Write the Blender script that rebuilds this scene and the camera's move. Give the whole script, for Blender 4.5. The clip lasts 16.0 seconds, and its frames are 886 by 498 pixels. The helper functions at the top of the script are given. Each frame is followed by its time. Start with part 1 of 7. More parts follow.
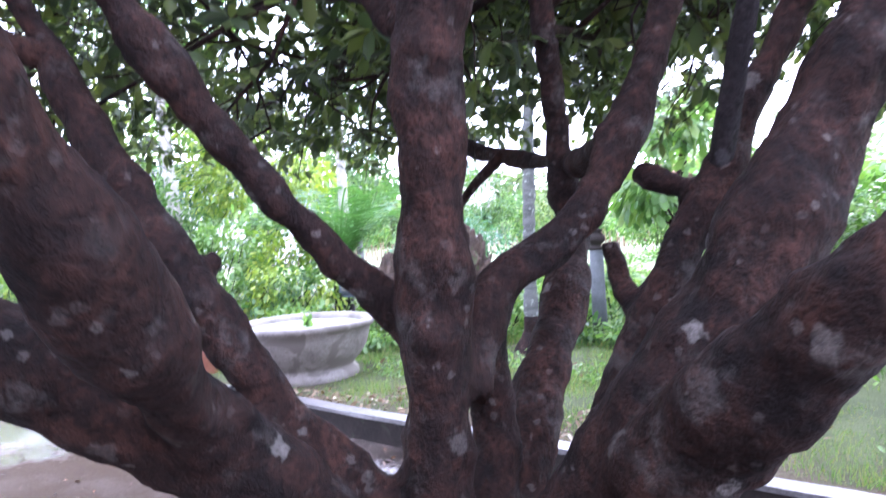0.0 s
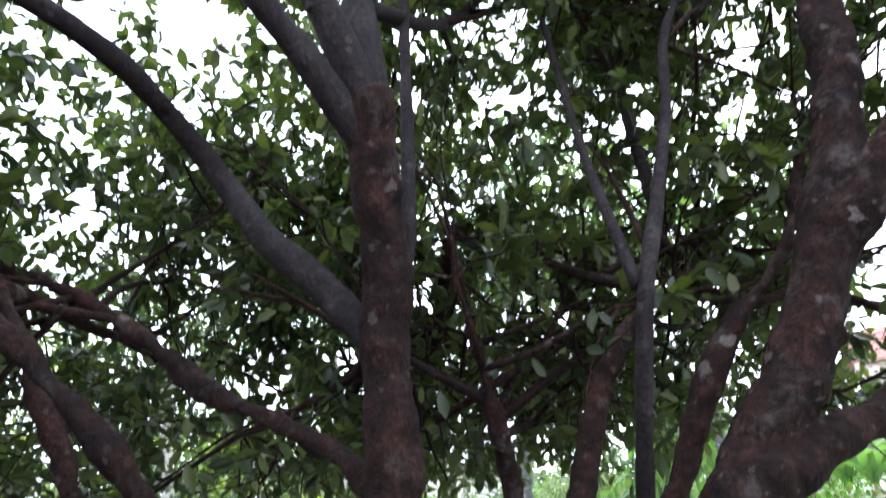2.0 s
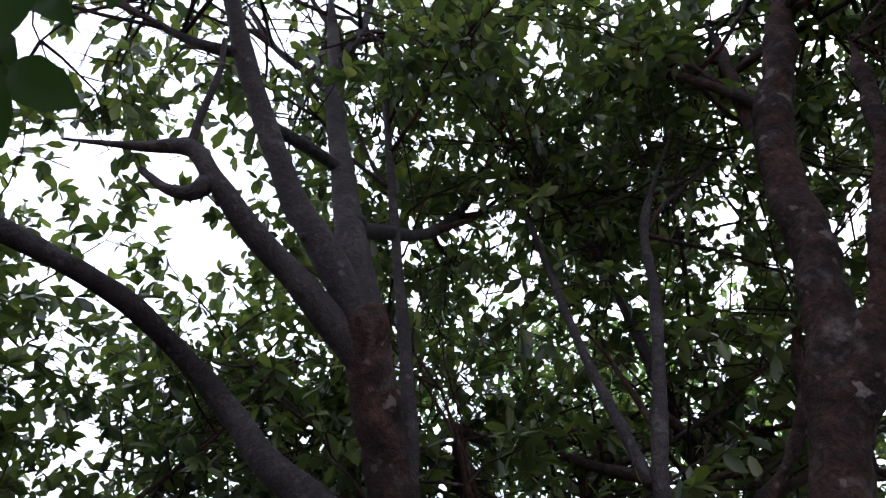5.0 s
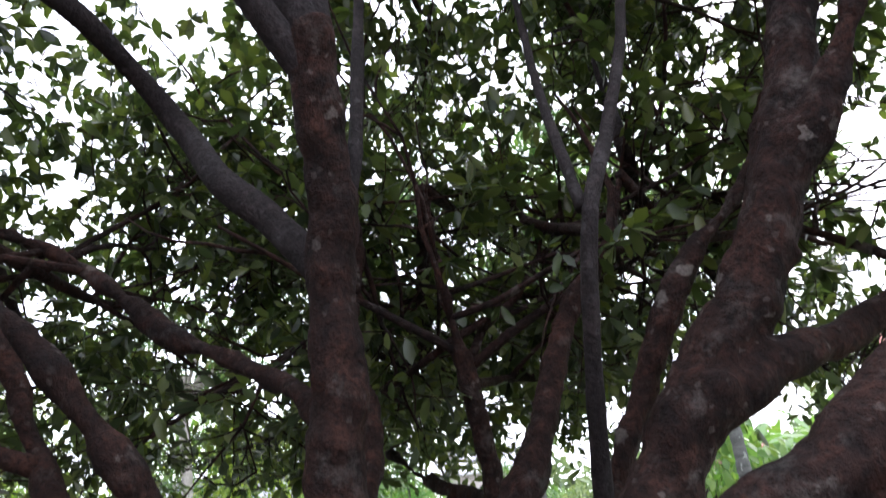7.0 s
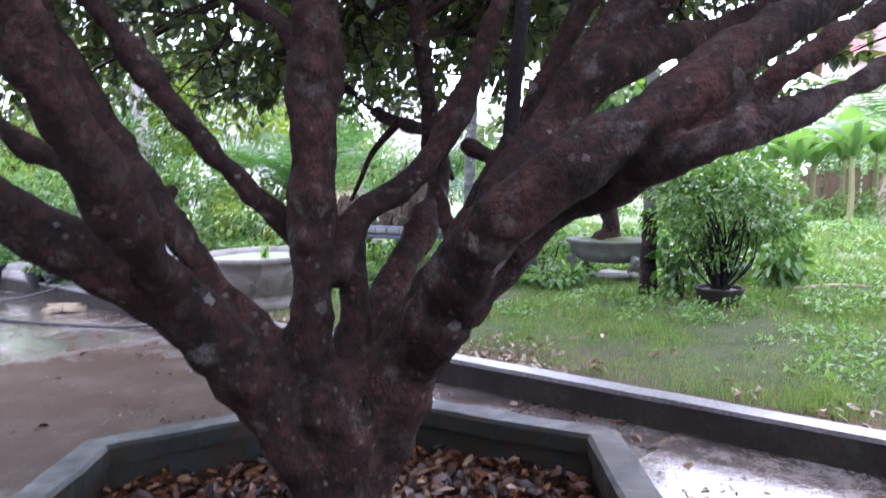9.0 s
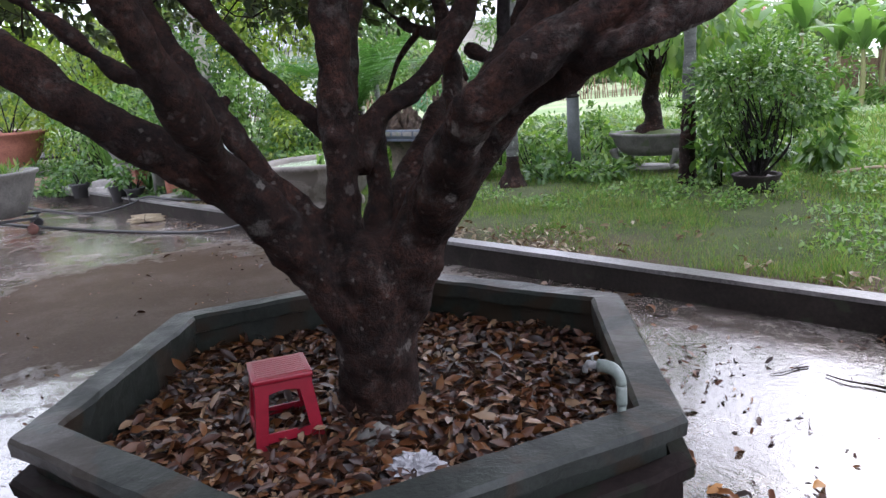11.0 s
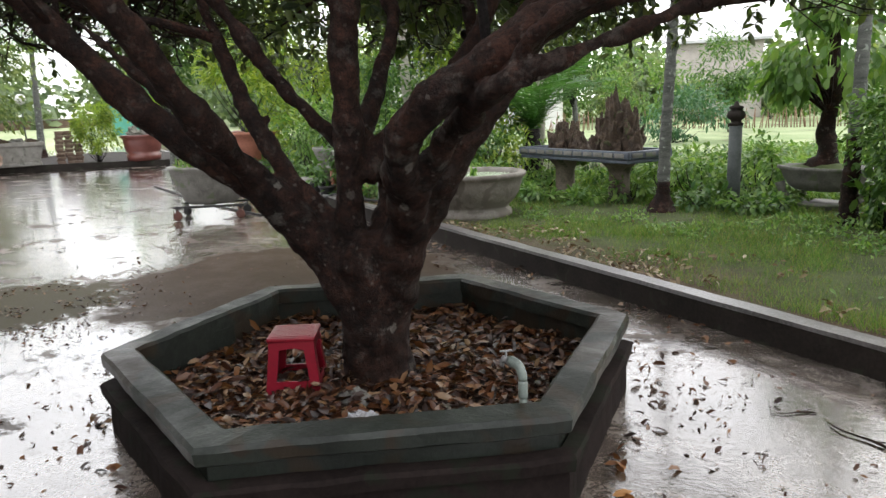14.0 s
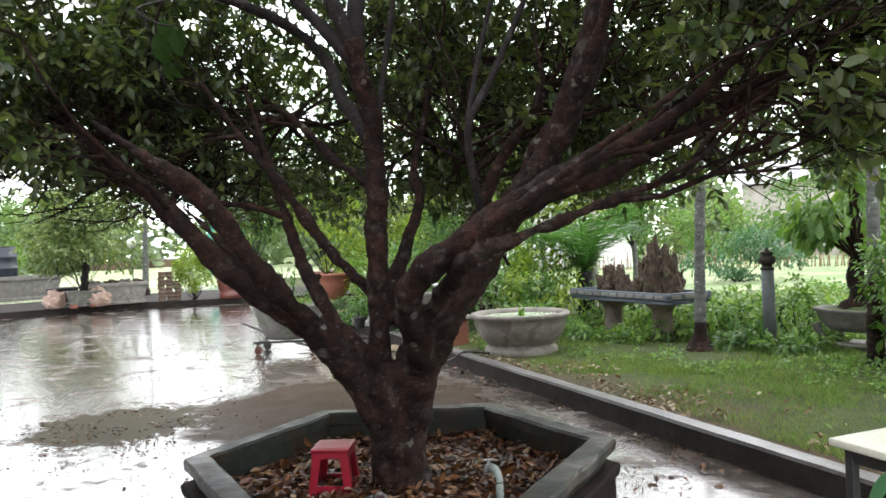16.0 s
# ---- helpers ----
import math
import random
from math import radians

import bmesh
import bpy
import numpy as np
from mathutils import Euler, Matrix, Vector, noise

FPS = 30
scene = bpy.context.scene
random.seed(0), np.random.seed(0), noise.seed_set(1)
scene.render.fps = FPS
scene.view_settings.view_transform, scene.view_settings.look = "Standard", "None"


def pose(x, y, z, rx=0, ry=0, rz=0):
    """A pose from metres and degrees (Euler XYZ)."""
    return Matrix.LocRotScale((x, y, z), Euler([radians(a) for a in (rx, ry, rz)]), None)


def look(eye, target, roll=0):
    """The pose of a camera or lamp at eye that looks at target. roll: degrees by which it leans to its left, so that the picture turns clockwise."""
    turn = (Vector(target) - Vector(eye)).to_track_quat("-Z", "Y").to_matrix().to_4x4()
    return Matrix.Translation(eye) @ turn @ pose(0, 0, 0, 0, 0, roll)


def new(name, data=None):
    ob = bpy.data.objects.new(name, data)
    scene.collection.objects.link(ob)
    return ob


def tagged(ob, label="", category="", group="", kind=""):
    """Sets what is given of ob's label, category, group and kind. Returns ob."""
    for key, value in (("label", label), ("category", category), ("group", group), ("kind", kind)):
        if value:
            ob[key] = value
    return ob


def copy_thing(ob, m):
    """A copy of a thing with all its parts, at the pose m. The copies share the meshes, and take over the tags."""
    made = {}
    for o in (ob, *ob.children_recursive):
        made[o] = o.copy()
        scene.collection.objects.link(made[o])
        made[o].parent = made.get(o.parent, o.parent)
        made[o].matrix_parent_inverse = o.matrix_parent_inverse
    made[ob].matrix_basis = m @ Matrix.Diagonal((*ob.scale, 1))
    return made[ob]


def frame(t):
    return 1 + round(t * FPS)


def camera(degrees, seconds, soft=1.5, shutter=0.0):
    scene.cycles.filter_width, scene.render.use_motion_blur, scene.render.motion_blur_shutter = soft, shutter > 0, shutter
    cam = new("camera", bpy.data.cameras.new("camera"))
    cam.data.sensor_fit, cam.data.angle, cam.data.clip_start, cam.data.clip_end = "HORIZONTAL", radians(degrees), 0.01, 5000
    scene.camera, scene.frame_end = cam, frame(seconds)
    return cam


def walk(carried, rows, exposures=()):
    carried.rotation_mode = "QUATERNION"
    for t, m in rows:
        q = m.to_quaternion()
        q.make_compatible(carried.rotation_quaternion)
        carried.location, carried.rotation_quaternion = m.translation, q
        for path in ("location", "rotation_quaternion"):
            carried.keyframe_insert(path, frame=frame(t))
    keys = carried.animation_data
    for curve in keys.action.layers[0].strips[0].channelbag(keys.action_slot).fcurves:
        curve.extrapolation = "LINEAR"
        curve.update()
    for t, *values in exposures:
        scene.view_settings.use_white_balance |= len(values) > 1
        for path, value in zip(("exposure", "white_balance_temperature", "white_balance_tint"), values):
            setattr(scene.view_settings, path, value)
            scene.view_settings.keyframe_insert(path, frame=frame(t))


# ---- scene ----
# camera and its walk
cam = camera(63.3, 16.0, soft=1.4, shutter=0.35)
PATH = [
    (0, (0.270, 0.113, 1.554), (-0.049, 2.087, 1.489), -3.72),
    (0.5, (0.253, -0.060, 1.660), (0.065, 1.929, 1.766), -5.69),
    (1, (0.199, -0.105, 1.793), (0.081, 1.879, 2.013), -6.83),
    (1.5, (0.357, -0.195, 1.834), (0.147, 1.744, 2.275), -8.85),
    (2, (0.472, -0.294, 1.868), (0.228, 1.566, 2.560), -6.78),
    (2.5, (0.562, -0.372, 1.948), (0.269, 1.374, 2.878), -10.46),
    (3, (0.505, -0.369, 2.050), (0.319, 1.298, 3.138), -10.72),
    (3.2, (0.495, -0.369, 2.054), (0.313, 1.262, 3.197), -10.42),
    (5.5, (0.533, -0.304, 1.833), (0.372, 1.337, 2.966), -12.81),
    (6, (0.554, -0.263, 1.776), (0.413, 1.445, 2.807), -11.15),
    (6.5, (0.617, -0.235, 1.779), (0.402, 1.586, 2.577), -8.01),
    (7, (0.625, -0.197, 1.653), (0.324, 1.643, 2.378), -7.63),
    (7.5, (0.513, -0.271, 1.714), (0.491, 1.706, 2.019), -4.15),
    (8, (0.523, -0.385, 1.656), (0.587, 1.614, 1.641), -7.10),
    (8.5, (0.545, -0.533, 1.594), (0.460, 1.461, 1.462), -4.91),
    (9, (0.695, -0.670, 1.558), (0.449, 1.303, 1.342), -1.14),
    (9.5, (0.765, -0.817, 1.533), (0.443, 1.113, 1.120), -0.76),
    (11.8, (1.192, -1.181, 1.545), (0.727, 0.710, 1.088), -6.36),
    (12, (1.264, -1.135, 1.518), (0.805, 0.758, 1.062), -7.05),
    (12.5, (1.449, -0.966, 1.519), (0.996, 0.913, 1.006), -2.52),
    (13, (1.679, -0.939, 1.492), (0.884, 0.841, 1.047), -3.64),
    (13.5, (1.910, -1.030, 1.496), (0.949, 0.686, 1.132), -0.98),
    (14, (2.101, -1.240, 1.550), (1.102, 0.448, 1.158), -2.17),
    (14.5, (2.307, -1.324, 1.569), (1.158, 0.290, 1.300), -2.07),
    (15, (2.550, -1.453, 1.617), (1.345, 0.141, 1.541), -1.34),
    (15.5, (2.739, -1.659, 1.647), (1.618, -0.002, 1.652), -1.04),
    (16, (2.918, -1.790, 1.669), (1.726, -0.184, 1.661), -2.48),
]
EXPOSURES = [(0.0, 0.5, 5400, 32), (1.0, -0.12, 5750, 25), (1.5, 0.0, 5800, 20), (2.0, -0.2, 5850, 16), (3.0, -0.65, 6050, 19), (5.5, -1.2, 5950, 22), (6.5, -0.75, 5950, 26),
             (7.0, -0.65, 6200, 20), (8.0, -1.0, 5950, 13), (8.5, -0.4, 5700, 24), (9.0, -0.2, 5600, 28), (9.5, -0.35, 5700, 26), (12.0, -1.08, 6250, 17), (13.0, -0.95, 6500, 14), (13.5, -1.15, 6700, 12), (14.0, -1.22, 6900, 11), (16.0, -0.82, 6750, 10)]
walk(cam, [(t, look(eye, target, roll)) for t, eye, target, roll in PATH], EXPOSURES)

# world: a bright overcast sky, and a wide soft sun behind the cloud
SUN_ELEVATION, SUN_ROTATION = radians(38), radians(30)
world = bpy.data.worlds.new("world")
scene.world = world
world.use_nodes = True
wn = world.node_tree
sky = wn.nodes.new("ShaderNodeTexSky")
sky.sky_type = "NISHITA"
sky.sun_disc = False
sky.sun_elevation, sky.sun_rotation = SUN_ELEVATION, SUN_ROTATION
sky.air_density, sky.dust_density = 1.0, 4.0
cloud = wn.nodes.new("ShaderNodeMixRGB")
cloud.inputs["Fac"].default_value = 0.8
cloud.inputs["Color2"].default_value = (23.6, 24.6, 26.6, 1)
wn.links.new(sky.outputs["Color"], cloud.inputs["Color1"])
wn.links.new(cloud.outputs["Color"], wn.nodes["Background"].inputs["Color"])
wn.nodes["Background"].inputs["Strength"].default_value = 0.3
sun = new("sun", bpy.data.lights.new("sun", "SUN"))
sun.data.energy, sun.data.angle, sun.data.color = 2.1, radians(30), (1.0, 0.98, 0.95)
sun.matrix_basis = look((10, 17.4, 15.6), (0, 0, 0))


# ---- materials ----
def shader(name, rough=0.8, metal=0.0, spec=0.5):
    m = bpy.data.materials.new(name)
    m.use_nodes = True
    p = m.node_tree.nodes["Principled BSDF"]
    p.inputs["Roughness"].default_value = rough
    p.inputs["Metallic"].default_value = metal
    p.inputs["Specular IOR Level"].default_value = spec
    return m, m.node_tree, p


def ramp(nt, source, stops):
    r = nt.nodes.new("ShaderNodeValToRGB")
    el = r.color_ramp.elements
    while len(el) < len(stops):
        el.new(0.5)
    for e, (at, col) in zip(el, stops):
        e.position, e.color = at, (*col, 1)
    nt.links.new(source, r.inputs["Fac"])
    return r.outputs["Color"]


def noise_node(nt, scale, detail=4, rough=0.6, stretch=None, distortion=0.0):
    tc = nt.nodes.new("ShaderNodeTexCoord")
    n = nt.nodes.new("ShaderNodeTexNoise")
    n.inputs["Scale"].default_value, n.inputs["Detail"].default_value = scale, detail
    n.inputs["Roughness"].default_value, n.inputs["Distortion"].default_value = rough, distortion
    if stretch:
        mp = nt.nodes.new("ShaderNodeMapping")
        mp.inputs["Scale"].default_value = stretch
        nt.links.new(tc.outputs["Object"], mp.inputs["Vector"])
        nt.links.new(mp.outputs["Vector"], n.inputs["Vector"])
    else:
        nt.links.new(tc.outputs["Object"], n.inputs["Vector"])
    return n.outputs["Fac"]


def mix(nt, fac, a, b, kind="MIX"):
    m = nt.nodes.new("ShaderNodeMixRGB")
    m.blend_type = kind
    for key, v in (("Fac", fac), ("Color1", a), ("Color2", b)):
        if isinstance(v, (int, float)):
            m.inputs[key].default_value = v if key == "Fac" else (v, v, v, 1)
        elif isinstance(v, tuple):
            m.inputs[key].default_value = (*v, 1)
        else:
            nt.links.new(v, m.inputs[key])
    return m.outputs["Color"]


def bump(nt, p, height, strength=0.4, distance=0.01):
    b = nt.nodes.new("ShaderNodeBump")
    b.inputs["Strength"].default_value, b.inputs["Distance"].default_value = strength, distance
    nt.links.new(height, b.inputs["Height"])
    nt.links.new(b.outputs["Normal"], p.inputs["Normal"])


def mottled(name, dark, light, scale=6, fine=60, rough=0.8, strength=0.4, spec=0.5, depth=0.01, spots=None, spot_scale=12, spot_at=0.62, stretch=None, rough2=None):
    """A rough natural surface: two scales of colour, fine relief, and spots of a third colour."""
    m, nt, p = shader(name, rough, 0, spec)
    big, small = noise_node(nt, scale, 5, 0.6, stretch), noise_node(nt, fine, 5, 0.7, stretch)
    both = mix(nt, 0.45, big, small)
    col = ramp(nt, both, [(0.33, dark), (0.67, light)])
    if spots:
        s = ramp(nt, noise_node(nt, spot_scale, 3, 0.55, None, 0.6), [(spot_at, (0, 0, 0)), (spot_at + 0.05, (1, 1, 1))])
        col = mix(nt, s, col, spots)
    nt.links.new(col, p.inputs["Base Color"])
    if rough2 is not None:
        rr = ramp(nt, big, [(0.4, (rough,) * 3), (0.6, (rough2,) * 3)])
        nt.links.new(rr, p.inputs["Roughness"])
    bump(nt, p, both, strength, depth)
    return m


def leafy(name, tones, rough=0.45, light=0.35, spec=0.5):
    """Leaves: each one its own tone, part of the light shining through."""
    m, nt, p = shader(name, rough, 0, spec)
    g = nt.nodes.new("ShaderNodeNewGeometry")
    col = ramp(nt, g.outputs["Random Per Island"], [(i / (len(tones) - 1), c) for i, c in enumerate(tones)])
    nt.links.new(col, p.inputs["Base Color"])
    tr = nt.nodes.new("ShaderNodeBsdfTranslucent")
    nt.links.new(mix(nt, 1.0, col, (1.6, 1.75, 0.7), "MULTIPLY"), tr.inputs["Color"])
    mx = nt.nodes.new("ShaderNodeMixShader")
    mx.inputs["Fac"].default_value = light
    nt.links.new(p.outputs["BSDF"], mx.inputs[1])
    nt.links.new(tr.outputs["BSDF"], mx.inputs[2])
    nt.links.new(mx.outputs["Shader"], nt.nodes["Material Output"].inputs["Surface"])
    return m




def spots_mask(nt, scale, share, radius, wobble=0.05):
    """Round ragged spots, a share of the cells bearing one each."""
    tc, n, add, vo = (nt.nodes.new("ShaderNode" + k) for k in ("TexCoord", "TexNoise", "VectorMath", "TexVoronoi"))
    n.inputs["Scale"].default_value, n.inputs["Detail"].default_value = scale * 2.2, 4
    nt.links.new(tc.outputs["Object"], n.inputs["Vector"])
    add.operation = "MULTIPLY_ADD"
    nt.links.new(n.outputs["Color"], add.inputs[0])
    add.inputs[1].default_value = (wobble,) * 3
    nt.links.new(tc.outputs["Object"], add.inputs[2])
    nt.links.new(add.outputs["Vector"], vo.inputs["Vector"])
    vo.inputs["Scale"].default_value = scale
    near = ramp(nt, vo.outputs["Distance"], [(radius * 0.75, (1, 1, 1)), (radius, (0, 0, 0))])
    return mix(nt, 1.0, near, ramp(nt, vo.outputs["Color"], [(1 - share - 0.12, (0, 0, 0)), (1 - share + 0.12, (1, 1, 1))]), "MULTIPLY")


def bark(name, dark, light, pale):
    """Cracked bark: reddish plates, dark furrows, and grey lichen in round spots, smears and flecks."""
    m, nt, p = shader(name, 0.8, 0, 0.2)
    big, mid, fine = noise_node(nt, 3.5, 4, 0.6), noise_node(nt, 17, 6, 0.7, None, 0.15), noise_node(nt, 75, 4, 0.7)
    col = ramp(nt, mix(nt, 0.6, big, mid), [(0.4, dark), (0.52, tuple(0.4 * (a + b) for a, b in zip(dark, light))), (0.62, light)])
    col = mix(nt, ramp(nt, fine, [(0.35, (0.8,) * 3), (0.5, (0.25,) * 3), (0.62, (0, 0, 0))]), col, tuple(0.4 * c for c in dark))
    smear = ramp(nt, noise_node(nt, 8, 7, 0.75, None, 0.1), [(0.55, (0, 0, 0)), (0.7, (0.4,) * 3)])
    col = mix(nt, smear, col, tuple(0.6 * c for c in pale))
    for scale, share, radius, amount in ((7, 0.1, 0.3, 0.6), (15, 0.12, 0.34, 0.7), (43, 0.14, 0.42, 0.4)):
        mask = mix(nt, 1.0, spots_mask(nt, scale, share, radius, 0.85 / scale), amount, "MULTIPLY")
        col = mix(nt, mix(nt, 1.0, mask, ramp(nt, fine, [(0.3, (0.35,) * 3), (0.55, (1,) * 3)]), "MULTIPLY"), col, pale)
    nt.links.new(col, p.inputs["Base Color"])
    bump(nt, p, mix(nt, 0.45, mid, fine), 1.0, 0.022)
    return m


BARK = bark("bark", (0.0056, 0.0031, 0.0024), (0.055, 0.0232, 0.0152), (0.21, 0.198, 0.175))
BARK_YOUNG = bark("young_bark", (0.013, 0.0108, 0.0108), (0.046, 0.038, 0.037), (0.12, 0.12, 0.122))
GREY_TRUNK = mottled("grey_trunk", (0.035, 0.038, 0.034), (0.15, 0.155, 0.14), 7, 50, 0.85, 0.5, 0.3, 0.008, (0.24, 0.26, 0.23), 14, 0.6, (1, 1, 4))
PALE_TRUNK = mottled("pale_trunk", (0.2, 0.19, 0.16), (0.42, 0.40, 0.35), 9, 50, 0.85, 0.5, 0.3, 0.008)
LEAF = leafy("leaf", [(0.025, 0.042, 0.021), (0.043, 0.066, 0.028), (0.066, 0.095, 0.034), (0.115, 0.14, 0.044)], 0.38, 0.42)
LEAF_LIGHT = leafy("light_leaf", [(0.06, 0.13, 0.038), (0.115, 0.21, 0.06), (0.2, 0.29, 0.095)], 0.35, 0.4)
LEAF_YELLOW = leafy("yellow_green_leaf", [(0.1, 0.17, 0.03), (0.2, 0.29, 0.045), (0.33, 0.38, 0.075)], 0.4, 0.4)
LEAF_MID = leafy("mid_leaf", [(0.028, 0.08, 0.024), (0.062, 0.13, 0.034), (0.125, 0.21, 0.055)], 0.35, 0.35)
PALM = leafy("palm_leaf", [(0.03, 0.09, 0.03), (0.05, 0.13, 0.04), (0.09, 0.18, 0.06)], 0.5, 0.35)
GRASS = leafy("grass_blade", [(0.05, 0.105, 0.026), (0.08, 0.155, 0.04), (0.115, 0.2, 0.052), (0.17, 0.215, 0.075), (0.2, 0.175, 0.09)], 0.5, 0.45)
LITTER = leafy("fallen_leaf", [(0.01, 0.004, 0.0025), (0.02, 0.007, 0.0035), (0.036, 0.0115, 0.005), (0.058, 0.019, 0.007), (0.09, 0.032, 0.011), (0.15, 0.062, 0.02), (0.24, 0.16, 0.1)], 0.38, 0.1, 0.45)
DRY_LEAF = leafy("dry_leaf", [(0.07, 0.04, 0.02), (0.14, 0.09, 0.05), (0.26, 0.2, 0.13), (0.4, 0.35, 0.27)], 0.6, 0.1, 0.3)
SOIL = mottled("soil", (0.016, 0.01, 0.007), (0.05, 0.03, 0.02), 8, 60, 0.7, 0.8, 0.4, 0.02)
PLANTER = mottled("mossy_concrete", (0.005, 0.0068, 0.0055), (0.028, 0.034, 0.028), 3, 40, 0.55, 0.8, 0.3, 0.008, (0.024, 0.018, 0.012), 3.5, 0.5, None, 0.32)
PLINTH = mottled("stained_plinth", (0.006, 0.0045, 0.0042), (0.024, 0.0175, 0.016), 3, 40, 0.8, 0.8, 0.06, 0.008, (0.014, 0.015, 0.011), 4, 0.54)
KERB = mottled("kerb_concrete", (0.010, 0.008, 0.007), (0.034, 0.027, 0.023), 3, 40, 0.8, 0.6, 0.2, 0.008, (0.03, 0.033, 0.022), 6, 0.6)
# kerb concrete made paler, standing in for sky reflected on the wet top
KERB_TOP_SHEEN = mottled("kerb_top_sheen", (0.04, 0.037, 0.035), (0.25, 0.242, 0.235), 2.5, 40, 0.3, 0.5, 0.5, 0.006)
CEMENT = mottled("cast_cement", (0.13, 0.122, 0.11), (0.33, 0.315, 0.29), 5, 50, 0.6, 0.3, 0.5, 0.004, (0.12, 0.12, 0.10), 4, 0.62)
CEMENT_DARK = mottled("dark_cement", (0.07, 0.068, 0.06), (0.2, 0.195, 0.175), 6, 50, 0.6, 0.4, 0.5, 0.005, (0.1, 0.12, 0.07), 5, 0.6)
BLUE_STONE = mottled("blue_grey_stone", (0.03, 0.038, 0.052), (0.1, 0.12, 0.15), 8, 50, 0.45, 0.4, 0.5, 0.004)
STONE_BROWN = mottled("brown_stained_cement", (0.06, 0.048, 0.036), (0.19, 0.155, 0.12), 5, 40, 0.7, 0.4, 0.4, 0.006, (0.05, 0.055, 0.03), 4, 0.58)
ROCK = mottled("brown_rock", (0.014, 0.01, 0.007), (0.1, 0.066, 0.042), 7, 34, 0.8, 1.0, 0.4, 0.05, (0.05, 0.055, 0.02), 9, 0.6)
TERRACOTTA = mottled("terracotta", (0.16, 0.055, 0.035), (0.34, 0.13, 0.085), 5, 40, 0.6, 0.3, 0.5, 0.004)
GLAZE = mottled("pale_glaze", (0.56, 0.59, 0.62), (0.78, 0.8, 0.83), 3, 20, 0.2, 0.05, 0.5, 0.001)
MAROON = mottled("maroon_glaze", (0.095, 0.028, 0.024), (0.19, 0.062, 0.05), 5, 40, 0.35, 0.3, 0.5, 0.004)
RED_PLASTIC = mottled("red_plastic", (0.17, 0.005, 0.014), (0.24, 0.008, 0.022), 4, 40, 0.35, 0.05, 0.5, 0.001)
PVC = mottled("grey_pvc", (0.1, 0.125, 0.11), (0.23, 0.265, 0.24), 8, 60, 0.4, 0.1, 0.5, 0.001)
STEEL = mottled("dull_steel", (0.12, 0.12, 0.12), (0.3, 0.3, 0.3), 20, 80, 0.3, 0.05, 0.5, 0.001)
RUBBER = mottled("black_rubber", (0.012, 0.012, 0.013), (0.03, 0.03, 0.03), 9, 60, 0.5, 0.1, 0.5, 0.001)
BRICK_WALL = mottled("old_brickwork", (0.12, 0.075, 0.055), (0.25, 0.18, 0.14), 3, 12, 0.85, 0.5, 0.3, 0.01)
ROOF_RED = mottled("red_roof_tile", (0.24, 0.1, 0.08), (0.4, 0.2, 0.17), 2, 12, 0.8, 0.3, 0.3, 0.01)
WALL_WHITE = mottled("white_plaster", (0.55, 0.55, 0.53), (0.8, 0.8, 0.78), 2, 15, 0.8, 0.2, 0.3, 0.004)
BANANA = leafy("banana_leaf", [(0.1, 0.2, 0.065), (0.17, 0.28, 0.1), (0.26, 0.36, 0.16)], 0.45, 0.4)
POST = mottled("mossy_grey_cement", (0.028, 0.035, 0.035), (0.085, 0.096, 0.094), 6, 40, 0.7, 0.4)
TEAL = mottled("teal_sheet", (0.05, 0.22, 0.17), (0.09, 0.34, 0.27), 2, 15, 0.6, 0.1, 0.4, 0.004)
WOOD = mottled("weathered_wood", (0.11, 0.07, 0.05), (0.27, 0.18, 0.13), 6, 40, 0.8, 0.5, 0.3, 0.006, None, 9, 0.6, (8, 8, 1))
GLASS_DARK = mottled("window_glass", (0.02, 0.025, 0.03), (0.05, 0.055, 0.06), 2, 9, 0.1, 0.02, 0.5, 0.001)
BAG = mottled("pale_plastic_bag", (0.16, 0.16, 0.17), (0.42, 0.42, 0.44), 12, 70, 0.25, 0.5, 0.5, 0.01)


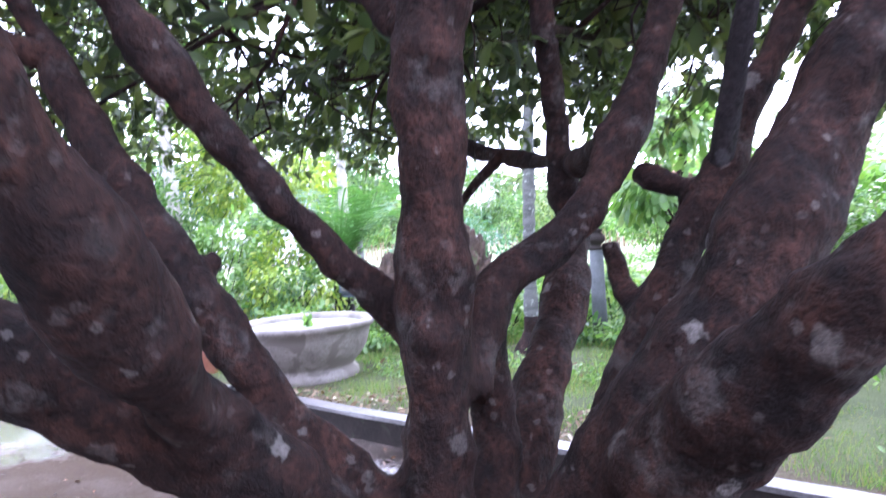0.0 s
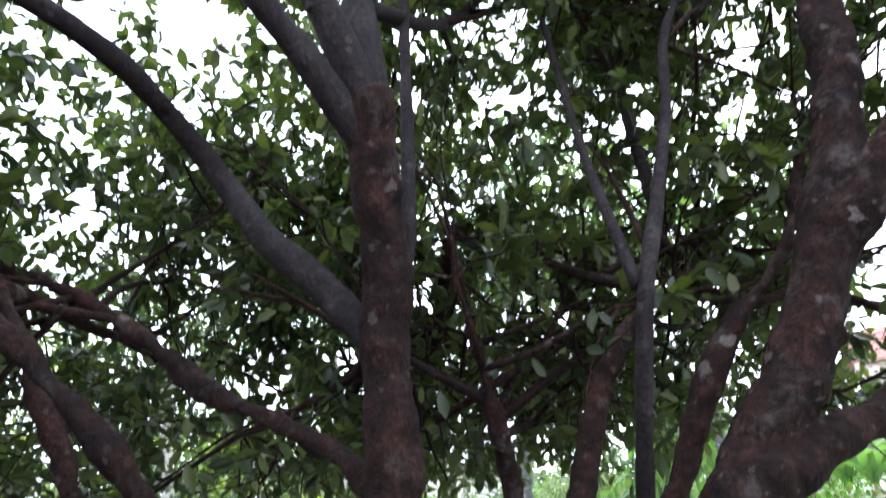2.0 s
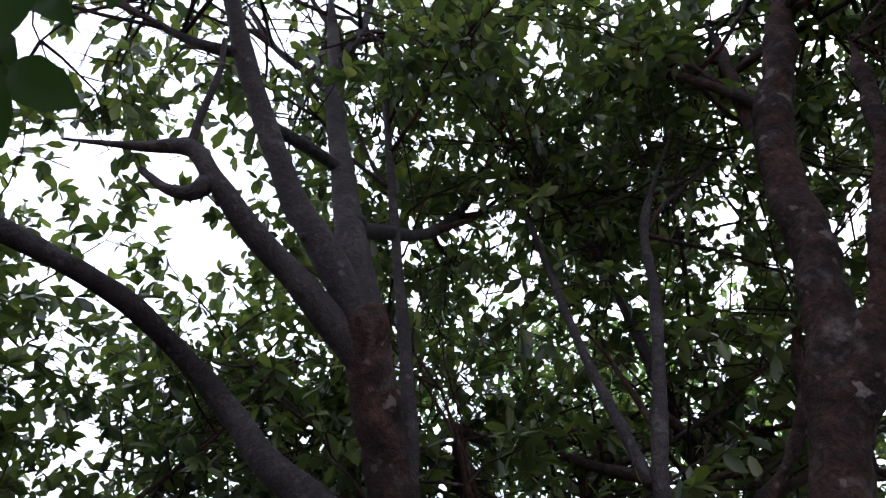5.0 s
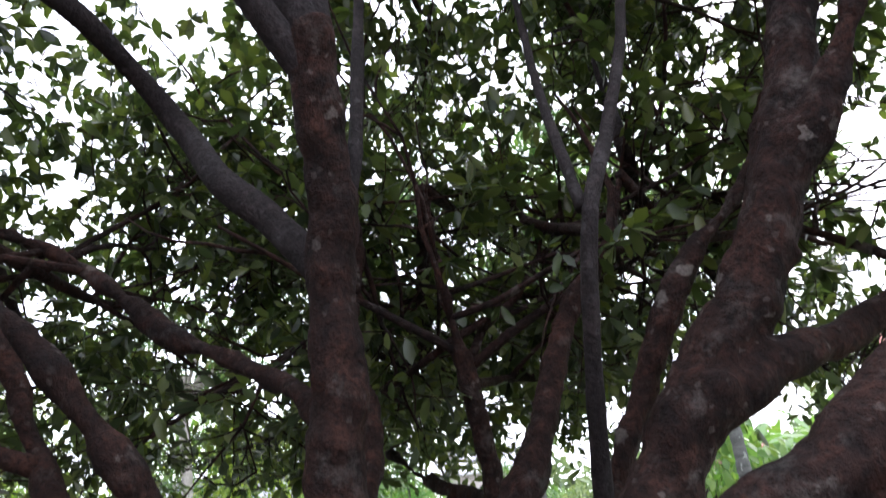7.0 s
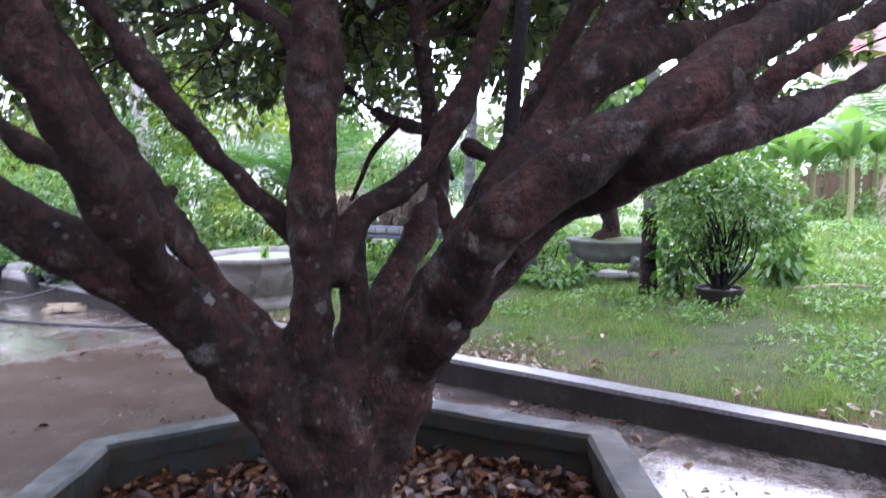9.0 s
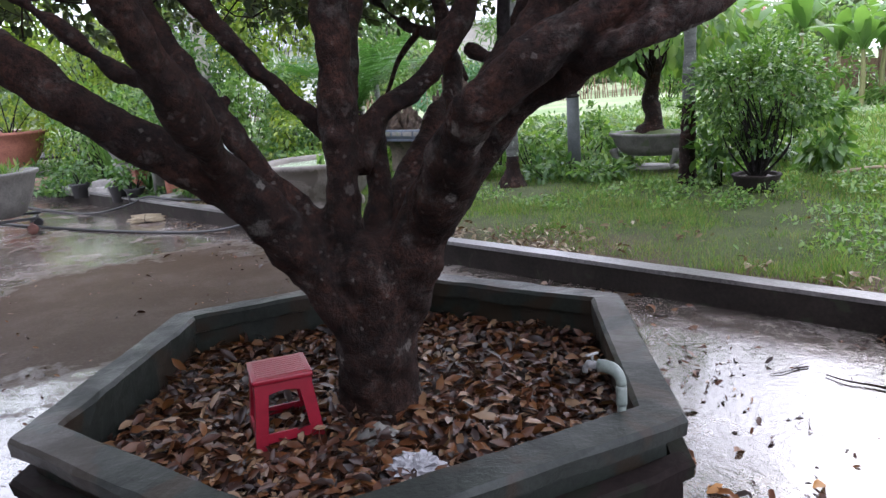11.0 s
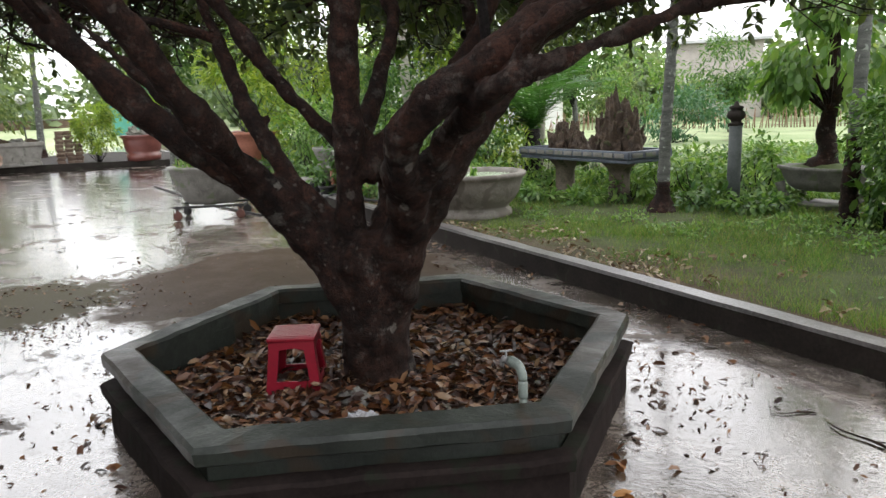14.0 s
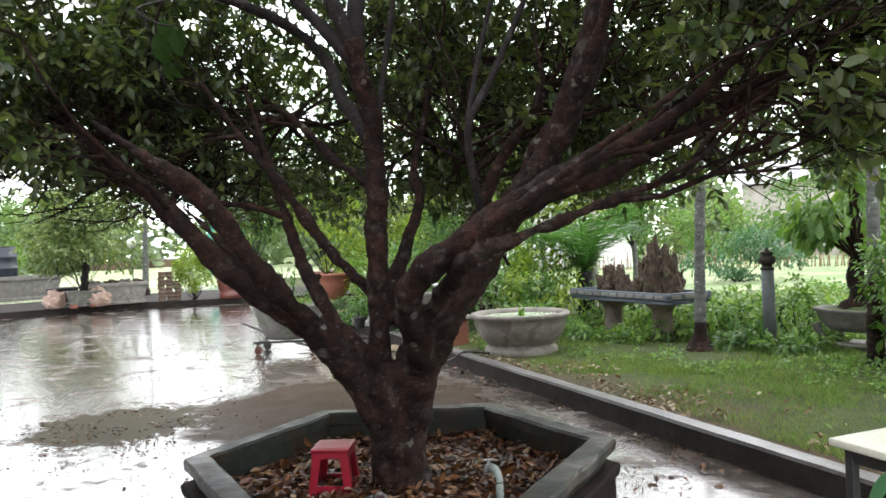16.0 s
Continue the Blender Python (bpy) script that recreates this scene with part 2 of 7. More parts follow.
def wet_court():
    """Brown silted cement under a film of rainwater, with dark reflections painted into two silty patches."""
    m, nt, p = shader("wet_cement", 0.3, 0, 0.5)
    pool = noise_node(nt, 0.6, 6, 0.6, None, 0.5)
    grain = noise_node(nt, 45, 5, 0.7)
    stain = noise_node(nt, 1.5, 6, 0.68)
    silt = noise_node(nt, 4, 7, 0.72, (1.0, 1.4, 1.0), 0.3)
    tc, gap = nt.nodes.new("ShaderNodeTexCoord"), nt.nodes.new("ShaderNodeVectorMath")
    gap.operation = "DISTANCE"
    nt.links.new(tc.outputs["Object"], gap.inputs[0])
    gap.inputs[1].default_value = (-2.6, 3.8, 0)
    far = nt.nodes.new("ShaderNodeMapRange")
    far.inputs["From Min"].default_value, far.inputs["From Max"].default_value = 0.0, 3.4
    nt.links.new(gap.outputs["Value"], far.inputs["Value"])
    near = ramp(nt, far.outputs["Result"], [(0.0, (1, 1, 1)), (1.0, (0, 0, 0))])
    # brown patch beyond the planter: silt, and dark reflected shrubs put into the colour
    dull_reflect = ramp(nt, mix(nt, 0.4, near, stain), [(0.44, (0, 0, 0)), (0.54, (1, 1, 1))])
    col = ramp(nt, mix(nt, 0.3, stain, grain), [(0.36, (0.028, 0.018, 0.013)), (0.5, (0.1, 0.078, 0.064)), (0.61, (0.25, 0.222, 0.2))])
    col = mix(nt, dull_reflect, col, mix(nt, 0.85, col, (0.034, 0.0195, 0.0095)))
    spot, ring = nt.nodes.new("ShaderNodeVectorMath"), nt.nodes.new("ShaderNodeMapRange")
    spot.operation = "DISTANCE"
    nt.links.new(tc.outputs["Object"], spot.inputs[0])
    spot.inputs[1].default_value = (-4.1, 2.05, 0)
    ring.inputs["From Min"].default_value, ring.inputs["From Max"].default_value = 1.65, 0.0
    nt.links.new(spot.outputs["Value"], ring.inputs["Value"])
    # second patch: the tree crown's dull reflection painted as a colour
    crown_reflect = ramp(nt, mix(nt, 0.45, ring.outputs["Result"], silt), [(0.47, (0, 0, 0)), (0.52, (1, 1, 1))])
    col = mix(nt, crown_reflect, col, (0.045, 0.038, 0.017))
    dull_reflect = mix(nt, 1.0, dull_reflect, crown_reflect, "LIGHTEN")
    nt.links.new(col, p.inputs["Base Color"])
    wet = ramp(nt, mix(nt, 0.15, pool, stain), [(0.36, (0, 0, 0)), (0.45, (1, 1, 1))])
    wet = mix(nt, 1.0, wet, ramp(nt, dull_reflect, [(0, (1, 1, 1)), (1, (0, 0, 0))]), "MULTIPLY")
    wet = mix(nt, 1.0, wet, ramp(nt, mix(nt, 0.35, silt, pool), [(0.36, (0.0,) * 3), (0.45, (1,) * 3)]), "MULTIPLY")
    wet = mix(nt, 1.0, wet, ramp(nt, noise_node(nt, 1.5, 8, 0.7, (1.0, 1.3, 1.0), 0.2), [(0.39, (0.1,) * 3), (0.46, (1,) * 3)]), "MULTIPLY")
    wide = nt.nodes.new("ShaderNodeVectorMath")
    wide.operation = "DISTANCE"
    nt.links.new(tc.outputs["Object"], wide.inputs[0])
    wide.inputs[1].default_value = (2.5, 1.8, 0)
    rim = nt.nodes.new("ShaderNodeMapRange")
    rim.inputs["From Min"].default_value, rim.inputs["From Max"].default_value = 2.9, 0.0
    nt.links.new(wide.outputs["Value"], rim.inputs["Value"])
    wet = mix(nt, 1.0, wet, ramp(nt, mix(nt, 0.45, rim.outputs["Result"], silt), [(0.36, (0, 0, 0)), (0.44, (1, 1, 1))]), "LIGHTEN")
    nt.links.new(ramp(nt, mix(nt, 0.3, wet, grain), [(0.15, (0.5,) * 3), (0.6, (0.1,) * 3)]), p.inputs["Roughness"])
    nt.links.new(ramp(nt, wet, [(0, (0.03,) * 3), (1, (0.55,) * 3)]), p.inputs["Specular IOR Level"])
    nt.links.new(ramp(nt, wet, [(0, (0.04,) * 3), (1, (1,) * 3)]), p.inputs["Coat Weight"])
    nt.links.new(ramp(nt, wet, [(0, (0.3,) * 3), (1, (0.1,) * 3)]), p.inputs["Coat Roughness"])
    p.inputs["Coat IOR"].default_value = 1.95
    b = nt.nodes.new("ShaderNodeBump")
    b.inputs["Distance"].default_value = 0.004
    nt.links.new(ramp(nt, wet, [(0, (0.5,) * 3), (1, (0.12,) * 3)]), b.inputs["Strength"])
    nt.links.new(mix(nt, 0.5, grain, noise_node(nt, 7, 3, 0.5)), b.inputs["Height"])
    nt.links.new(b.outputs["Normal"], p.inputs["Normal"])
    ripple = nt.nodes.new("ShaderNodeBump")
    ripple.inputs["Distance"].default_value, ripple.inputs["Strength"].default_value = 0.006, 0.8
    nt.links.new(noise_node(nt, 17, 5, 0.65), ripple.inputs["Height"])
    nt.links.new(ripple.outputs["Normal"], p.inputs["Coat Normal"])
    return m


def garden_soil():
    """Grass-covered ground with bare brown earth showing through in patches, paled far off as painted haze."""
    m, nt, p = shader("garden_soil", 0.9, 0, 0.2)
    patch, fine = noise_node(nt, 0.5, 6, 0.65), noise_node(nt, 30, 5, 0.7)
    green = ramp(nt, mix(nt, 0.4, noise_node(nt, 2.2, 5, 0.6), fine), [(0.3, (0.026, 0.036, 0.014)), (0.7, (0.095, 0.115, 0.045))])
    brown = ramp(nt, fine, [(0.3, (0.05, 0.034, 0.022)), (0.7, (0.16, 0.115, 0.085))])
    tc, dot = nt.nodes.new("ShaderNodeTexCoord"), nt.nodes.new("ShaderNodeVectorMath")
    dot.operation = "DOT_PRODUCT"
    nt.links.new(tc.outputs["Object"], dot.inputs[0])
    dot.inputs[1].default_value = (0.522, 0.853, 0)
    edge = nt.nodes.new("ShaderNodeMapRange")
    edge.inputs["From Min"].default_value, edge.inputs["From Max"].default_value = 3.9, 5.0
    edge.inputs["To Min"].default_value, edge.inputs["To Max"].default_value = -0.15, 0.0
    nt.links.new(dot.outputs["Value"], edge.inputs["Value"])
    grown = mix(nt, 1.0, mix(nt, 0.3, patch, fine), edge.outputs["Result"], "ADD")
    # distance haze put into the colour: the green pales away from the kerb
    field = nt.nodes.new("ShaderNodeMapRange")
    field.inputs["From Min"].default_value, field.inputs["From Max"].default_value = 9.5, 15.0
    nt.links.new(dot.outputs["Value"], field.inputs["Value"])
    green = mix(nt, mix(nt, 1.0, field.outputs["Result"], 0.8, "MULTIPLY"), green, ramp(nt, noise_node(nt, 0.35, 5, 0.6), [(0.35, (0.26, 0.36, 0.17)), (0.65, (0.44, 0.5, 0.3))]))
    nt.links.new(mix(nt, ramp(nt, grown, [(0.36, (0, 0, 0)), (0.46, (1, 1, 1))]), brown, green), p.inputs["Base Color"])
    bump(nt, p, fine, 0.8, 0.03)
    return m


WET, GARDEN = wet_court(), garden_soil()


# ---- building helpers ----
def mesh_ob(name, me, mat, parent=None, label="", smooth=True):
    ob = new(name, me)
    if mat:
        me.materials.append(mat)
    if smooth and len(me.polygons):
        me.polygons.foreach_set("use_smooth", np.ones(len(me.polygons), dtype=bool))
    if parent is not None:
        ob.parent = parent
    if label:
        ob["label"] = label
    return ob


def part(name, bm, material, parent, label="", smooth=True):
    me = bpy.data.meshes.new(name)
    bm.normal_update()
    bm.to_mesh(me)
    bm.free()
    return mesh_ob(name, me, material, parent, label, smooth)


def raw(name, verts, faces, material, parent=None, label="", smooth=False):
    me = bpy.data.meshes.new(name)
    me.from_pydata(verts, [], faces)
    return mesh_ob(name, me, material, parent, label, smooth)


def thing(name, m, label, category, group="", kind=""):
    ob = new(name)
    ob.empty_display_size = 0.1
    ob.matrix_basis = m
    return tagged(ob, label, category, group, kind)


def spline(points, per=5):
    c = [Vector(p) for p in points]
    c = [2 * c[0] - c[1]] + c + [2 * c[-1] - c[-2]]
    out = []
    for i in range(1, len(c) - 2):
        a, b, d, e = c[i - 1:i + 3]
        for k in range(per + (i == len(c) - 3)):
            s = k / per
            out.append(0.5 * (2 * b + (d - a) * s + (2 * a - 5 * b + 4 * d - e) * s * s + (3 * b - a - 3 * d + e) * s ** 3))
    return out


def tube(bm, path, radii, sides=10, rough=0.0, seed=0, cap=True):
    """A round limb along a path; rough: how lumpy it is."""
    rings, side = [], None
    for i, p in enumerate(path):
        d = (path[min(i + 1, len(path) - 1)] - path[max(i - 1, 0)]).normalized()
        if side is None:
            side = d.orthogonal().normalized()
        side = (side - d * side.dot(d)).normalized()
        up = d.cross(side)
        ring = []
        for k in range(sides):
            a = 2 * math.pi * k / sides
            n = side * math.cos(a) + up * math.sin(a)
            r = radii[i]
            if rough:
                q = p + n * r
                r *= 1 + rough * (noise.noise(q * 5 + Vector((seed, 0, 0))) * 1.3 + 0.6 * noise.noise(q * 14 + Vector((0, seed, 0))))
            ring.append(bm.verts.new(p + n * r))
        rings.append(ring)
    for a, b in zip(rings, rings[1:]):
        for k in range(sides):
            bm.faces.new((a[k], a[(k + 1) % sides], b[(k + 1) % sides], b[k]))
    if cap:
        bm.faces.new(rings[0][::-1])
        bm.faces.new(rings[-1])


def lathe(bm, profile, sides=40, squash=(1, 1), at=(0, 0, 0)):
    """A turned shape from (radius, height) pairs; a radius of 0 closes it."""
    rings = []
    for r, z in profile:
        if r < 1e-6:
            rings.append([bm.verts.new((at[0], at[1], at[2] + z))])
        else:
            rings.append([bm.verts.new((at[0] + r * squash[0] * math.cos(2 * math.pi * k / sides), at[1] + r * squash[1] * math.sin(2 * math.pi * k / sides), at[2] + z)) for k in range(sides)])
    for a, b in zip(rings, rings[1:]):
        for k in range(sides):
            j = (k + 1) % sides
            if len(a) == 1 and len(b) == 1:
                continue
            if len(a) == 1:
                bm.faces.new((a[0], b[j], b[k]))
            elif len(b) == 1:
                bm.faces.new((a[k], a[j], b[0]))
            else:
                bm.faces.new((a[k], a[j], b[j], b[k]))


def block(bm, size, at=(0, 0, 0), turn=0.0, bevel=0.01, taper=1.0):
    """A bevelled box standing on at; taper: how wide its top is."""
    made = bmesh.ops.create_cube(bm, size=1.0)["verts"]
    for v in made:
        k = taper if v.co.z > 0 else 1.0
        x, y, z = v.co.x * size[0] * k, v.co.y * size[1] * k, (v.co.z + 0.5) * size[2]
        v.co = Vector((x * math.cos(turn) - y * math.sin(turn), x * math.sin(turn) + y * math.cos(turn), z)) + Vector(at)
    if bevel:
        edges = {e for v in made for e in v.link_edges}
        bmesh.ops.bevel(bm, geom=list(edges), offset=bevel, segments=2, affect="EDGES", profile=0.6)


def rocky(bm, size, at, seed, sub=3, sharp=0.5):
    """One rough standing stone."""
    made = bmesh.ops.create_icosphere(bm, subdivisions=sub, radius=1.0)["verts"]
    for v in made:
        n = v.co.normalized()
        h = 1 + sharp * (noise.noise(n * 1.6 + Vector((seed, 0, 0))) + 0.6 * noise.noise(n * 4 + Vector((0, seed, 0))) + 0.3 * noise.noise(n * 9))
        h += 0.25 * sharp * abs(noise.noise(Vector((n.x * 5, n.y * 5, seed))))
        lift = 0.5 + 0.5 * n.z
        v.co = Vector((n.x * size[0] * h * (1.05 - 0.55 * lift), n.y * size[1] * h * (1.05 - 0.55 * lift), max(0.0, lift * h) * size[2])) + Vector(at)


def leaves(rng, places, heads, size, width=0.4, droop=0.3, jitter=0.35, curl=0.12):
    """Many leaves as one set of verts and faces: each a pointed blade folded along its rib."""
    n = len(places)
    p, d = np.asarray(places, float), np.asarray(heads, float)
    d = d + rng.normal(0, jitter, (n, 3))
    d[:, 2] -= droop
    d /= np.linalg.norm(d, axis=1)[:, None] + 1e-9
    up = rng.normal(0, 0.45, (n, 3)) + np.array([0, 0, 1.0])
    s = np.cross(d, up)
    s /= np.linalg.norm(s, axis=1)[:, None] + 1e-9
    u = np.cross(s, d)
    ln = (size * rng.uniform(0.65, 1.25, n))[:, None]
    w = ln * width * 0.5
    bend = -u * ln * curl * rng.uniform(0.2, 1.6, n)[:, None]
    v = np.empty((n, 7, 3))
    v[:, 0] = p
    v[:, 1] = p + d * ln * 0.28 + s * w * 0.8 + u * w * 0.25
    v[:, 2] = p + d * ln * 0.28 - s * w * 0.8 + u * w * 0.25
    v[:, 3] = p + d * ln * 0.68 + s * w * 0.95 + u * w * 0.25 + bend * 0.45
    v[:, 4] = p + d * ln * 0.68 - s * w * 0.95 + u * w * 0.25 + bend * 0.45
    v[:, 5] = p + d * ln + bend
    v[:, 6] = p + d * ln * 0.5 + bend * 0.2
    b = np.arange(n)[:, None] * 7
    f = np.concatenate([b + np.array([t]) for t in ([0, 6, 1], [0, 2, 6], [1, 6, 3], [2, 4, 6], [3, 6, 5], [6, 4, 5])])
    return v.reshape(-1, 3), f


def leaf_mesh(name, v, f, mat, parent=None, label=""):
    me = bpy.data.meshes.new(name)
    me.vertices.add(len(v))
    me.vertices.foreach_set("co", np.ascontiguousarray(v, dtype=np.float32).ravel())
    me.loops.add(3 * len(f))
    me.loops.foreach_set("vertex_index", np.ascontiguousarray(f, dtype=np.int32).ravel())
    me.polygons.add(len(f))
    me.polygons.foreach_set("loop_start", np.arange(0, 3 * len(f), 3, dtype=np.int32))
    me.update(calc_edges=True)
    me.validate()
    return mesh_ob(name, me, mat, parent, label, smooth=False)


def unit(v):
    v = np.asarray(v, float)
    return v / (np.linalg.norm(v) + 1e-9)


def shrub_leaves(rng, centre, radii, count, clumps=14, size=0.08, width=0.45, hollow=0.55):
    """Places and headings of leaves in an uneven, gappy crown of clumps."""
    c, r = np.array(centre, float), np.array(radii, float)
    heads = rng.normal(0, 1, (clumps, 3))
    heads /= np.linalg.norm(heads, axis=1)[:, None]
    mids = heads * rng.uniform(hollow, 1.0, clumps)[:, None]
    rad = rng.uniform(0.24, 0.46, clumps)
    pick = rng.integers(0, clumps, count)
    off = rng.normal(0, 1, (count, 3))
    off /= np.linalg.norm(off, axis=1)[:, None]
    off *= (rng.uniform(0, 1, count) ** 0.45)[:, None] * rad[pick][:, None]
    q = mids[pick] + off
    return c + q * r, off + 0.35 * q


def stems(rng, base, crown, radii, count, r0=0.012, sides=5):
    bm = bmesh.new()
    b = np.array(base, float)
    for i in range(count):
        h = unit(rng.normal(0, 1, 3))
        tip = np.array(crown) + h * np.array(radii) * rng.uniform(0.4, 0.85)
        midp = b + (tip - b) * 0.5 + rng.normal(0, 0.08, 3) * np.linalg.norm(tip - b) * np.array([1, 1, 0.3])
        pts = spline([b + rng.normal(0, 0.02, 3) * np.array([1, 1, 0]), midp, tip], 4)
        tube(bm, pts, [r0 * (1 - 0.75 * k / (len(pts) - 1)) for k in range(len(pts))], sides, 0.15, i)
    return bm


# the garden's kerb runs straight; along it (U) and across it into the garden (V)
K0, KU, KV = Vector((0.455, 4.197, 0)), Vector((0.853, -0.522, 0)).normalized(), Vector((0.522, 0.853, 0)).normalized()
GARDEN_Z = 0.13


def at_kerb(u, v, z=0.0):
    return K0 + KU * u + KV * v + Vector((0, 0, z))


# ---- ground, court, kerb ----
def ground():
    """One sheet to the horizon: the garden stands a step above the court."""
    us = np.concatenate([np.linspace(-400, -45, 12), np.linspace(-40, 20, 91), np.linspace(25, 400, 12)])
    vs = [-400, -100, -40, -16, -15.9, -5, 0.04, 0.05] + list(np.linspace(0.3, 22, 56)) + [26, 32, 45, 70, 120, 200, 400]
    verts, faces = [], []
    for v in vs:
        for u in us:
            p = at_kerb(u, v)
            z = -0.08 if v < 0.045 else GARDEN_Z + 0.035 * noise.noise(p * 0.5) + 0.02 * noise.noise(p * 1.7)
            if v > 24:
                z = GARDEN_Z
            verts.append((p.x, p.y, z))
    n = len(us)
    for j in range(len(vs) - 1):
        for i in range(n - 1):
            faces.append((j * n + i, j * n + i + 1, (j + 1) * n + i + 1, (j + 1) * n + i))
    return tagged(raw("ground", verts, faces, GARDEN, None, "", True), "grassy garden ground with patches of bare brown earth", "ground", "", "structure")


ground()

bm = bmesh.new()
corners = [at_kerb(-38, 0), at_kerb(12, 0), at_kerb(12, -15), at_kerb(-38, -15)]
low = [bm.verts.new(c + Vector((0, 0, -0.12))) for c in corners]
top = [bm.verts.new(c) for c in corners]
bm.faces.new(top[::-1])
bm.faces.new(low)
for k in range(4):
    bm.faces.new((top[k], top[(k + 1) % 4], low[(k + 1) % 4], low[k]))
court = tagged(part("pavement", bm, WET, None, "", False), "rain-wet cement courtyard with pools and brown silt", "pavement", "", "structure")


def kerb():
    ob = thing("kerb", Matrix.Identity(4), "low dark concrete kerb, wet sky sheen painted pale on top", "kerb", "", "structure")
    # the top strip carries the sky's sheen as a paler colour
    for name, mat, w0, w1, z0, z1, over in (("face", KERB, 0.0, 0.11, -0.05, 0.17, 0.0), ("top", KERB_TOP_SHEEN, -0.012, 0.125, 0.17, 0.2, 0.01)):
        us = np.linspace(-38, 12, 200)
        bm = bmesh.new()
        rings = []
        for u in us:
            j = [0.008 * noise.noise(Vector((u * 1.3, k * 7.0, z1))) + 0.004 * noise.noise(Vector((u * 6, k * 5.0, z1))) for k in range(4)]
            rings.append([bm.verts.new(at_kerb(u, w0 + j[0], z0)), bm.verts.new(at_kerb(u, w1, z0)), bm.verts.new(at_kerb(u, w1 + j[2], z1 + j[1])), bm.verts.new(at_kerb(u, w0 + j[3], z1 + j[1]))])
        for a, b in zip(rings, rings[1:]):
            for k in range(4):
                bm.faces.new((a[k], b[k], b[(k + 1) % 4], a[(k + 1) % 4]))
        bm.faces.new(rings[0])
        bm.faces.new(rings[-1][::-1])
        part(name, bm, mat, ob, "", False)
    return ob


kerb()

# ---- the six-sided planter ----
PC, PA = Vector((-0.01, 1.62, 0)), 37.4


def hex_ring(bm, sections, seed=0.0):
    """A closed six-sided wall from (radius, height) pairs round its section."""
    per = 16
    rings = []
    for side in range(6):
        a0, a1 = radians(PA + 60 * side), radians(PA + 60 * (side + 1))
        for k in range(per):
            s = k / per
            ring = []
            for i, (r, z) in enumerate(sections):
                p = Vector((math.cos(a0), math.sin(a0), 0)) * r * (1 - s) + Vector((math.cos(a1), math.sin(a1), 0)) * r * s
                p = p + Vector((0, 0, z))
                p += 0.008 * Vector((noise.noise(p * 4 + Vector((seed, 0, 0))), noise.noise(p * 4 + Vector((0, seed, 5))), 0.7 * noise.noise(p * 5))) + 0.005 * noise.noise_vector(p * 14 + Vector((seed, i * 3, 0)))
                ring.append(bm.verts.new(p))
            rings.append(ring)
    n = len(sections)
    for i in range(len(rings)):
        a, b = rings[i], rings[(i + 1) % len(rings)]
        for k in range(n):
            bm.faces.new((a[k], b[k], b[(k + 1) % n], a[(k + 1) % n]))


planter = thing("planter", Matrix.Translation(PC), "six-sided planter of mossy dark concrete on a stepped plinth", "planter")
bm = bmesh.new()
hex_ring(bm, [(1.34, 0.0), (1.335, 0.2), (1.29, 0.2), (1.29, 0.0)], 3)
part("plinth", bm, PLINTH, planter, "", False)
bm = bmesh.new()
hex_ring(bm, [(1.372, 0.204), (1.378, 0.25), (1.366, 0.266), (1.29, 0.27), (1.29, 0.204)], 7)
part("ledge", bm, PLINTH, planter, "", False)
bm = bmesh.new()
hex_ring(bm, [(1.285, 0.2), (1.285, 0.33), (1.2, 0.33), (1.2, 0.08)], 5)
part("wall", bm, PLANTER, planter, "", False)
bm = bmesh.new()
hex_ring(bm, [(1.315, 0.334), (1.345, 0.35), (1.352, 0.40), (1.338, 0.42), (1.19, 0.425), (1.17, 0.41), (1.17, 0.338)], 9)
part("rim", bm, PLANTER, planter, "", False)


def soil_height(x, y):
    d = math.hypot(x - 0.05, y - 1.55)
    return 0.2 + 0.05 * math.exp(-(d / 0.35) ** 2) + 0.022 * noise.noise(Vector((x * 2.3, y * 2.3, 1))) + 0.012 * noise.noise(Vector((x * 8, y * 8, 3)))


bm = bmesh.new()
grid = []
for j in range(15):
    r = 1.21 * j / 14
    row = []
    for k in range(48):
        side, s = divmod(k, 8)
        s /= 8
        a0, a1 = radians(PA + 60 * side), radians(PA + 60 * (side + 1))
        x = PC.x + r * (math.cos(a0) * (1 - s) + math.cos(a1) * s)
        y = PC.y + r * (math.sin(a0) * (1 - s) + math.sin(a1) * s)
        row.append(bm.verts.new((x - PC.x, y - PC.y, soil_height(x, y))))
    grid.append(row)
for a, b in zip(grid[1:], grid[2:]):
    for k in range(48):
        bm.faces.new((a[k], a[(k + 1) % 48], b[(k + 1) % 48], b[k]))
mid = bm.verts.new((0, 0, soil_height(PC.x, PC.y)))
for k in range(48):
    bm.faces.new((mid, grid[1][k], grid[1][(k + 1) % 48]))
part("soil", bm, SOIL, planter, "damp brown soil")


# ---- unseen house front, added behind the walk to shade what faces it ----
bm = bmesh.new()
c = [at_kerb(-4.2, -7.0), at_kerb(11, -7.0), at_kerb(11, -7.3), at_kerb(-4.2, -7.3)]
a, b = [bm.verts.new(p + Vector((0, 0, -0.05))) for p in c], [bm.verts.new(p + Vector((0, 0, 3.4))) for p in c]
bm.faces.new(b)
bm.faces.new(a[::-1])
for k in range(4):
    bm.faces.new((a[k], b[k], b[(k + 1) % 4], a[(k + 1) % 4]))
bmesh.ops.recalc_face_normals(bm, faces=bm.faces)
tagged(part("unseen_wall_south", bm, mottled("dull_plaster", (0.08, 0.075, 0.065), (0.16, 0.15, 0.135), 2, 15, 0.8, 0.2, 0.3, 0.004), None, "", False), "unseen dull plastered wall added behind the court for shade", "wall", "", "structure")
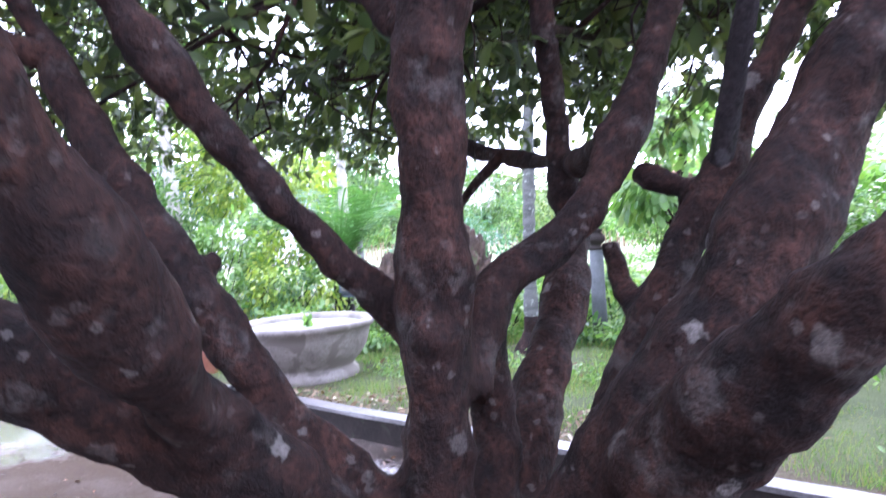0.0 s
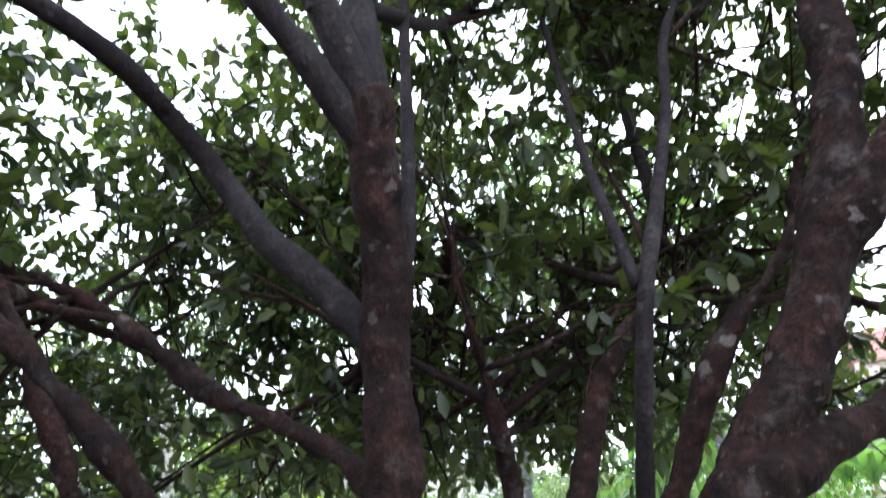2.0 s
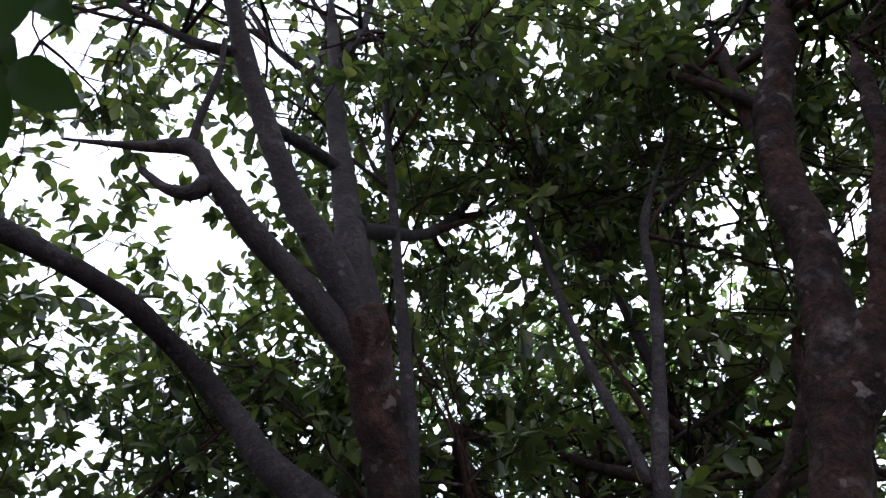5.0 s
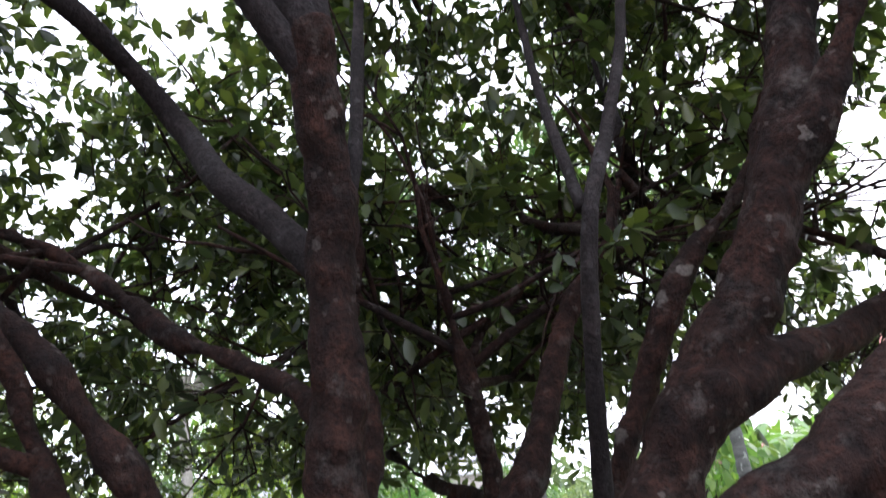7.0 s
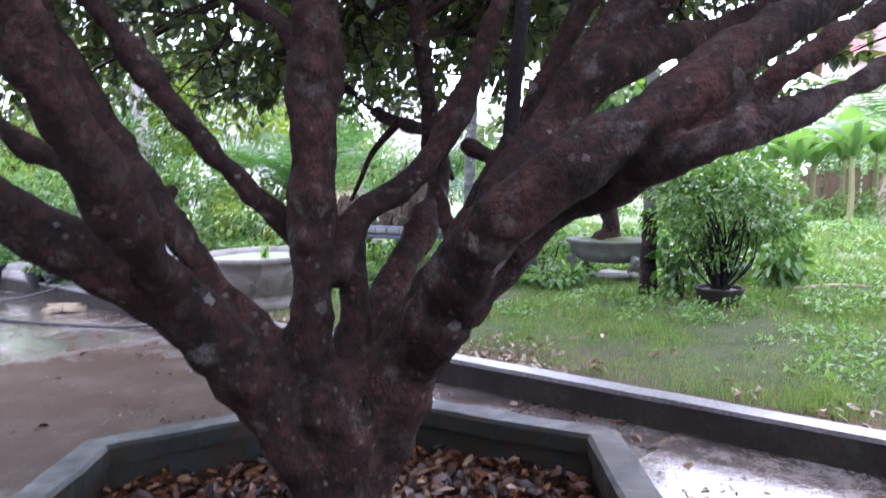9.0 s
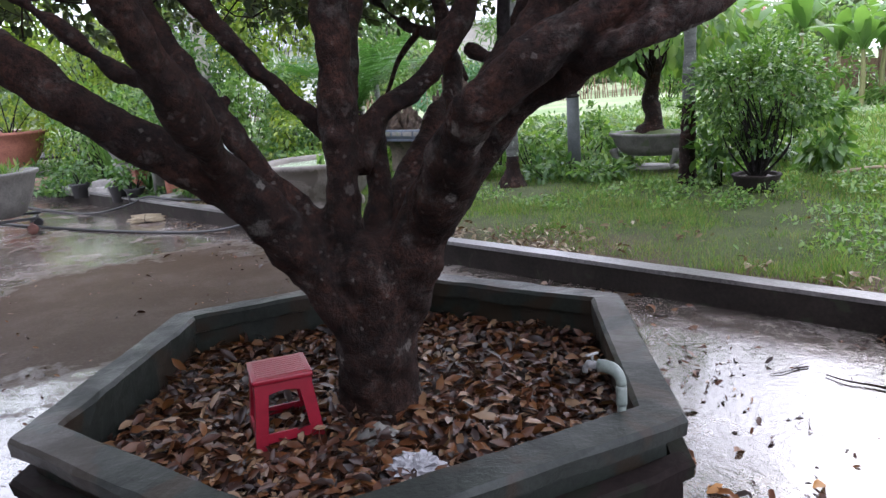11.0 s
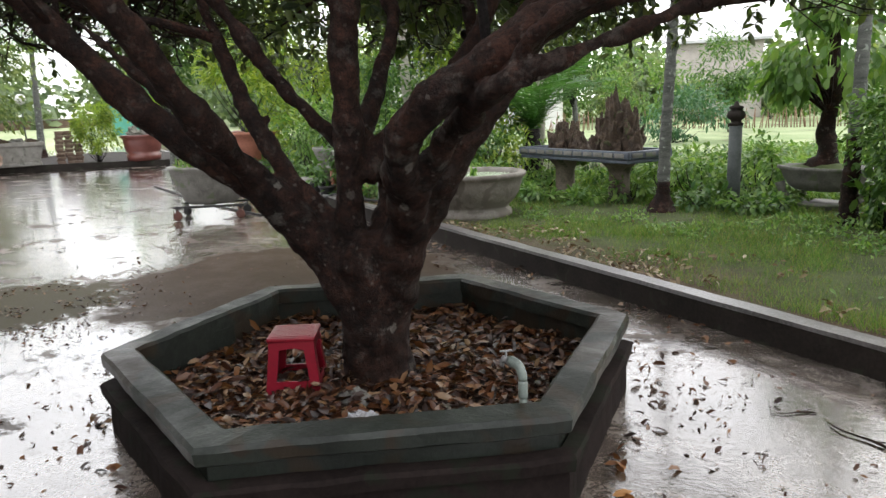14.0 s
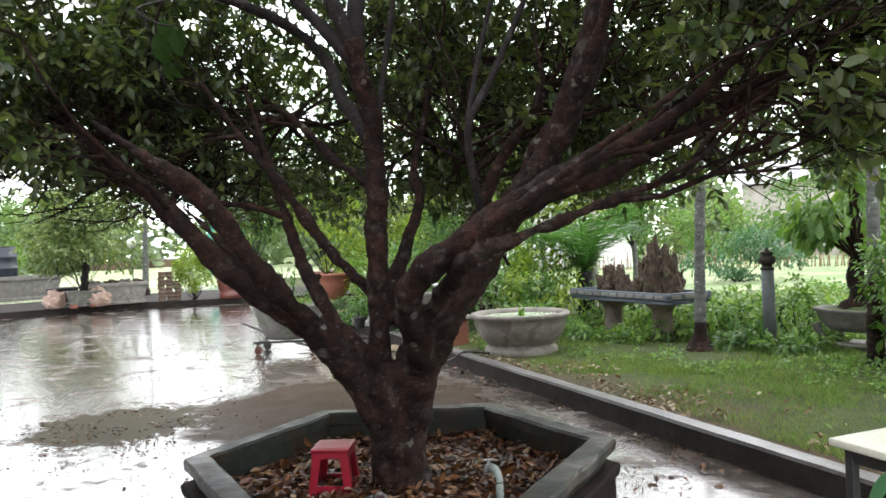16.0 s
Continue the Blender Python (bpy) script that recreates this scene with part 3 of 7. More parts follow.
# added roof, out of view: its eave blocks the sky behind the walk
bm = bmesh.new()
lo = [at_kerb(-4.5, -6.0, 2.7), at_kerb(11.5, -6.0, 2.7), at_kerb(11.5, -12, 6.4), at_kerb(-4.5, -12, 6.4)]
a, b = [bm.verts.new(p) for p in lo], [bm.verts.new(p + Vector((0, 0, 0.14))) for p in lo]
bm.faces.new(b)
bm.faces.new(a[::-1])
for k in range(4):
    bm.faces.new((a[k], b[k], b[(k + 1) % 4], a[(k + 1) % 4]))
bmesh.ops.recalc_face_normals(bm, faces=bm.faces)
tagged(part("roof", bm, ROOF_RED, None, "", False), "unseen red roof slope with a deep eave, added for shade", "roof", "", "structure")


# ---- the tree ----
TREE_AT = Vector((0.06, 1.54, 0.2))
tree = thing("tree", Matrix.Translation(TREE_AT), "old spreading fruit tree with dark lichen-spotted bark and glossy leaves", "tree")
TIPS = []


def limb(points, r0, r1, rough=0.14, sides=16, per=8, mat=None, shoots=0.4, swell=0.0, every=3, knots=0, name="limb", core=False):
    """One limb from world points, thinning from r0 to r1; from the share shoots on it bears branches."""
    pts = spline(points, per)
    n = len(pts) - 1
    rng = np.random.default_rng(int(r0 * 1e4) + len(TIPS) + n)
    radii = [(r0 + (r1 - r0) * (k / n) ** 0.8) * (1 + swell * max(0, 1 - k / (0.25 * n))) for k in range(n + 1)]
    if shoots is not None:
        radii = [r * (1 - 0.75 * max(0.0, (k / n - 0.75) / 0.25)) for k, r in enumerate(radii)]
    bm = CORE if core else bmesh.new()
    tube(bm, [p - TREE_AT for p in pts], radii, sides, rough, len(TIPS) * 3.1 + r0 * 50)
    for _ in range(knots):
        k = int(rng.integers(n // 5, n - 2))
        d = (pts[k + 1] - pts[k]).normalized()
        a = Vector(rng.normal(0, 1, 3))
        a = (a - d * a.dot(d)).normalized()
        q = pts[k] + a * radii[k] * 0.75
        tube(bm, [q - TREE_AT, q + a * radii[k] * 0.3 - TREE_AT, q + a * radii[k] * 0.45 - TREE_AT], [radii[k] * 0.5, radii[k] * 0.36, radii[k] * 0.16], 9, 0.35, k)
    if not core:
        part(name, bm, mat or BARK, tree)
    if shoots is not None:
        for k in range(int(n * shoots), n + 1, every):
            TIPS.append((pts[k], (pts[min(k + 1, n)] - pts[max(k - 1, 0)]).normalized(), radii[k], k + every > n))


CORE = bmesh.new()
trunk_path = spline([(0.03, 1.55, 0.1), (0.05, 1.54, 0.24), (0.06, 1.52, 0.4), (0.08, 1.51, 0.62), (0.09, 1.5, 0.82), (0.09, 1.5, 0.98)], 7)
trunk_r = [0.215, 0.185, 0.168, 0.17, 0.185, 0.13]
tube(CORE, [p - TREE_AT for p in trunk_path], [float(np.interp(k / (len(trunk_path) - 1) * 5, range(6), trunk_r)) for k in range(len(trunk_path))], 32, 0.11, 2.0)

# limbs to the one side: a great low limb, its fork, and two steeper ones behind
limb([(0.05, 1.48, 0.6), (-0.07, 1.4, 0.82), (-0.3, 1.18, 1.22), (-0.56, 0.99, 1.44), (-0.86, 0.84, 1.75), (-1.16, 0.68, 2.08), (-1.44, 0.49, 2.41), (-1.85, 0.3, 2.8)], 0.11, 0.042, swell=0.25, shoots=0.66, knots=3, core=True)
limb([(-0.2, 1.27, 1.1), (-0.27, 1.12, 1.26), (-0.23, 0.9, 1.43), (-0.21, 0.66, 1.66), (-0.23, 0.47, 1.92), (-0.27, 0.2, 2.12), (-0.4, -0.1, 2.36)], 0.08, 0.044, shoots=0.9, knots=3, core=True)
limb([(-0.21, 0.72, 1.58), (-0.33, 0.74, 1.61), (-0.43, 0.72, 1.69), (-0.6, 0.66, 1.86), (-0.85, 0.55, 2.1)], 0.036, 0.018, shoots=0.85, core=True)
limb([(0.0, 1.5, 0.82), (-0.06, 1.46, 0.97), (-0.22, 1.33, 1.22), (-0.38, 1.26, 1.51), (-0.56, 1.3, 1.79), (-0.72, 1.33, 2.09), (-1.0, 1.4, 2.6), (-1.3, 1.5, 3.1)], 0.062, 0.024, shoots=0.7, knots=3, core=True)
limb([(-0.37, 1.27, 1.49), (-0.35, 1.29, 1.505), (-0.33, 1.315, 1.52)], 0.026, 0.018, shoots=None, core=True)
limb([(-0.62, 1.31, 1.9), (-0.8, 1.15, 1.98), (-1.02, 0.98, 2.02), (-1.4, 0.85, 2.2)], 0.026, 0.014, sides=9, shoots=0.6)
limb([(0.03, 1.48, 1.28), (-0.07, 1.48, 1.41), (-0.25, 1.34, 1.66), (-0.41, 1.25, 1.91), (-0.57, 1.16, 2.17), (-0.76, 1.08, 2.42), (-1.05, 0.95, 2.85)], 0.05, 0.024, shoots=0.85, knots=2, core=True)
# the middle stem, its side branches and the bare forks above
limb([(0.06, 1.5, 0.75), (0.01, 1.44, 0.95), (0.03, 1.43, 1.19), (0.04, 1.43, 1.53), (0.06, 1.41, 1.86), (0.08, 1.4, 2.21), (0.12, 1.31, 2.54), (0.15, 1.17, 2.86)], 0.076, 0.062, shoots=None, swell=0.3, knots=4, core=True)
limb([(0.05, 1.47, 1.92), (-0.08, 1.55, 2.03), (-0.21, 1.62, 2.11), (-0.52, 1.64, 2.29), (-0.77, 1.65, 2.51), (-1.07, 1.66, 2.71), (-1.5, 1.75, 2.95)], 0.042, 0.02, shoots=0.62, every=2, core=True)
limb([(0.06, 1.4, 2.28), (-0.08, 1.43, 2.46), (-0.24, 1.46, 2.63), (-0.39, 1.53, 2.86), (-0.5, 1.43, 3.04), (-0.58, 1.21, 3.15), (-0.77, 0.93, 3.27), (-1.0, 0.72, 3.38), (-1.3, 0.45, 3.5)], 0.046, 0.026, mat=BARK_YOUNG, shoots=0.85, knots=3)
limb([(0.13, 1.24, 2.7), (0.02, 1.09, 2.91), (-0.06, 0.99, 3.04), (-0.12, 0.91, 3.17), (-0.17, 0.88, 3.27), (-0.3, 0.86, 3.31), (-0.5, 0.82, 3.38)], 0.044, 0.013, mat=BARK_YOUNG, shoots=0.75, knots=5)
limb([(-0.12, 0.91, 3.17), (-0.18, 0.9, 3.14), (-0.24, 0.89, 3.17), (-0.3, 0.87, 3.24)], 0.026, 0.01, sides=8, mat=BARK_YOUNG, shoots=None)
limb([(-0.17, 0.88, 3.27), (-0.14, 0.87, 3.36), (-0.08, 0.86, 3.5), (-0.06, 0.85, 3.62)], 0.014, 0.007, sides=7, mat=BARK_YOUNG, shoots=None)
limb([(0.14, 1.2, 2.8), (0.07, 1.12, 3.05), (0.01, 1.09, 3.22), (-0.05, 1.02, 3.58), (-0.08, 0.94, 3.94), (-0.08, 0.88, 4.31), (-0.05, 0.85, 4.8)], 0.05, 0.02, mat=BARK_YOUNG, shoots=0.75, knots=2)
limb([(-0.06, 0.99, 3.72), (-0.17, 0.93, 3.74), (-0.3, 0.9, 3.86), (-0.5, 0.86, 4.1)], 0.02, 0.009, sides=8, mat=BARK_YOUNG, shoots=0.5)
limb([(0.14, 1.2, 2.78), (0.12, 1.25, 3.1), (0.1, 1.33, 3.38), (0.06, 1.49, 3.9), (0.05, 1.65, 4.42), (0.03, 1.81, 4.95), (0.0, 1.95, 5.4)], 0.054, 0.022, mat=BARK_YOUNG, shoots=0.7, knots=3)
limb([(0.09, 1.36, 3.5), (0.03, 1.22, 3.5), (-0.04, 1.06, 3.48)], 0.022, 0.02, sides=8, mat=BARK_YOUNG, shoots=None)
limb([(0.06, 1.55, 4.05), (-0.04, 1.5, 4.2), (-0.16, 1.5, 4.4), (-0.3, 1.52, 4.8)], 0.024, 0.01, sides=8, mat=BARK_YOUNG, shoots=0.5)
limb([(0.05, 1.62, 4.3), (0.16, 1.66, 4.5), (0.22, 1.75, 4.8), (0.3, 1.9, 5.3)], 0.026, 0.011, sides=8, mat=BARK_YOUNG, shoots=0.45)
limb([(0.1, 1.37, 2.36), (0.17, 1.36, 2.52), (0.19, 1.49, 3.11), (0.2, 1.66, 3.73), (0.21, 1.86, 4.34), (0.25, 2.07, 4.94)], 0.022, 0.012, sides=9, mat=BARK_YOUNG, shoots=0.55)
# limbs behind the stem
limb([(0.05, 1.5, 1.22), (0.14, 1.62, 1.42), (0.31, 1.72, 1.54), (0.48, 1.87, 1.84), (0.61, 1.96, 2.18), (0.8, 2.08, 2.47), (0.95, 2.3, 2.9)], 0.062, 0.026, shoots=0.78, swell=0.2, knots=2, core=True)
limb([(0.1, 1.52, 0.9), (0.12, 1.6, 1.1), (0.11, 1.64, 1.3), (0.12, 1.6, 1.42)], 0.055, 0.045, shoots=None, rough=0.22, core=True)
limb([(0.03, 1.5, 1.32), (-0.01, 1.76, 1.68), (0.0, 1.9, 1.97), (-0.08, 1.96, 2.2), (-0.06, 2.1, 2.6), (-0.15, 2.3, 3.1)], 0.05, 0.024, shoots=0.75, core=True)
limb([(0.16, 1.6, 0.9), (0.2, 1.78, 1.15), (0.27, 2.02, 1.34), (0.32, 2.25, 1.5), (0.28, 2.28, 1.72), (0.28, 2.24, 1.9), (0.26, 2.18, 2.14), (0.23, 2.12, 2.4), (0.15, 2.4, 3.0)], 0.066, 0.026, shoots=0.75, every=2, core=True)
limb([(-0.33, 3.25, 2.03), (-0.08, 2.91, 1.86), (0.19, 2.5, 1.75), (0.35, 2.16, 1.71), (0.4, 1.8, 1.74)], 0.022, 0.036, sides=10, shoots=None, core=True)
limb([(0.1, 2.62, 1.79), (-0.05, 2.72, 1.66), (-0.14, 2.8, 1.52), (-0.2, 2.85, 1.42)], 0.02, 0.01, sides=8, shoots=None)
limb([(0.28, 2.3, 1.78), (0.33, 2.36, 1.62), (0.36, 2.4, 1.52)], 0.02, 0.012, sides=8, shoots=None)
# limbs to the other side
limb([(0.2, 1.58, 0.78), (0.3, 1.62, 1.0), (0.4, 1.67, 1.24), (0.59, 1.74, 1.56), (0.76, 1.8, 1.89), (0.95, 1.82, 2.23), (1.21, 1.86, 2.51), (1.45, 2.1, 3.0)], 0.058, 0.026, shoots=0.78, knots=2, core=True)
limb([(0.44, 1.68, 1.3), (0.4, 1.76, 1.4), (0.38, 1.78, 1.5)], 0.036, 0.03, shoots=None, rough=0.24, core=True)
limb([(0.6, 1.74, 1.58), (0.52, 1.82, 1.62), (0.46, 1.86, 1.65)], 0.026, 0.022, shoots=None, rough=0.24, core=True)
limb([(0.12, 1.53, 0.62), (0.3, 1.47, 0.95), (0.53, 1.45, 1.3), (0.82, 1.59, 1.76), (1.18, 1.67, 2.28), (1.39, 1.69, 2.83), (1.51, 1.76, 3.38), (1.77, 1.75, 3.91), (2.04, 1.74, 4.44), (2.29, 1.73, 4.98)], 0.125, 0.045, shoots=0.8, swell=0.15, knots=5, core=True)
limb([(1.46, 1.74, 3.2), (1.53, 1.83, 3.53), (1.59, 1.94, 3.85), (1.67, 2.04, 4.17), (1.73, 2.15, 4.49)], 0.045, 0.02, shoots=0.6)
limb([(1.2, 1.68, 2.3), (1.35, 1.6, 2.52), (1.5, 1.55, 2.78), (1.66, 1.5, 3.1), (1.8, 1.5, 3.6)], 0.055, 0.028, shoots=0.6, core=True)
limb([(0.84, 1.58, 1.8), (1.08, 1.63, 1.92), (1.26, 1.77, 1.97), (1.44, 1.87, 2.05), (1.66, 1.9, 2.15), (2.1, 1.85, 2.35), (2.8, 1.8, 2.6)], 0.066, 0.026, shoots=0.6, knots=2, core=True)
limb([(0.36, 1.42, 1.0), (0.46, 1.25, 1.195), (0.62, 1.0, 1.445), (0.85, 0.95, 1.6), (1.1, 1.0, 1.755), (1.41, 1.15, 1.965), (1.84, 1.35, 2.18), (2.3, 1.3, 2.49)], 0.095, 0.036, shoots=0.78, knots=4, core=True)
limb([(0.5, 1.24, 1.18), (0.75, 1.14, 1.45), (0.91, 1.02, 1.53), (1.05, 0.9, 1.6), (1.25, 0.92, 1.67), (1.47, 1.05, 1.76), (1.66, 1.24, 1.85), (2.1, 1.4, 2.0), (2.8, 1.4, 2.25)], 0.056, 0.02, shoots=0.7, knots=3, core=True)
limb([(1.0, 0.97, 1.57), (1.1, 0.95, 1.65), (1.18, 0.87, 1.73), (1.29, 0.86, 1.8), (1.41, 0.92, 1.87), (1.8, 0.95, 2.1), (2.4, 0.9, 2.4)], 0.036, 0.016, shoots=0.65, core=True)
# thin grey stems rising inside the crown
limb([(0.62, 1.76, 1.62), (0.66, 1.6, 1.95), (0.72, 1.45, 2.3), (0.82, 1.56, 2.59), (0.93, 1.68, 2.93), (1.01, 1.81, 3.26), (1.16, 1.98, 3.57), (1.34, 2.11, 3.87)], 0.026, 0.013, sides=9, mat=BARK_YOUNG, shoots=0.7)
limb([(0.71, 1.46, 2.34), (0.67, 1.69, 2.82), (0.66, 1.93, 3.29), (0.65, 2.16, 3.75), (0.63, 2.4, 4.22)], 0.017, 0.01, sides=8, mat=BARK_YOUNG, shoots=0.7)
# long branches inside the far side of the crown
limb([(0.15, 2.4, 2.9), (-0.2, 3.5, 2.5), (-0.5, 4.4, 2.45)], 0.028, 0.014, sides=8, shoots=0.25)
limb([(0.95, 2.3, 2.85), (1.1, 3.2, 2.8), (1.5, 4.2, 2.6)], 0.028, 0.014, sides=8, shoots=0.25)
limb([(-1.25, 1.7, 2.8), (-1.9, 2.8, 2.6), (-2.3, 3.7, 2.45)], 0.026, 0.014, sides=8, shoots=0.25)
limb([(0.15, 2.4, 2.95), (0.3, 3.6, 3.2), (0.5, 4.2, 3.5)], 0.026, 0.014, sides=8, shoots=0.25)
limb([(-1.5, 0.47, 2.45), (-2.2, 1.6, 2.6), (-2.8, 2.7, 2.75)], 0.026, 0.014, sides=8, shoots=0.2)
limb([(-1.0, 1.4, 2.6), (-1.2, 2.4, 2.7), (-1.3, 3.2, 3.1)], 0.026, 0.014, sides=8, shoots=0.2)
limb([(0.8, 2.1, 2.5), (0.5, 2.7, 2.9), (0.45, 3.1, 3.6)], 0.026, 0.014, sides=8, shoots=0.2)
limb([(-0.1, 2.2, 2.9), (-0.3, 2.6, 3.2), (-0.6, 3.0, 3.4)], 0.026, 0.014, sides=8, shoots=0.25)
limb([(0.12, 1.3, 3.2), (0.3, 1.95, 3.6), (0.55, 2.4, 4.2), (0.7, 2.7, 4.9)], 0.028, 0.014, sides=9, mat=BARK_YOUNG, shoots=0.3)
limb([(0.95, 2.3, 2.85), (0.95, 2.5, 3.5), (1.0, 2.75, 4.2), (1.1, 3.0, 4.9)], 0.028, 0.013, sides=9, mat=BARK_YOUNG, shoots=0.3)
limb([(1.6, 1.76, 3.55), (1.4, 2.0, 4.1), (1.2, 2.4, 4.6)], 0.026, 0.013, sides=9, shoots=0.2)
limb([(-1.5, 1.75, 2.95), (-2.0, 1.6, 2.75), (-2.6, 1.4, 2.6)], 0.024, 0.012, sides=8, shoots=0.2)
limb([(-0.08, 2.05, 2.5), (-0.5, 2.9, 2.3), (-0.9, 3.8, 2.15)], 0.022, 0.012, sides=8, shoots=0.25, every=2)
limb([(-1.2, 0.95, 2.12), (-1.9, 1.7, 2.2), (-2.5, 2.6, 2.12)], 0.02, 0.011, sides=8, shoots=0.25, every=2)
limb([(0.9, 2.2, 2.75), (1.35, 3.0, 2.4), (1.7, 3.9, 2.2)], 0.022, 0.012, sides=8, shoots=0.25, every=2)
limb([(0.26, 2.2, 2.1), (0.45, 2.9, 2.2), (0.55, 3.7, 2.15)], 0.02, 0.011, sides=8, shoots=0.3)


# the trunk and its great limbs are one body, grown together at the forks
trunk = part("trunk", CORE, BARK, tree)
md = trunk.modifiers.new("grown", "REMESH")
md.mode, md.voxel_size, md.use_smooth_shade = "VOXEL", 0.011, True
md = trunk.modifiers.new("soften", "SMOOTH")
md.factor, md.iterations = 0.5, 7
tex = bpy.data.textures.new("bark_lumps", "CLOUDS")
tex.noise_scale, tex.noise_depth = 0.07, 3
md = trunk.modifiers.new("lumps", "DISPLACE")
md.texture, md.strength, md.mid_level, md.texture_coords = tex, 0.025, 0.5, "LOCAL"

tex = bpy.data.textures.new("bark_burls", "CLOUDS")
tex.noise_scale, tex.noise_depth = 0.2, 1
md = trunk.modifiers.new("burls", "DISPLACE")
md.texture, md.strength, md.mid_level, md.texture_coords = tex, 0.045, 0.5, "LOCAL"

LANE = [(0.26, 0.1), (0.5, -0.3), (0.75, -0.8), (1.2, -1.2), (1.7, -0.95), (2.1, -1.25), (2.95, -1.85)]


def clear(p, near):
    """Whether a place stands clear of the open lane beside the tree, at head height."""
    best = 9.0
    near += 1.0 if p[0] > 1.3 else 0.0
    for (ax, ay), (bx, by) in zip(LANE, LANE[1:]):
        t = max(0.0, min(1.0, ((p[0] - ax) * (bx - ax) + (p[1] - ay) * (by - ay)) / ((bx - ax) ** 2 + (by - ay) ** 2)))
        best = min(best, math.hypot(p[0] - ax - t * (bx - ax), p[1] - ay - t * (by - ay)))
    if -0.95 < p[0] < 1.75 and -0.2 < p[1] < 1.75 and p[2] < 3.75:
        return False
    up = max(0.0, p[2] - 1.75)
    return math.hypot(best, up * (0.75 if p[0] > 1.0 else 0.5)) > near


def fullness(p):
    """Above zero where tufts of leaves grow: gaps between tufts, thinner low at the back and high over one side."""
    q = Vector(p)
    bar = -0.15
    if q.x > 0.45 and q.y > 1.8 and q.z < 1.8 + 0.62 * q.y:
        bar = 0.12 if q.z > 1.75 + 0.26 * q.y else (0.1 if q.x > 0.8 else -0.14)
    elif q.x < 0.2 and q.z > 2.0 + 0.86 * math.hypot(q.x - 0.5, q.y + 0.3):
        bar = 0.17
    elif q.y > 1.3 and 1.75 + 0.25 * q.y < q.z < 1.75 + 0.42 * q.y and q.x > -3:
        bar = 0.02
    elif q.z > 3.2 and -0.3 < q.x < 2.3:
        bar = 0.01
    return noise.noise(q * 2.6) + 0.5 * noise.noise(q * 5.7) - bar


# branches, twigs and leaves grown from the limbs
def grow_crown():
    rng = np.random.default_rng(11)
    bm = bmesh.new()
    spots, heads = [], []

    def shoot(p, d, length, r, level):
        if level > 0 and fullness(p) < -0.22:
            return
        pts = [Vector(p)]
        d = Vector(d).normalized()
        steps = 5
        for k in range(steps):
            lift = 0.08 if pts[-1].z < 2.2 else (0.0 if pts[-1].z < 4.2 else -0.1)
            d = (d + Vector(rng.normal(0, 0.17, 3)) + Vector((0, 0, lift))).normalized()
            q = pts[-1] + d * length / steps
            if not clear(q, 0.95) or q.z < 1.84:
                return
            pts.append(q)
        tube(bm, [q - TREE_AT for q in pts], [r * (1 - 0.7 * k / steps) for k in range(steps + 1)], 6 if level < 2 else 4, 0.1, length * 9)
        if level < 2:
            for k in range(2, steps + 1):
                for _ in range(2 if level == 0 else 1):
                    side = Vector(rng.normal(0, 1, 3))
                    side.z *= 0.7
                    shoot(pts[k], d * 0.7 + side * 0.75, length * rng.uniform(0.45, 0.7), r * 0.5, level + 1)
        else:
            for k in range(1, steps + 1):
                for _ in range(3 if k < steps else 10):
                    spots.append(pts[k])
                    heads.append(d * 0.5 + Vector(rng.normal(0, 0.8, 3)))

    for p, d, r, tip in TIPS:
        out = Vector((p.x - 0.05, p.y - 1.5, 0.1)).normalized()
        for _ in range(4 if tip else 2):
            side = Vector(rng.normal(0, 1, 3))
            v = d * (0.9 if tip else 0.4) + out * 0.45 + side * 0.65
            if p.z < 2.4:
                v.z = abs(v.z) * 0.6 + 0.1
            shoot(p, v, rng.uniform(0.75, 1.3), min(r * 0.6, 0.02), 0)
    tagged(part("branchwork", bm, BARK, tree, "thin twisting branches"), kind="stuff")
    p, h = np.array([tuple(s) for s in spots]), np.array([tuple(s) for s in heads])
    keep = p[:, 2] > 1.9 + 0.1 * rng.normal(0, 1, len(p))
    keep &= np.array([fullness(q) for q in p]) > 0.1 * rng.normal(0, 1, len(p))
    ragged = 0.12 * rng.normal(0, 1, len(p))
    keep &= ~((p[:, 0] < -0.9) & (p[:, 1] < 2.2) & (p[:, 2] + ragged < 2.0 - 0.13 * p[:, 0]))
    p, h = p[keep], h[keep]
    v, f = leaves(rng, p - np.array(TREE_AT), h, 0.081, 0.44, 0.3, 0.4)
    leaf_mesh("crown", v, f, LEAF, tree, "dense dark glossy green leaves")


grow_crown()


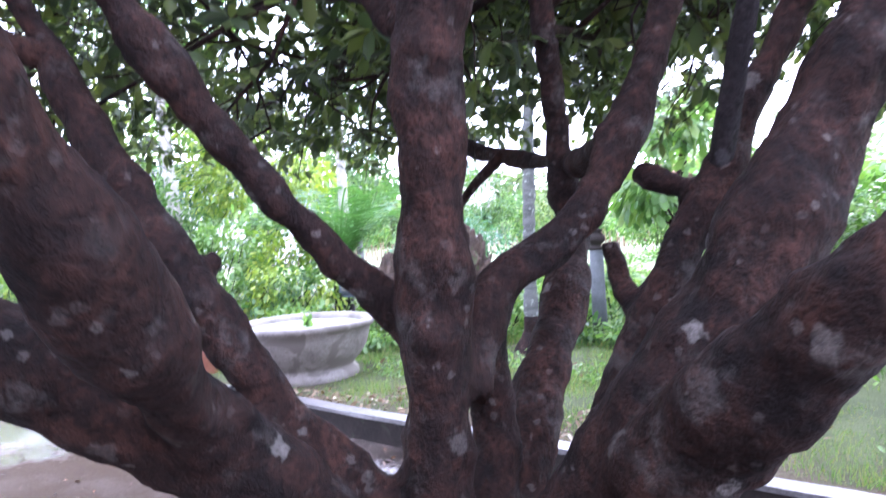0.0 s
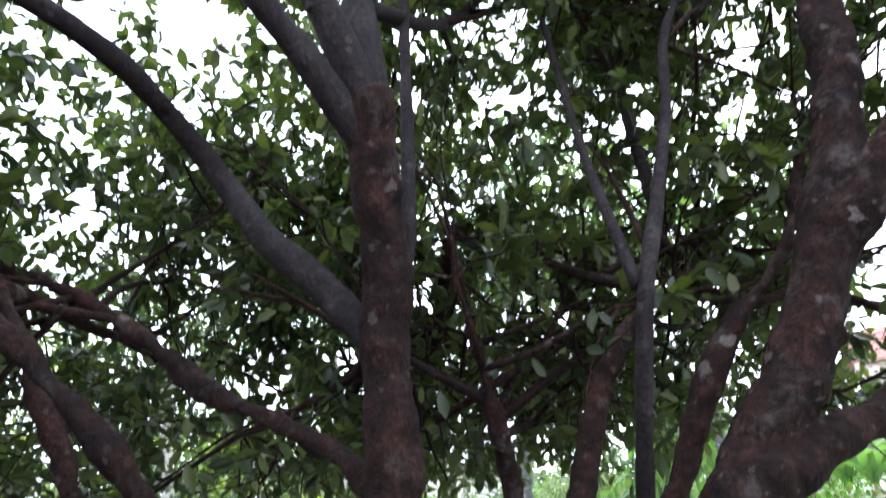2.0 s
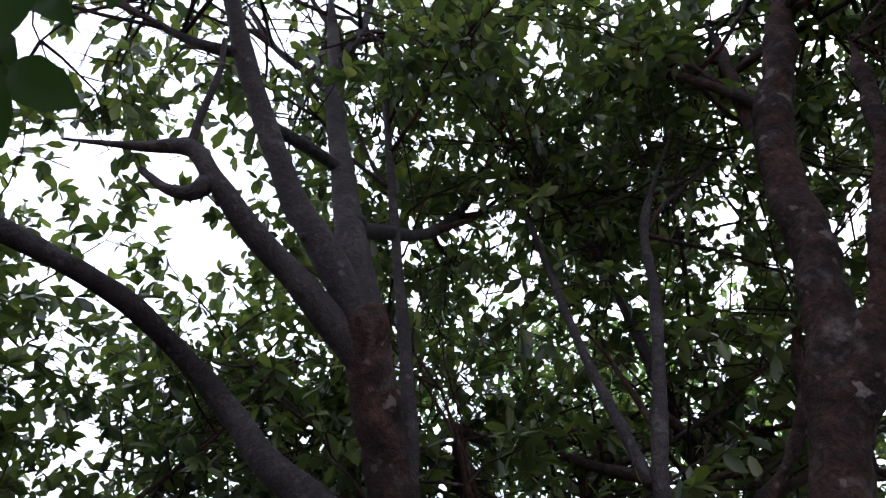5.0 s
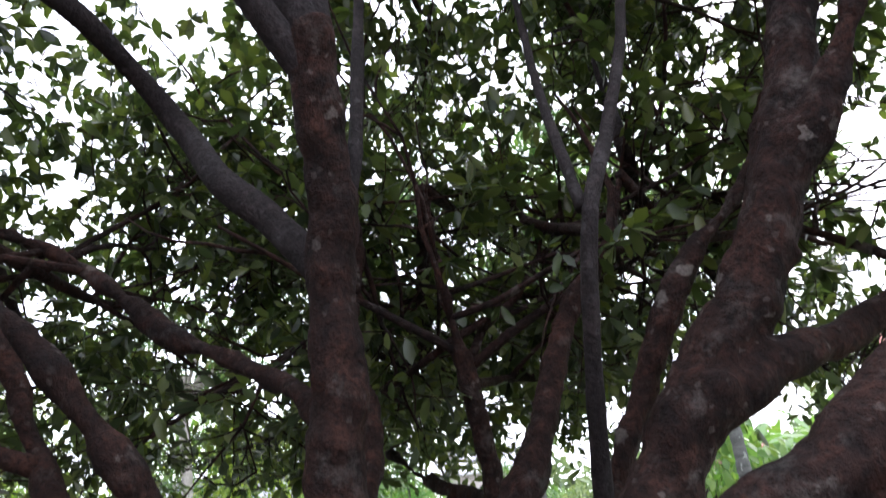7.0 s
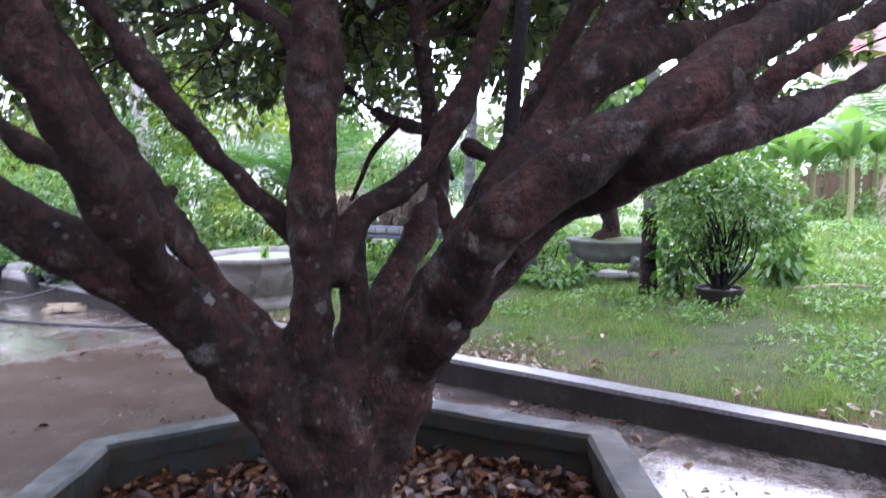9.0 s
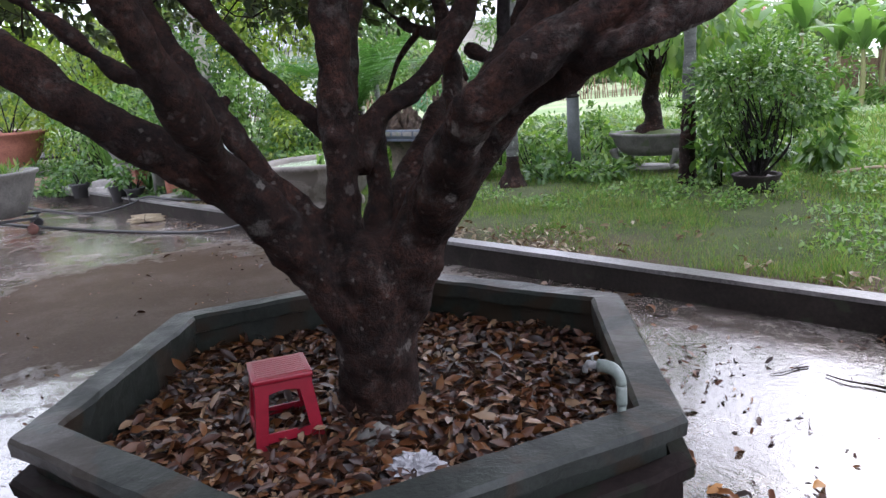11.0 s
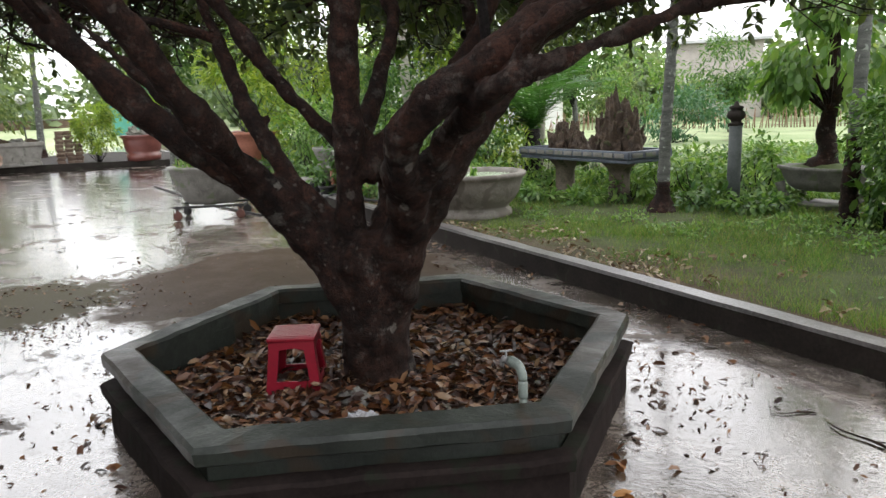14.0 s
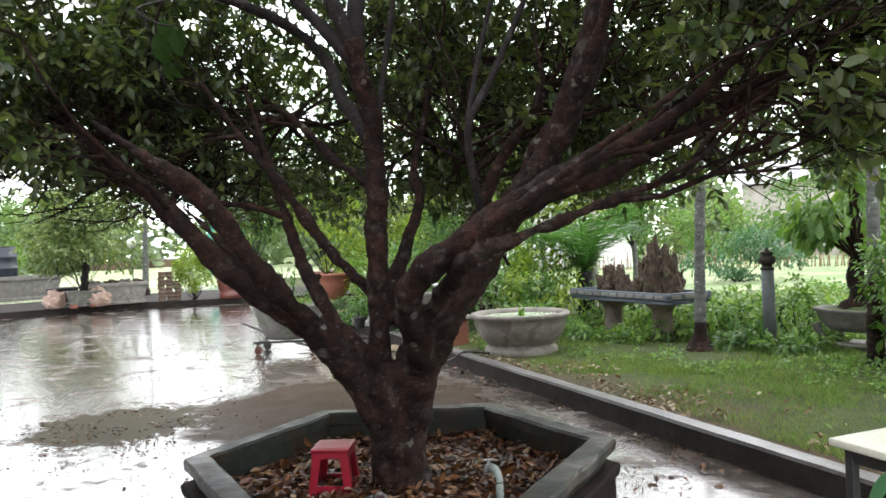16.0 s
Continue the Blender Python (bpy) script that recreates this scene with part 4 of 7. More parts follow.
def sprig():
    """A low twig of broad leaves that hangs beside the open lane."""
    rng = np.random.default_rng(6)
    m = leafy("sprig_leaf", [(0.01, 0.022, 0.008), (0.016, 0.034, 0.01), (0.022, 0.044, 0.013)], 0.75, 0.3, 0.06)
    bm = bmesh.new()
    pts = spline([(-0.770, 0.930, 3.270), (-0.007, -0.007, 2.785), (0.158, -0.046, 2.671), (0.257, -0.035, 2.635), (0.293, -0.015, 2.647)], 5)
    tube(bm, [p - TREE_AT for p in pts], [0.006 - 0.0002 * k for k in range(len(pts))], 6)
    for way in ([(0.158, -0.046, 2.671), (0.127, -0.020, 2.607), (0.098, 0.012, 2.572), (0.095, 0.025, 2.533), (0.119, 0.031, 2.510)], [(0.098, 0.012, 2.572), (0.115, 0.014, 2.590), (0.132, 0.018, 2.605)], [(-0.007, -0.007, 2.785), (-0.072, 0.107, 2.544), (-0.051, 0.169, 2.415), (-0.014, 0.215, 2.352)]):
        pts = spline(way, 5)
        tube(bm, [p - TREE_AT for p in pts], [0.004 - 0.0001 * k for k in range(len(pts))], 6)
    part("twig", bm, BARK_YOUNG, tree)
    for base, tip, width in [((0.259, -0.034, 2.633), (0.242, 0.017, 2.518), 0.058),
                             ((0.288, -0.015, 2.646), (0.273, 0.021, 2.553), 0.052),
                             ((0.188, -0.030, 2.688), (0.167, 0.010, 2.588), 0.061),
                             ((0.177, -0.061, 2.624), (0.150, -0.001, 2.495), 0.064),
                             ((0.132, 0.018, 2.605), (0.184, 0.038, 2.547), 0.037),
                             ((0.119, 0.031, 2.510), (0.190, 0.058, 2.447), 0.049),
                             ((0.096, 0.024, 2.535), (0.104, 0.066, 2.438), 0.042),
                             ((0.090, 0.025, 2.588), (0.110, 0.052, 2.514), 0.038)]:
        a, d = Vector(base) - TREE_AT, Vector(tip) - Vector(base)
        side = d.cross(Vector((0.45 + rng.normal(0, 0.2), -0.5, -0.55 + rng.normal(0, 0.2)))).normalized()
        up = side.cross(d).normalized()
        bm = bmesh.new()
        rows = []
        for i in range(13):
            u = i / 12
            w = 0.5 * width * max(0.05, math.sin(math.pi * (max(0, u - 0.08) / 0.92) ** 0.92) ** 0.8 if 0.08 < u < 1 else 0) * (1 + 0.05 * math.sin(23 * u + 90 * width))
            mid = a + d * u - up * (0.16 * d.length * (u - 0.5) ** 2 + 0.003 * math.sin(9 * u + 3 * width * 100))
            rows.append([bm.verts.new(mid + side * (q * w) + up * (0.28 * abs(q) * w)) for q in (-1, -0.6, 0, 0.6, 1)])
        for p, q in zip(rows, rows[1:]):
            for i in range(4):
                bm.faces.new((p[i], p[i + 1], q[i + 1], q[i]))
        part("leaf", bm, m, tree, "broad dark leaf hanging from a twig")


sprig()


# ---- in the planter ----
RNG = np.random.default_rng(5)


def litter(name, label, spots, size, parent=None, flat=0.25, mat=None):
    """Fallen leaves, curled and lying every way, as one heap of stuff."""
    rng = np.random.default_rng(len(spots))
    p = np.array(spots)
    a = rng.uniform(0, 2 * math.pi, len(p))
    h = np.stack([np.cos(a), np.sin(a), rng.normal(0.05, flat, len(p))], 1)
    v, f = leaves(rng, p, h, size, 0.42, 0.0, 0.1, 0.45)
    ob = leaf_mesh(name, v, f, mat or LITTER)
    return tagged(ob, label, "leaves", "", "stuff")


spots = []
while len(spots) < 7200:
    x, y = RNG.uniform(-1.25, 1.25, 2)
    inside = all(x * math.cos(radians(PA + 30 + 60 * k)) + y * math.sin(radians(PA + 30 + 60 * k)) < 1.03 for k in range(6))
    if inside and math.hypot(x - 0.06, y + 0.07) > 0.19:
        spots.append((PC.x + x, PC.y + y, soil_height(PC.x + x, PC.y + y) + RNG.uniform(0.0, 0.045)))
litter("leaf_litter", "deep litter of wet brown fallen leaves", spots, 0.076, None, 0.42)


def plastic_stool():
    """A low square stool: slatted seat, splayed legs joined by an arched apron and a low rail."""
    ob = thing("stool", pose(-0.27, 1.3, 0.195, 0, 0, 32), "low red moulded plastic stool on leaf litter", "stool")
    H, A, B = 0.295, 0.105, 0.135
    bm = bmesh.new()
    block(bm, (2 * A + 0.02, 2 * A + 0.02, 0.022), (0, 0, H - 0.022), 0, 0.007)
    part("seat", bm, RED_PLASTIC, ob)
    for k in range(9):
        bm = bmesh.new()
        block(bm, (2 * A - 0.02, 0.019, 0.003), (0, -A + 0.022 + k * (2 * A - 0.044) / 8, H - 0.001), 0, 0.001)
        part("rib", bm, RED_PLASTIC, ob)
    for sx, sy in ((-1, -1), (1, -1), (1, 1), (-1, 1)):
        bm = bmesh.new()
        for (w, z0, z1, o0, o1) in ((0.045, 0.0, H - 0.02, B, A),):
            lo = [(o0, o0), (o0 - w, o0), (o0 - w, o0 - 0.012), (o0 - 0.012, o0 - 0.012), (o0 - 0.012, o0 - w), (o0, o0 - w)]
            hi = [(o1, o1), (o1 - w * 1.15, o1), (o1 - w * 1.15, o1 - 0.012), (o1 - 0.012, o1 - 0.012), (o1 - 0.012, o1 - w * 1.15), (o1, o1 - w * 1.15)]
            a = [bm.verts.new((sx * x, sy * y, z0)) for x, y in lo]
            b = [bm.verts.new((sx * x, sy * y, z1)) for x, y in hi]
            for i in range(6):
                bm.faces.new((a[i], a[(i + 1) % 6], b[(i + 1) % 6], b[i]))
            bm.faces.new(a)
            bm.faces.new(b)
            bmesh.ops.recalc_face_normals(bm, faces=bm.faces)
        part("leg", bm, RED_PLASTIC, ob, "", False)
    for k in range(4):
        for name, z, hgt, arch in (("apron", H - 0.085, 0.07, True), ("rail", 0.045, 0.035, False)):
            bm = bmesh.new()
            half = A + (B - A) * (1 - z / H) - 0.005
            n = 8
            top, bot = [], []
            for i in range(n + 1):
                x = -half + 2 * half * i / n
                low = z + (0.03 * (1 - (2 * i / n - 1) ** 2) if arch else 0.0)
                for row, zz in ((bot, low), (top, z + hgt)):
                    o = A + (B - A) * (1 - zz / H)
                    row.append([bm.verts.new((x, o, zz)), bm.verts.new((x, o - 0.009, zz))])
            for i in range(n):
                bm.faces.new((bot[i][0], bot[i + 1][0], top[i + 1][0], top[i][0]))
                bm.faces.new((bot[i][1], top[i][1], top[i + 1][1], bot[i + 1][1]))
                bm.faces.new((bot[i][0], bot[i][1], bot[i + 1][1], bot[i + 1][0]))
                bm.faces.new((top[i][0], top[i + 1][0], top[i + 1][1], top[i][1]))
            bmesh.ops.rotate(bm, verts=bm.verts, cent=(0, 0, 0), matrix=Matrix.Rotation(k * math.pi / 2, 3, "Z"))
            part(name, bm, RED_PLASTIC, ob, "", False)
    return ob


plastic_stool()


def standpipe():
    ob = thing("standpipe", pose(1.03, 1.13, 0.2) @ Matrix.Diagonal((0.72, 0.72, 0.97, 1)), "grey plastic water pipe with an elbow and small tap", "pipe")
    bm = bmesh.new()
    tube(bm, [Vector((0, 0, z)) for z in (-0.05, 0.1, 0.22, 0.32)], [0.02] * 4, 16)
    part("riser", bm, PVC, ob)
    bm = bmesh.new()
    tube(bm, [Vector((0, 0, z)) for z in (0.25, 0.262, 0.308, 0.32)], [0.024, 0.0255, 0.0255, 0.024], 16)
    part("collar", bm, PVC, ob)
    bm = bmesh.new()
    arc = [Vector((-0.05 * (1 - math.cos(a)), 0.025 * (1 - math.cos(a)), 0.322 + 0.055 * math.sin(a))) for a in np.linspace(0, math.pi / 2, 8)]
    tube(bm, arc + [Vector((-0.075, 0.04, 0.378)), Vector((-0.1, 0.054, 0.376))], [0.024] * 10, 16)
    part("elbow", bm, PVC, ob)
    bm = bmesh.new()
    tube(bm, [Vector((-0.1, 0.054, 0.376)), Vector((-0.15, 0.08, 0.374)), Vector((-0.162, 0.086, 0.36)), Vector((-0.165, 0.087, 0.34))], [0.015, 0.015, 0.014, 0.013], 12)
    part("tap", bm, STEEL, ob, "small metal tap")
    bm = bmesh.new()
    block(bm, (0.07, 0.014, 0.008), (-0.13, 0.07, 0.408), radians(40), 0.003)
    tube(bm, [Vector((-0.13, 0.07, 0.376)), Vector((-0.13, 0.07, 0.412))], [0.007, 0.007], 8)
    part("tap_lever", bm, STEEL, ob)
    return ob


standpipe()
bm = bmesh.new()
block(bm, (0.2, 0.15, 0.2), (0, 0, 0), 0.6, 0.03, 0.9)
ob = part("concrete_lump", bm, PLANTER, None)
ob.matrix_basis = pose(1.03, 1.12, 0.17)
tagged(ob, "rough concrete lump beside the pipe", "concrete")


def crumpled(name, at, size, mat, label, category, seed, squash=0.5):
    bm = bmesh.new()
    made = bmesh.ops.create_icosphere(bm, subdivisions=4, radius=1.0)["verts"]
    for v in made:
        n = v.co.normalized()
        h = 0.65 + 0.55 * abs(noise.noise(n * 2.2 + Vector((seed, 0, 0)))) + 0.35 * noise.noise(n * 5 + Vector((0, seed, 0)))
        v.co = Vector((n.x * size * h, n.y * size * h * 0.8, max(-0.25, n.z) * size * h * squash + size * 0.12))
    ob = part(name, bm, mat, None, "", False)
    ob.matrix_basis = Matrix.Translation(at)
    return tagged(ob, label, category)


crumpled("plastic_bag", (0.33, 1.03, 0.215), 0.12, BAG, "crumpled clear plastic bag lying on leaves", "bag", 3.0)
bm = bmesh.new()
rocky(bm, (0.11, 0.08, 0.07), (0, 0, 0), 4.0, 3, 0.3)
ob = part("stone", bm, CEMENT_DARK, None)
ob.matrix_basis = pose(0.13, 1.25, 0.2)
tagged(ob, "grey weathered stone at the tree's foot", "stone")

# ---- on the court ----
spots = []
while len(spots) < 620:
    u, v = RNG.uniform(-9, 4.5), -abs(RNG.normal(0, 1.6))
    p = at_kerb(u, v)
    near = RNG.uniform(0, 1) < 0.45
    if near:
        a, r = RNG.uniform(0, 2 * math.pi), 1.3 + abs(RNG.normal(0, 0.5))
        p = Vector((PC.x + r * math.cos(a), PC.y + r * math.sin(a), 0))
    if math.hypot(p.x - PC.x, p.y - PC.y) > 1.48 and (p - K0).dot(KV) < -0.05:
        spots.append((p.x, p.y, 0.004 + RNG.uniform(0, 0.012)))
for _ in range(420):
    side, q = RNG.integers(0, 6), RNG.uniform(0, 1)
    a0, a1, r = radians(PA + 60 * side), radians(PA + 60 * side + 60), 1.45 + abs(RNG.normal(0, 0.06))
    spots.append((PC.x + r * ((1 - q) * math.cos(a0) + q * math.cos(a1)), PC.y + r * ((1 - q) * math.sin(a0) + q * math.sin(a1)), 0.006 + RNG.uniform(0, 0.02)))
for _ in range(330):
    p = at_kerb(RNG.uniform(-6, 4.5), -0.03 - abs(RNG.normal(0, 0.09)))
    if noise.noise(p * 1.5) > -0.1:
        spots.append((p.x, p.y, 0.006 + RNG.uniform(0, 0.02)))
litter("court_leaves", "wet fallen leaves scattered over the cement", spots[::3], 0.07, None, 0.3)
crumbs = [(x + RNG.normal(0, 0.25), y + RNG.normal(0, 0.25), z) for x, y, z in spots[::2] for _ in range(2)]
for _ in range(5200):
    p = at_kerb(RNG.uniform(-11, 4.5), RNG.uniform(-5.5, -0.1))
    if noise.noise(p * 0.9) + 0.6 * noise.noise(p * 2.7) > 0.36:
        crumbs.append((p.x, p.y, 0.004 + RNG.uniform(0, 0.012)))
for _ in range(1500):
    q = RNG.uniform(-1, 1)
    p = Vector((-3.9 + 0.9 * q + RNG.normal(0, 0.35), 1.9 - 0.1 * q + RNG.normal(0, 0.5), 0))
    if noise.noise(p * 2.1) + 0.5 * noise.noise(p * 6) > -0.15:
        crumbs.append((p.x, p.y, 0.004 + RNG.uniform(0, 0.012)))
crumbs = [c for c in crumbs if math.hypot(c[0] - PC.x, c[1] - PC.y) > 1.48 and (Vector((c[0], c[1], 0)) - K0).dot(KV) < -0.04]
litter("leaf_crumbs", "small dark leaf scraps strewn over the cement", crumbs, 0.035, None, 0.3)
spots = [tuple(at_kerb(RNG.uniform(-6, 5), 0.17 + abs(RNG.normal(0, 0.6)), 0)) for _ in range(2200)]
spots = [c for c in spots if noise.noise(Vector(c) * 1.1) + 0.5 * noise.noise(Vector(c) * 3.1) > 0.08]
spots = [(x, y, GARDEN_Z + 0.03 + RNG.uniform(0, 0.03)) for x, y, z in spots]
heap = [(0.94 + RNG.normal(0, 0.3), 1.27 + RNG.normal(0, 0.08), 0.006 + RNG.uniform(0, 0.03)) for _ in range(150)]
heap = [c for c in heap if max((c[0] - PC.x) * math.cos(radians(PA + 30 + 60 * k)) + (c[1] - PC.y) * math.sin(radians(PA + 30 + 60 * k)) for k in range(6)) > 1.26]
litter("fallen_leaves", "orange wet leaves drifted at the planter's foot", heap, 0.085, None, 0.3, leafy("orange_leaf", [(0.1, 0.03, 0.01), (0.22, 0.085, 0.02), (0.34, 0.16, 0.035)], 0.45, 0.1))
litter("lawn_leaves", "dry pale leaves lying along the lawn's edge", spots, 0.066, None, 0.35, DRY_LEAF)

def twig(at, turn, scale, label):
    bm = bmesh.new()
    tube(bm, spline([(-0.2, 0.02, 0.01), (-0.08, -0.012, 0.014), (0.06, 0.012, 0.013), (0.2, 0.0, 0.012)], 5), [0.0035 + 0.00035 * k for k in range(16)], 6, 0.25, 3)
    tube(bm, spline([(0.08, 0.01, 0.014), (0.13, 0.045, 0.018), (0.2, 0.06, 0.01)], 4), [0.005 - 0.0003 * k for k in range(9)], 6, 0.2, 5)
    ob = part("twig", bm, BARK, None)
    ob.matrix_basis = pose(*at, 0, 0, turn) @ Matrix.Scale(scale, 4)
    tagged(ob, label, "twig", "twigs on the cement")


twig((2.16, 2.29, 0.0), -34, 0.85, "dead forked twig on the wet cement")
twig((1.88, 2.45, 0.0), 28, 0.55, "small crooked twig on the wet cement")


def hose(points, name="hose"):
    bm = bmesh.new()
    pts = spline(points, 8)
    tube(bm, pts, [0.016] * len(pts), 8)
    ob = part(name, bm, RUBBER, None)
    return tagged(ob, "black rubber garden hose lying along the kerb", "hose", "garden hoses")


hose([at_kerb(-13, -1.9, 0.016), at_kerb(-9, -1.55, 0.016), at_kerb(-6.6, -1.1, 0.016), at_kerb(-5.2, -0.7, 0.016), at_kerb(-4.4, -0.35, 0.02), at_kerb(-3.9, -0.12, 0.1), at_kerb(-3.75, 0.05, 0.22), at_kerb(-3.7, 0.4, 0.17)])
hose([at_kerb(-12, -0.75, 0.016), at_kerb(-8.5, -0.6, 0.016), at_kerb(-7.4, -0.4, 0.016), at_kerb(-6.9, -0.1, 0.12), at_kerb(-6.6, 0.05, 0.23), at_kerb(-6, 0.1, 0.225), at_kerb(-5.5, 0.5, 0.17)])


bundle = thing("straw_bundle", pose(-4.74, 7.0, 0.0, 0, 0, 18) @ Matrix.Diagonal((0.55, 0.9, 1.2, 1)), "small bundle of pale wet straw beside the hose", "straw")
rng = np.random.default_rng(29)
bm = bmesh.new()
for k in range(46):
    y, z = rng.normal(0, 0.055), abs(rng.normal(0.03, 0.02)) + 0.006
    a, b = -0.3 + rng.normal(0, 0.05), 0.3 + rng.normal(0, 0.06)
    tube(bm, [Vector((a, y + rng.normal(0, 0.03), z)), Vector((0, y * 0.7, z + 0.01)), Vector((b, y + rng.normal(0, 0.03), z))], [0.006] * 3, 5)
part("stalks", bm, mottled("wet_straw", (0.3, 0.24, 0.15), (0.55, 0.47, 0.34), 8, 50, 0.6, 0.3), bundle)
bm = bmesh.new()
tube(bm, [Vector((0.02, 0.1 * math.cos(a), 0.045 + 0.042 * math.sin(a))) for a in np.linspace(0, 2 * math.pi, 17)], [0.006] * 17, 6, cap=False)
part("tie", bm, RUBBER, bundle)


def stone_table():
    ob = thing("table", pose(3.07, 1.74, 0, 0, 0, -33), "low outdoor table with a worn pale top and dark legs", "table")
    bm = bmesh.new()
    block(bm, (1.2, 0.75, 0.035), (0, 0, 0.715), 0, 0.008)
    part("tabletop", bm, mottled("worn_pale_board", (0.42, 0.43, 0.33), (0.66, 0.66, 0.56), 5, 40, 0.4, 0.2), ob)
    for sx in (-1, 1):
        for sy in (-1, 1):
            bm = bmesh.new()
            block(bm, (0.04, 0.04, 0.715), (sx * 0.53, sy * 0.32, 0), 0, 0.005)
            part("leg", bm, RUBBER, ob)
    for sy in (-1, 1):
        bm = bmesh.new()
        block(bm, (1.06, 0.025, 0.06), (0, sy * 0.32, 0.652), 0, 0.004)
        part("rail", bm, RUBBER, ob)
    return ob


stone_table()


def broad_plant():
    """A pot of broad dark leaves on upright stalks, standing on the court beside the table."""
    rng = np.random.default_rng(19)
    m = leafy("broad_leaf", [(0.012, 0.05, 0.025), (0.03, 0.1, 0.05), (0.05, 0.14, 0.07)], 0.4, 0.25)
    ob = thing("potted_plant", pose(2.86, 0.32, 0.0), "potted plant with broad upright dark green leaves", "plant")
    bm = bmesh.new()
    lathe(bm, [(0, 0), (0.13, 0), (0.15, 0.12), (0.18, 0.3), (0.195, 0.31), (0.195, 0.34), (0.17, 0.34), (0.16, 0.31), (0, 0.31)], 28)
    part("pot", bm, TERRACOTTA, ob, "plain red clay pot")
    for k, (x, y, z, tilt, turn, size) in enumerate([(-0.17, -0.02, 0.98, 14, 100, 0.2), (-0.1, 0.05, 0.86, 25, 200, 0.17), (-0.02, -0.08, 0.93, 18, 300, 0.2), (0.06, 0.06, 0.98, 12, 30, 0.21), (-0.14, -0.1, 0.78, 30, 160, 0.18), (0.12, -0.04, 0.85, 24, 340, 0.19), (0.0, 0.12, 0.8, 28, 70, 0.18), (-0.05, -0.02, 0.72, 35, 250, 0.18), (0.16, 0.08, 0.7, 36, 20, 0.17)]):
        bm = bmesh.new()
        tube(bm, spline([(x * 0.2, y * 0.2, 0.28), (x * 0.7, y * 0.7, z * 0.6), (x, y, z - 0.05)], 5), [0.006] * 11, 6)
        part("stalk", bm, m, ob)
        bm = bmesh.new()
        rows = []
        for i in range(9):
            u = i / 8
            w = size * 0.36 * math.sin(math.pi * min(0.999, u ** 0.75)) + 0.002
            rows.append([bm.verts.new((sx * w, 0.12 * abs(sx) * w - 0.3 * size * u * u, size * (u - 0.3))) for sx in (-1, -0.5, 0, 0.5, 1)])
        for p, q in zip(rows, rows[1:]):
            for i in range(4):
                bm.faces.new((p[i], p[i + 1], q[i + 1], q[i]))
        leaf = part("leaf", bm, m, ob)
        leaf.matrix_basis = pose(x, y, z, 0, 0, turn) @ pose(0, 0, 0, tilt, 0, 0)
    return ob


broad_plant()

# ---- the garden behind the kerb ----
GZ = GARDEN_Z


def basin():
    ob = thing("basin", pose(-2.3, 7.0, GZ - 0.03), "large round cast cement basin holding pale weedy water", "basin")
    bm = bmesh.new()
    lathe(bm, [(0, 0), (0.5, 0.0), (0.52, 0.03), (0.51, 0.1), (0.47, 0.14), (0.48, 0.17), (0.55, 0.24), (0.61, 0.34), (0.64, 0.44), (0.65, 0.5), (0.69, 0.53), (0.705, 0.555), (0.7, 0.585), (0.68, 0.595), (0.61, 0.59), (0.59, 0.56), (0.57, 0.45), (0.5, 0.3), (0, 0.28)], 56)
    part("bowl", bm, mottled("stained_cement", (0.085, 0.075, 0.063), (0.25, 0.228, 0.2), 4, 50, 0.6, 0.35, 0.4, 0.005, (0.12, 0.106, 0.088), 3, 0.56), ob)
    bm = bmesh.new()
    lathe(bm, [(0, 0.535), (0.3, 0.534), (0.585, 0.533)], 40)
    part("water", bm, mottled("duckweed_water", (0.25, 0.36, 0.2), (0.5, 0.58, 0.45), 6, 60, 0.15, 0.2), ob, "still water under a film of duckweed")
    rng = np.random.default_rng(3)
    p = np.array([(0.05 + rng.normal(0, 0.02), -0.05 + rng.normal(0, 0.02), 0.53) for _ in range(14)])
    v, f = leaves(rng, p, np.tile([0, 0, 1.0], (14, 1)), 0.13, 0.3, -0.3, 0.35)
    leaf_mesh("sprout", v, f, LEAF_LIGHT, ob, "small green water sprout")
    return ob


basin()


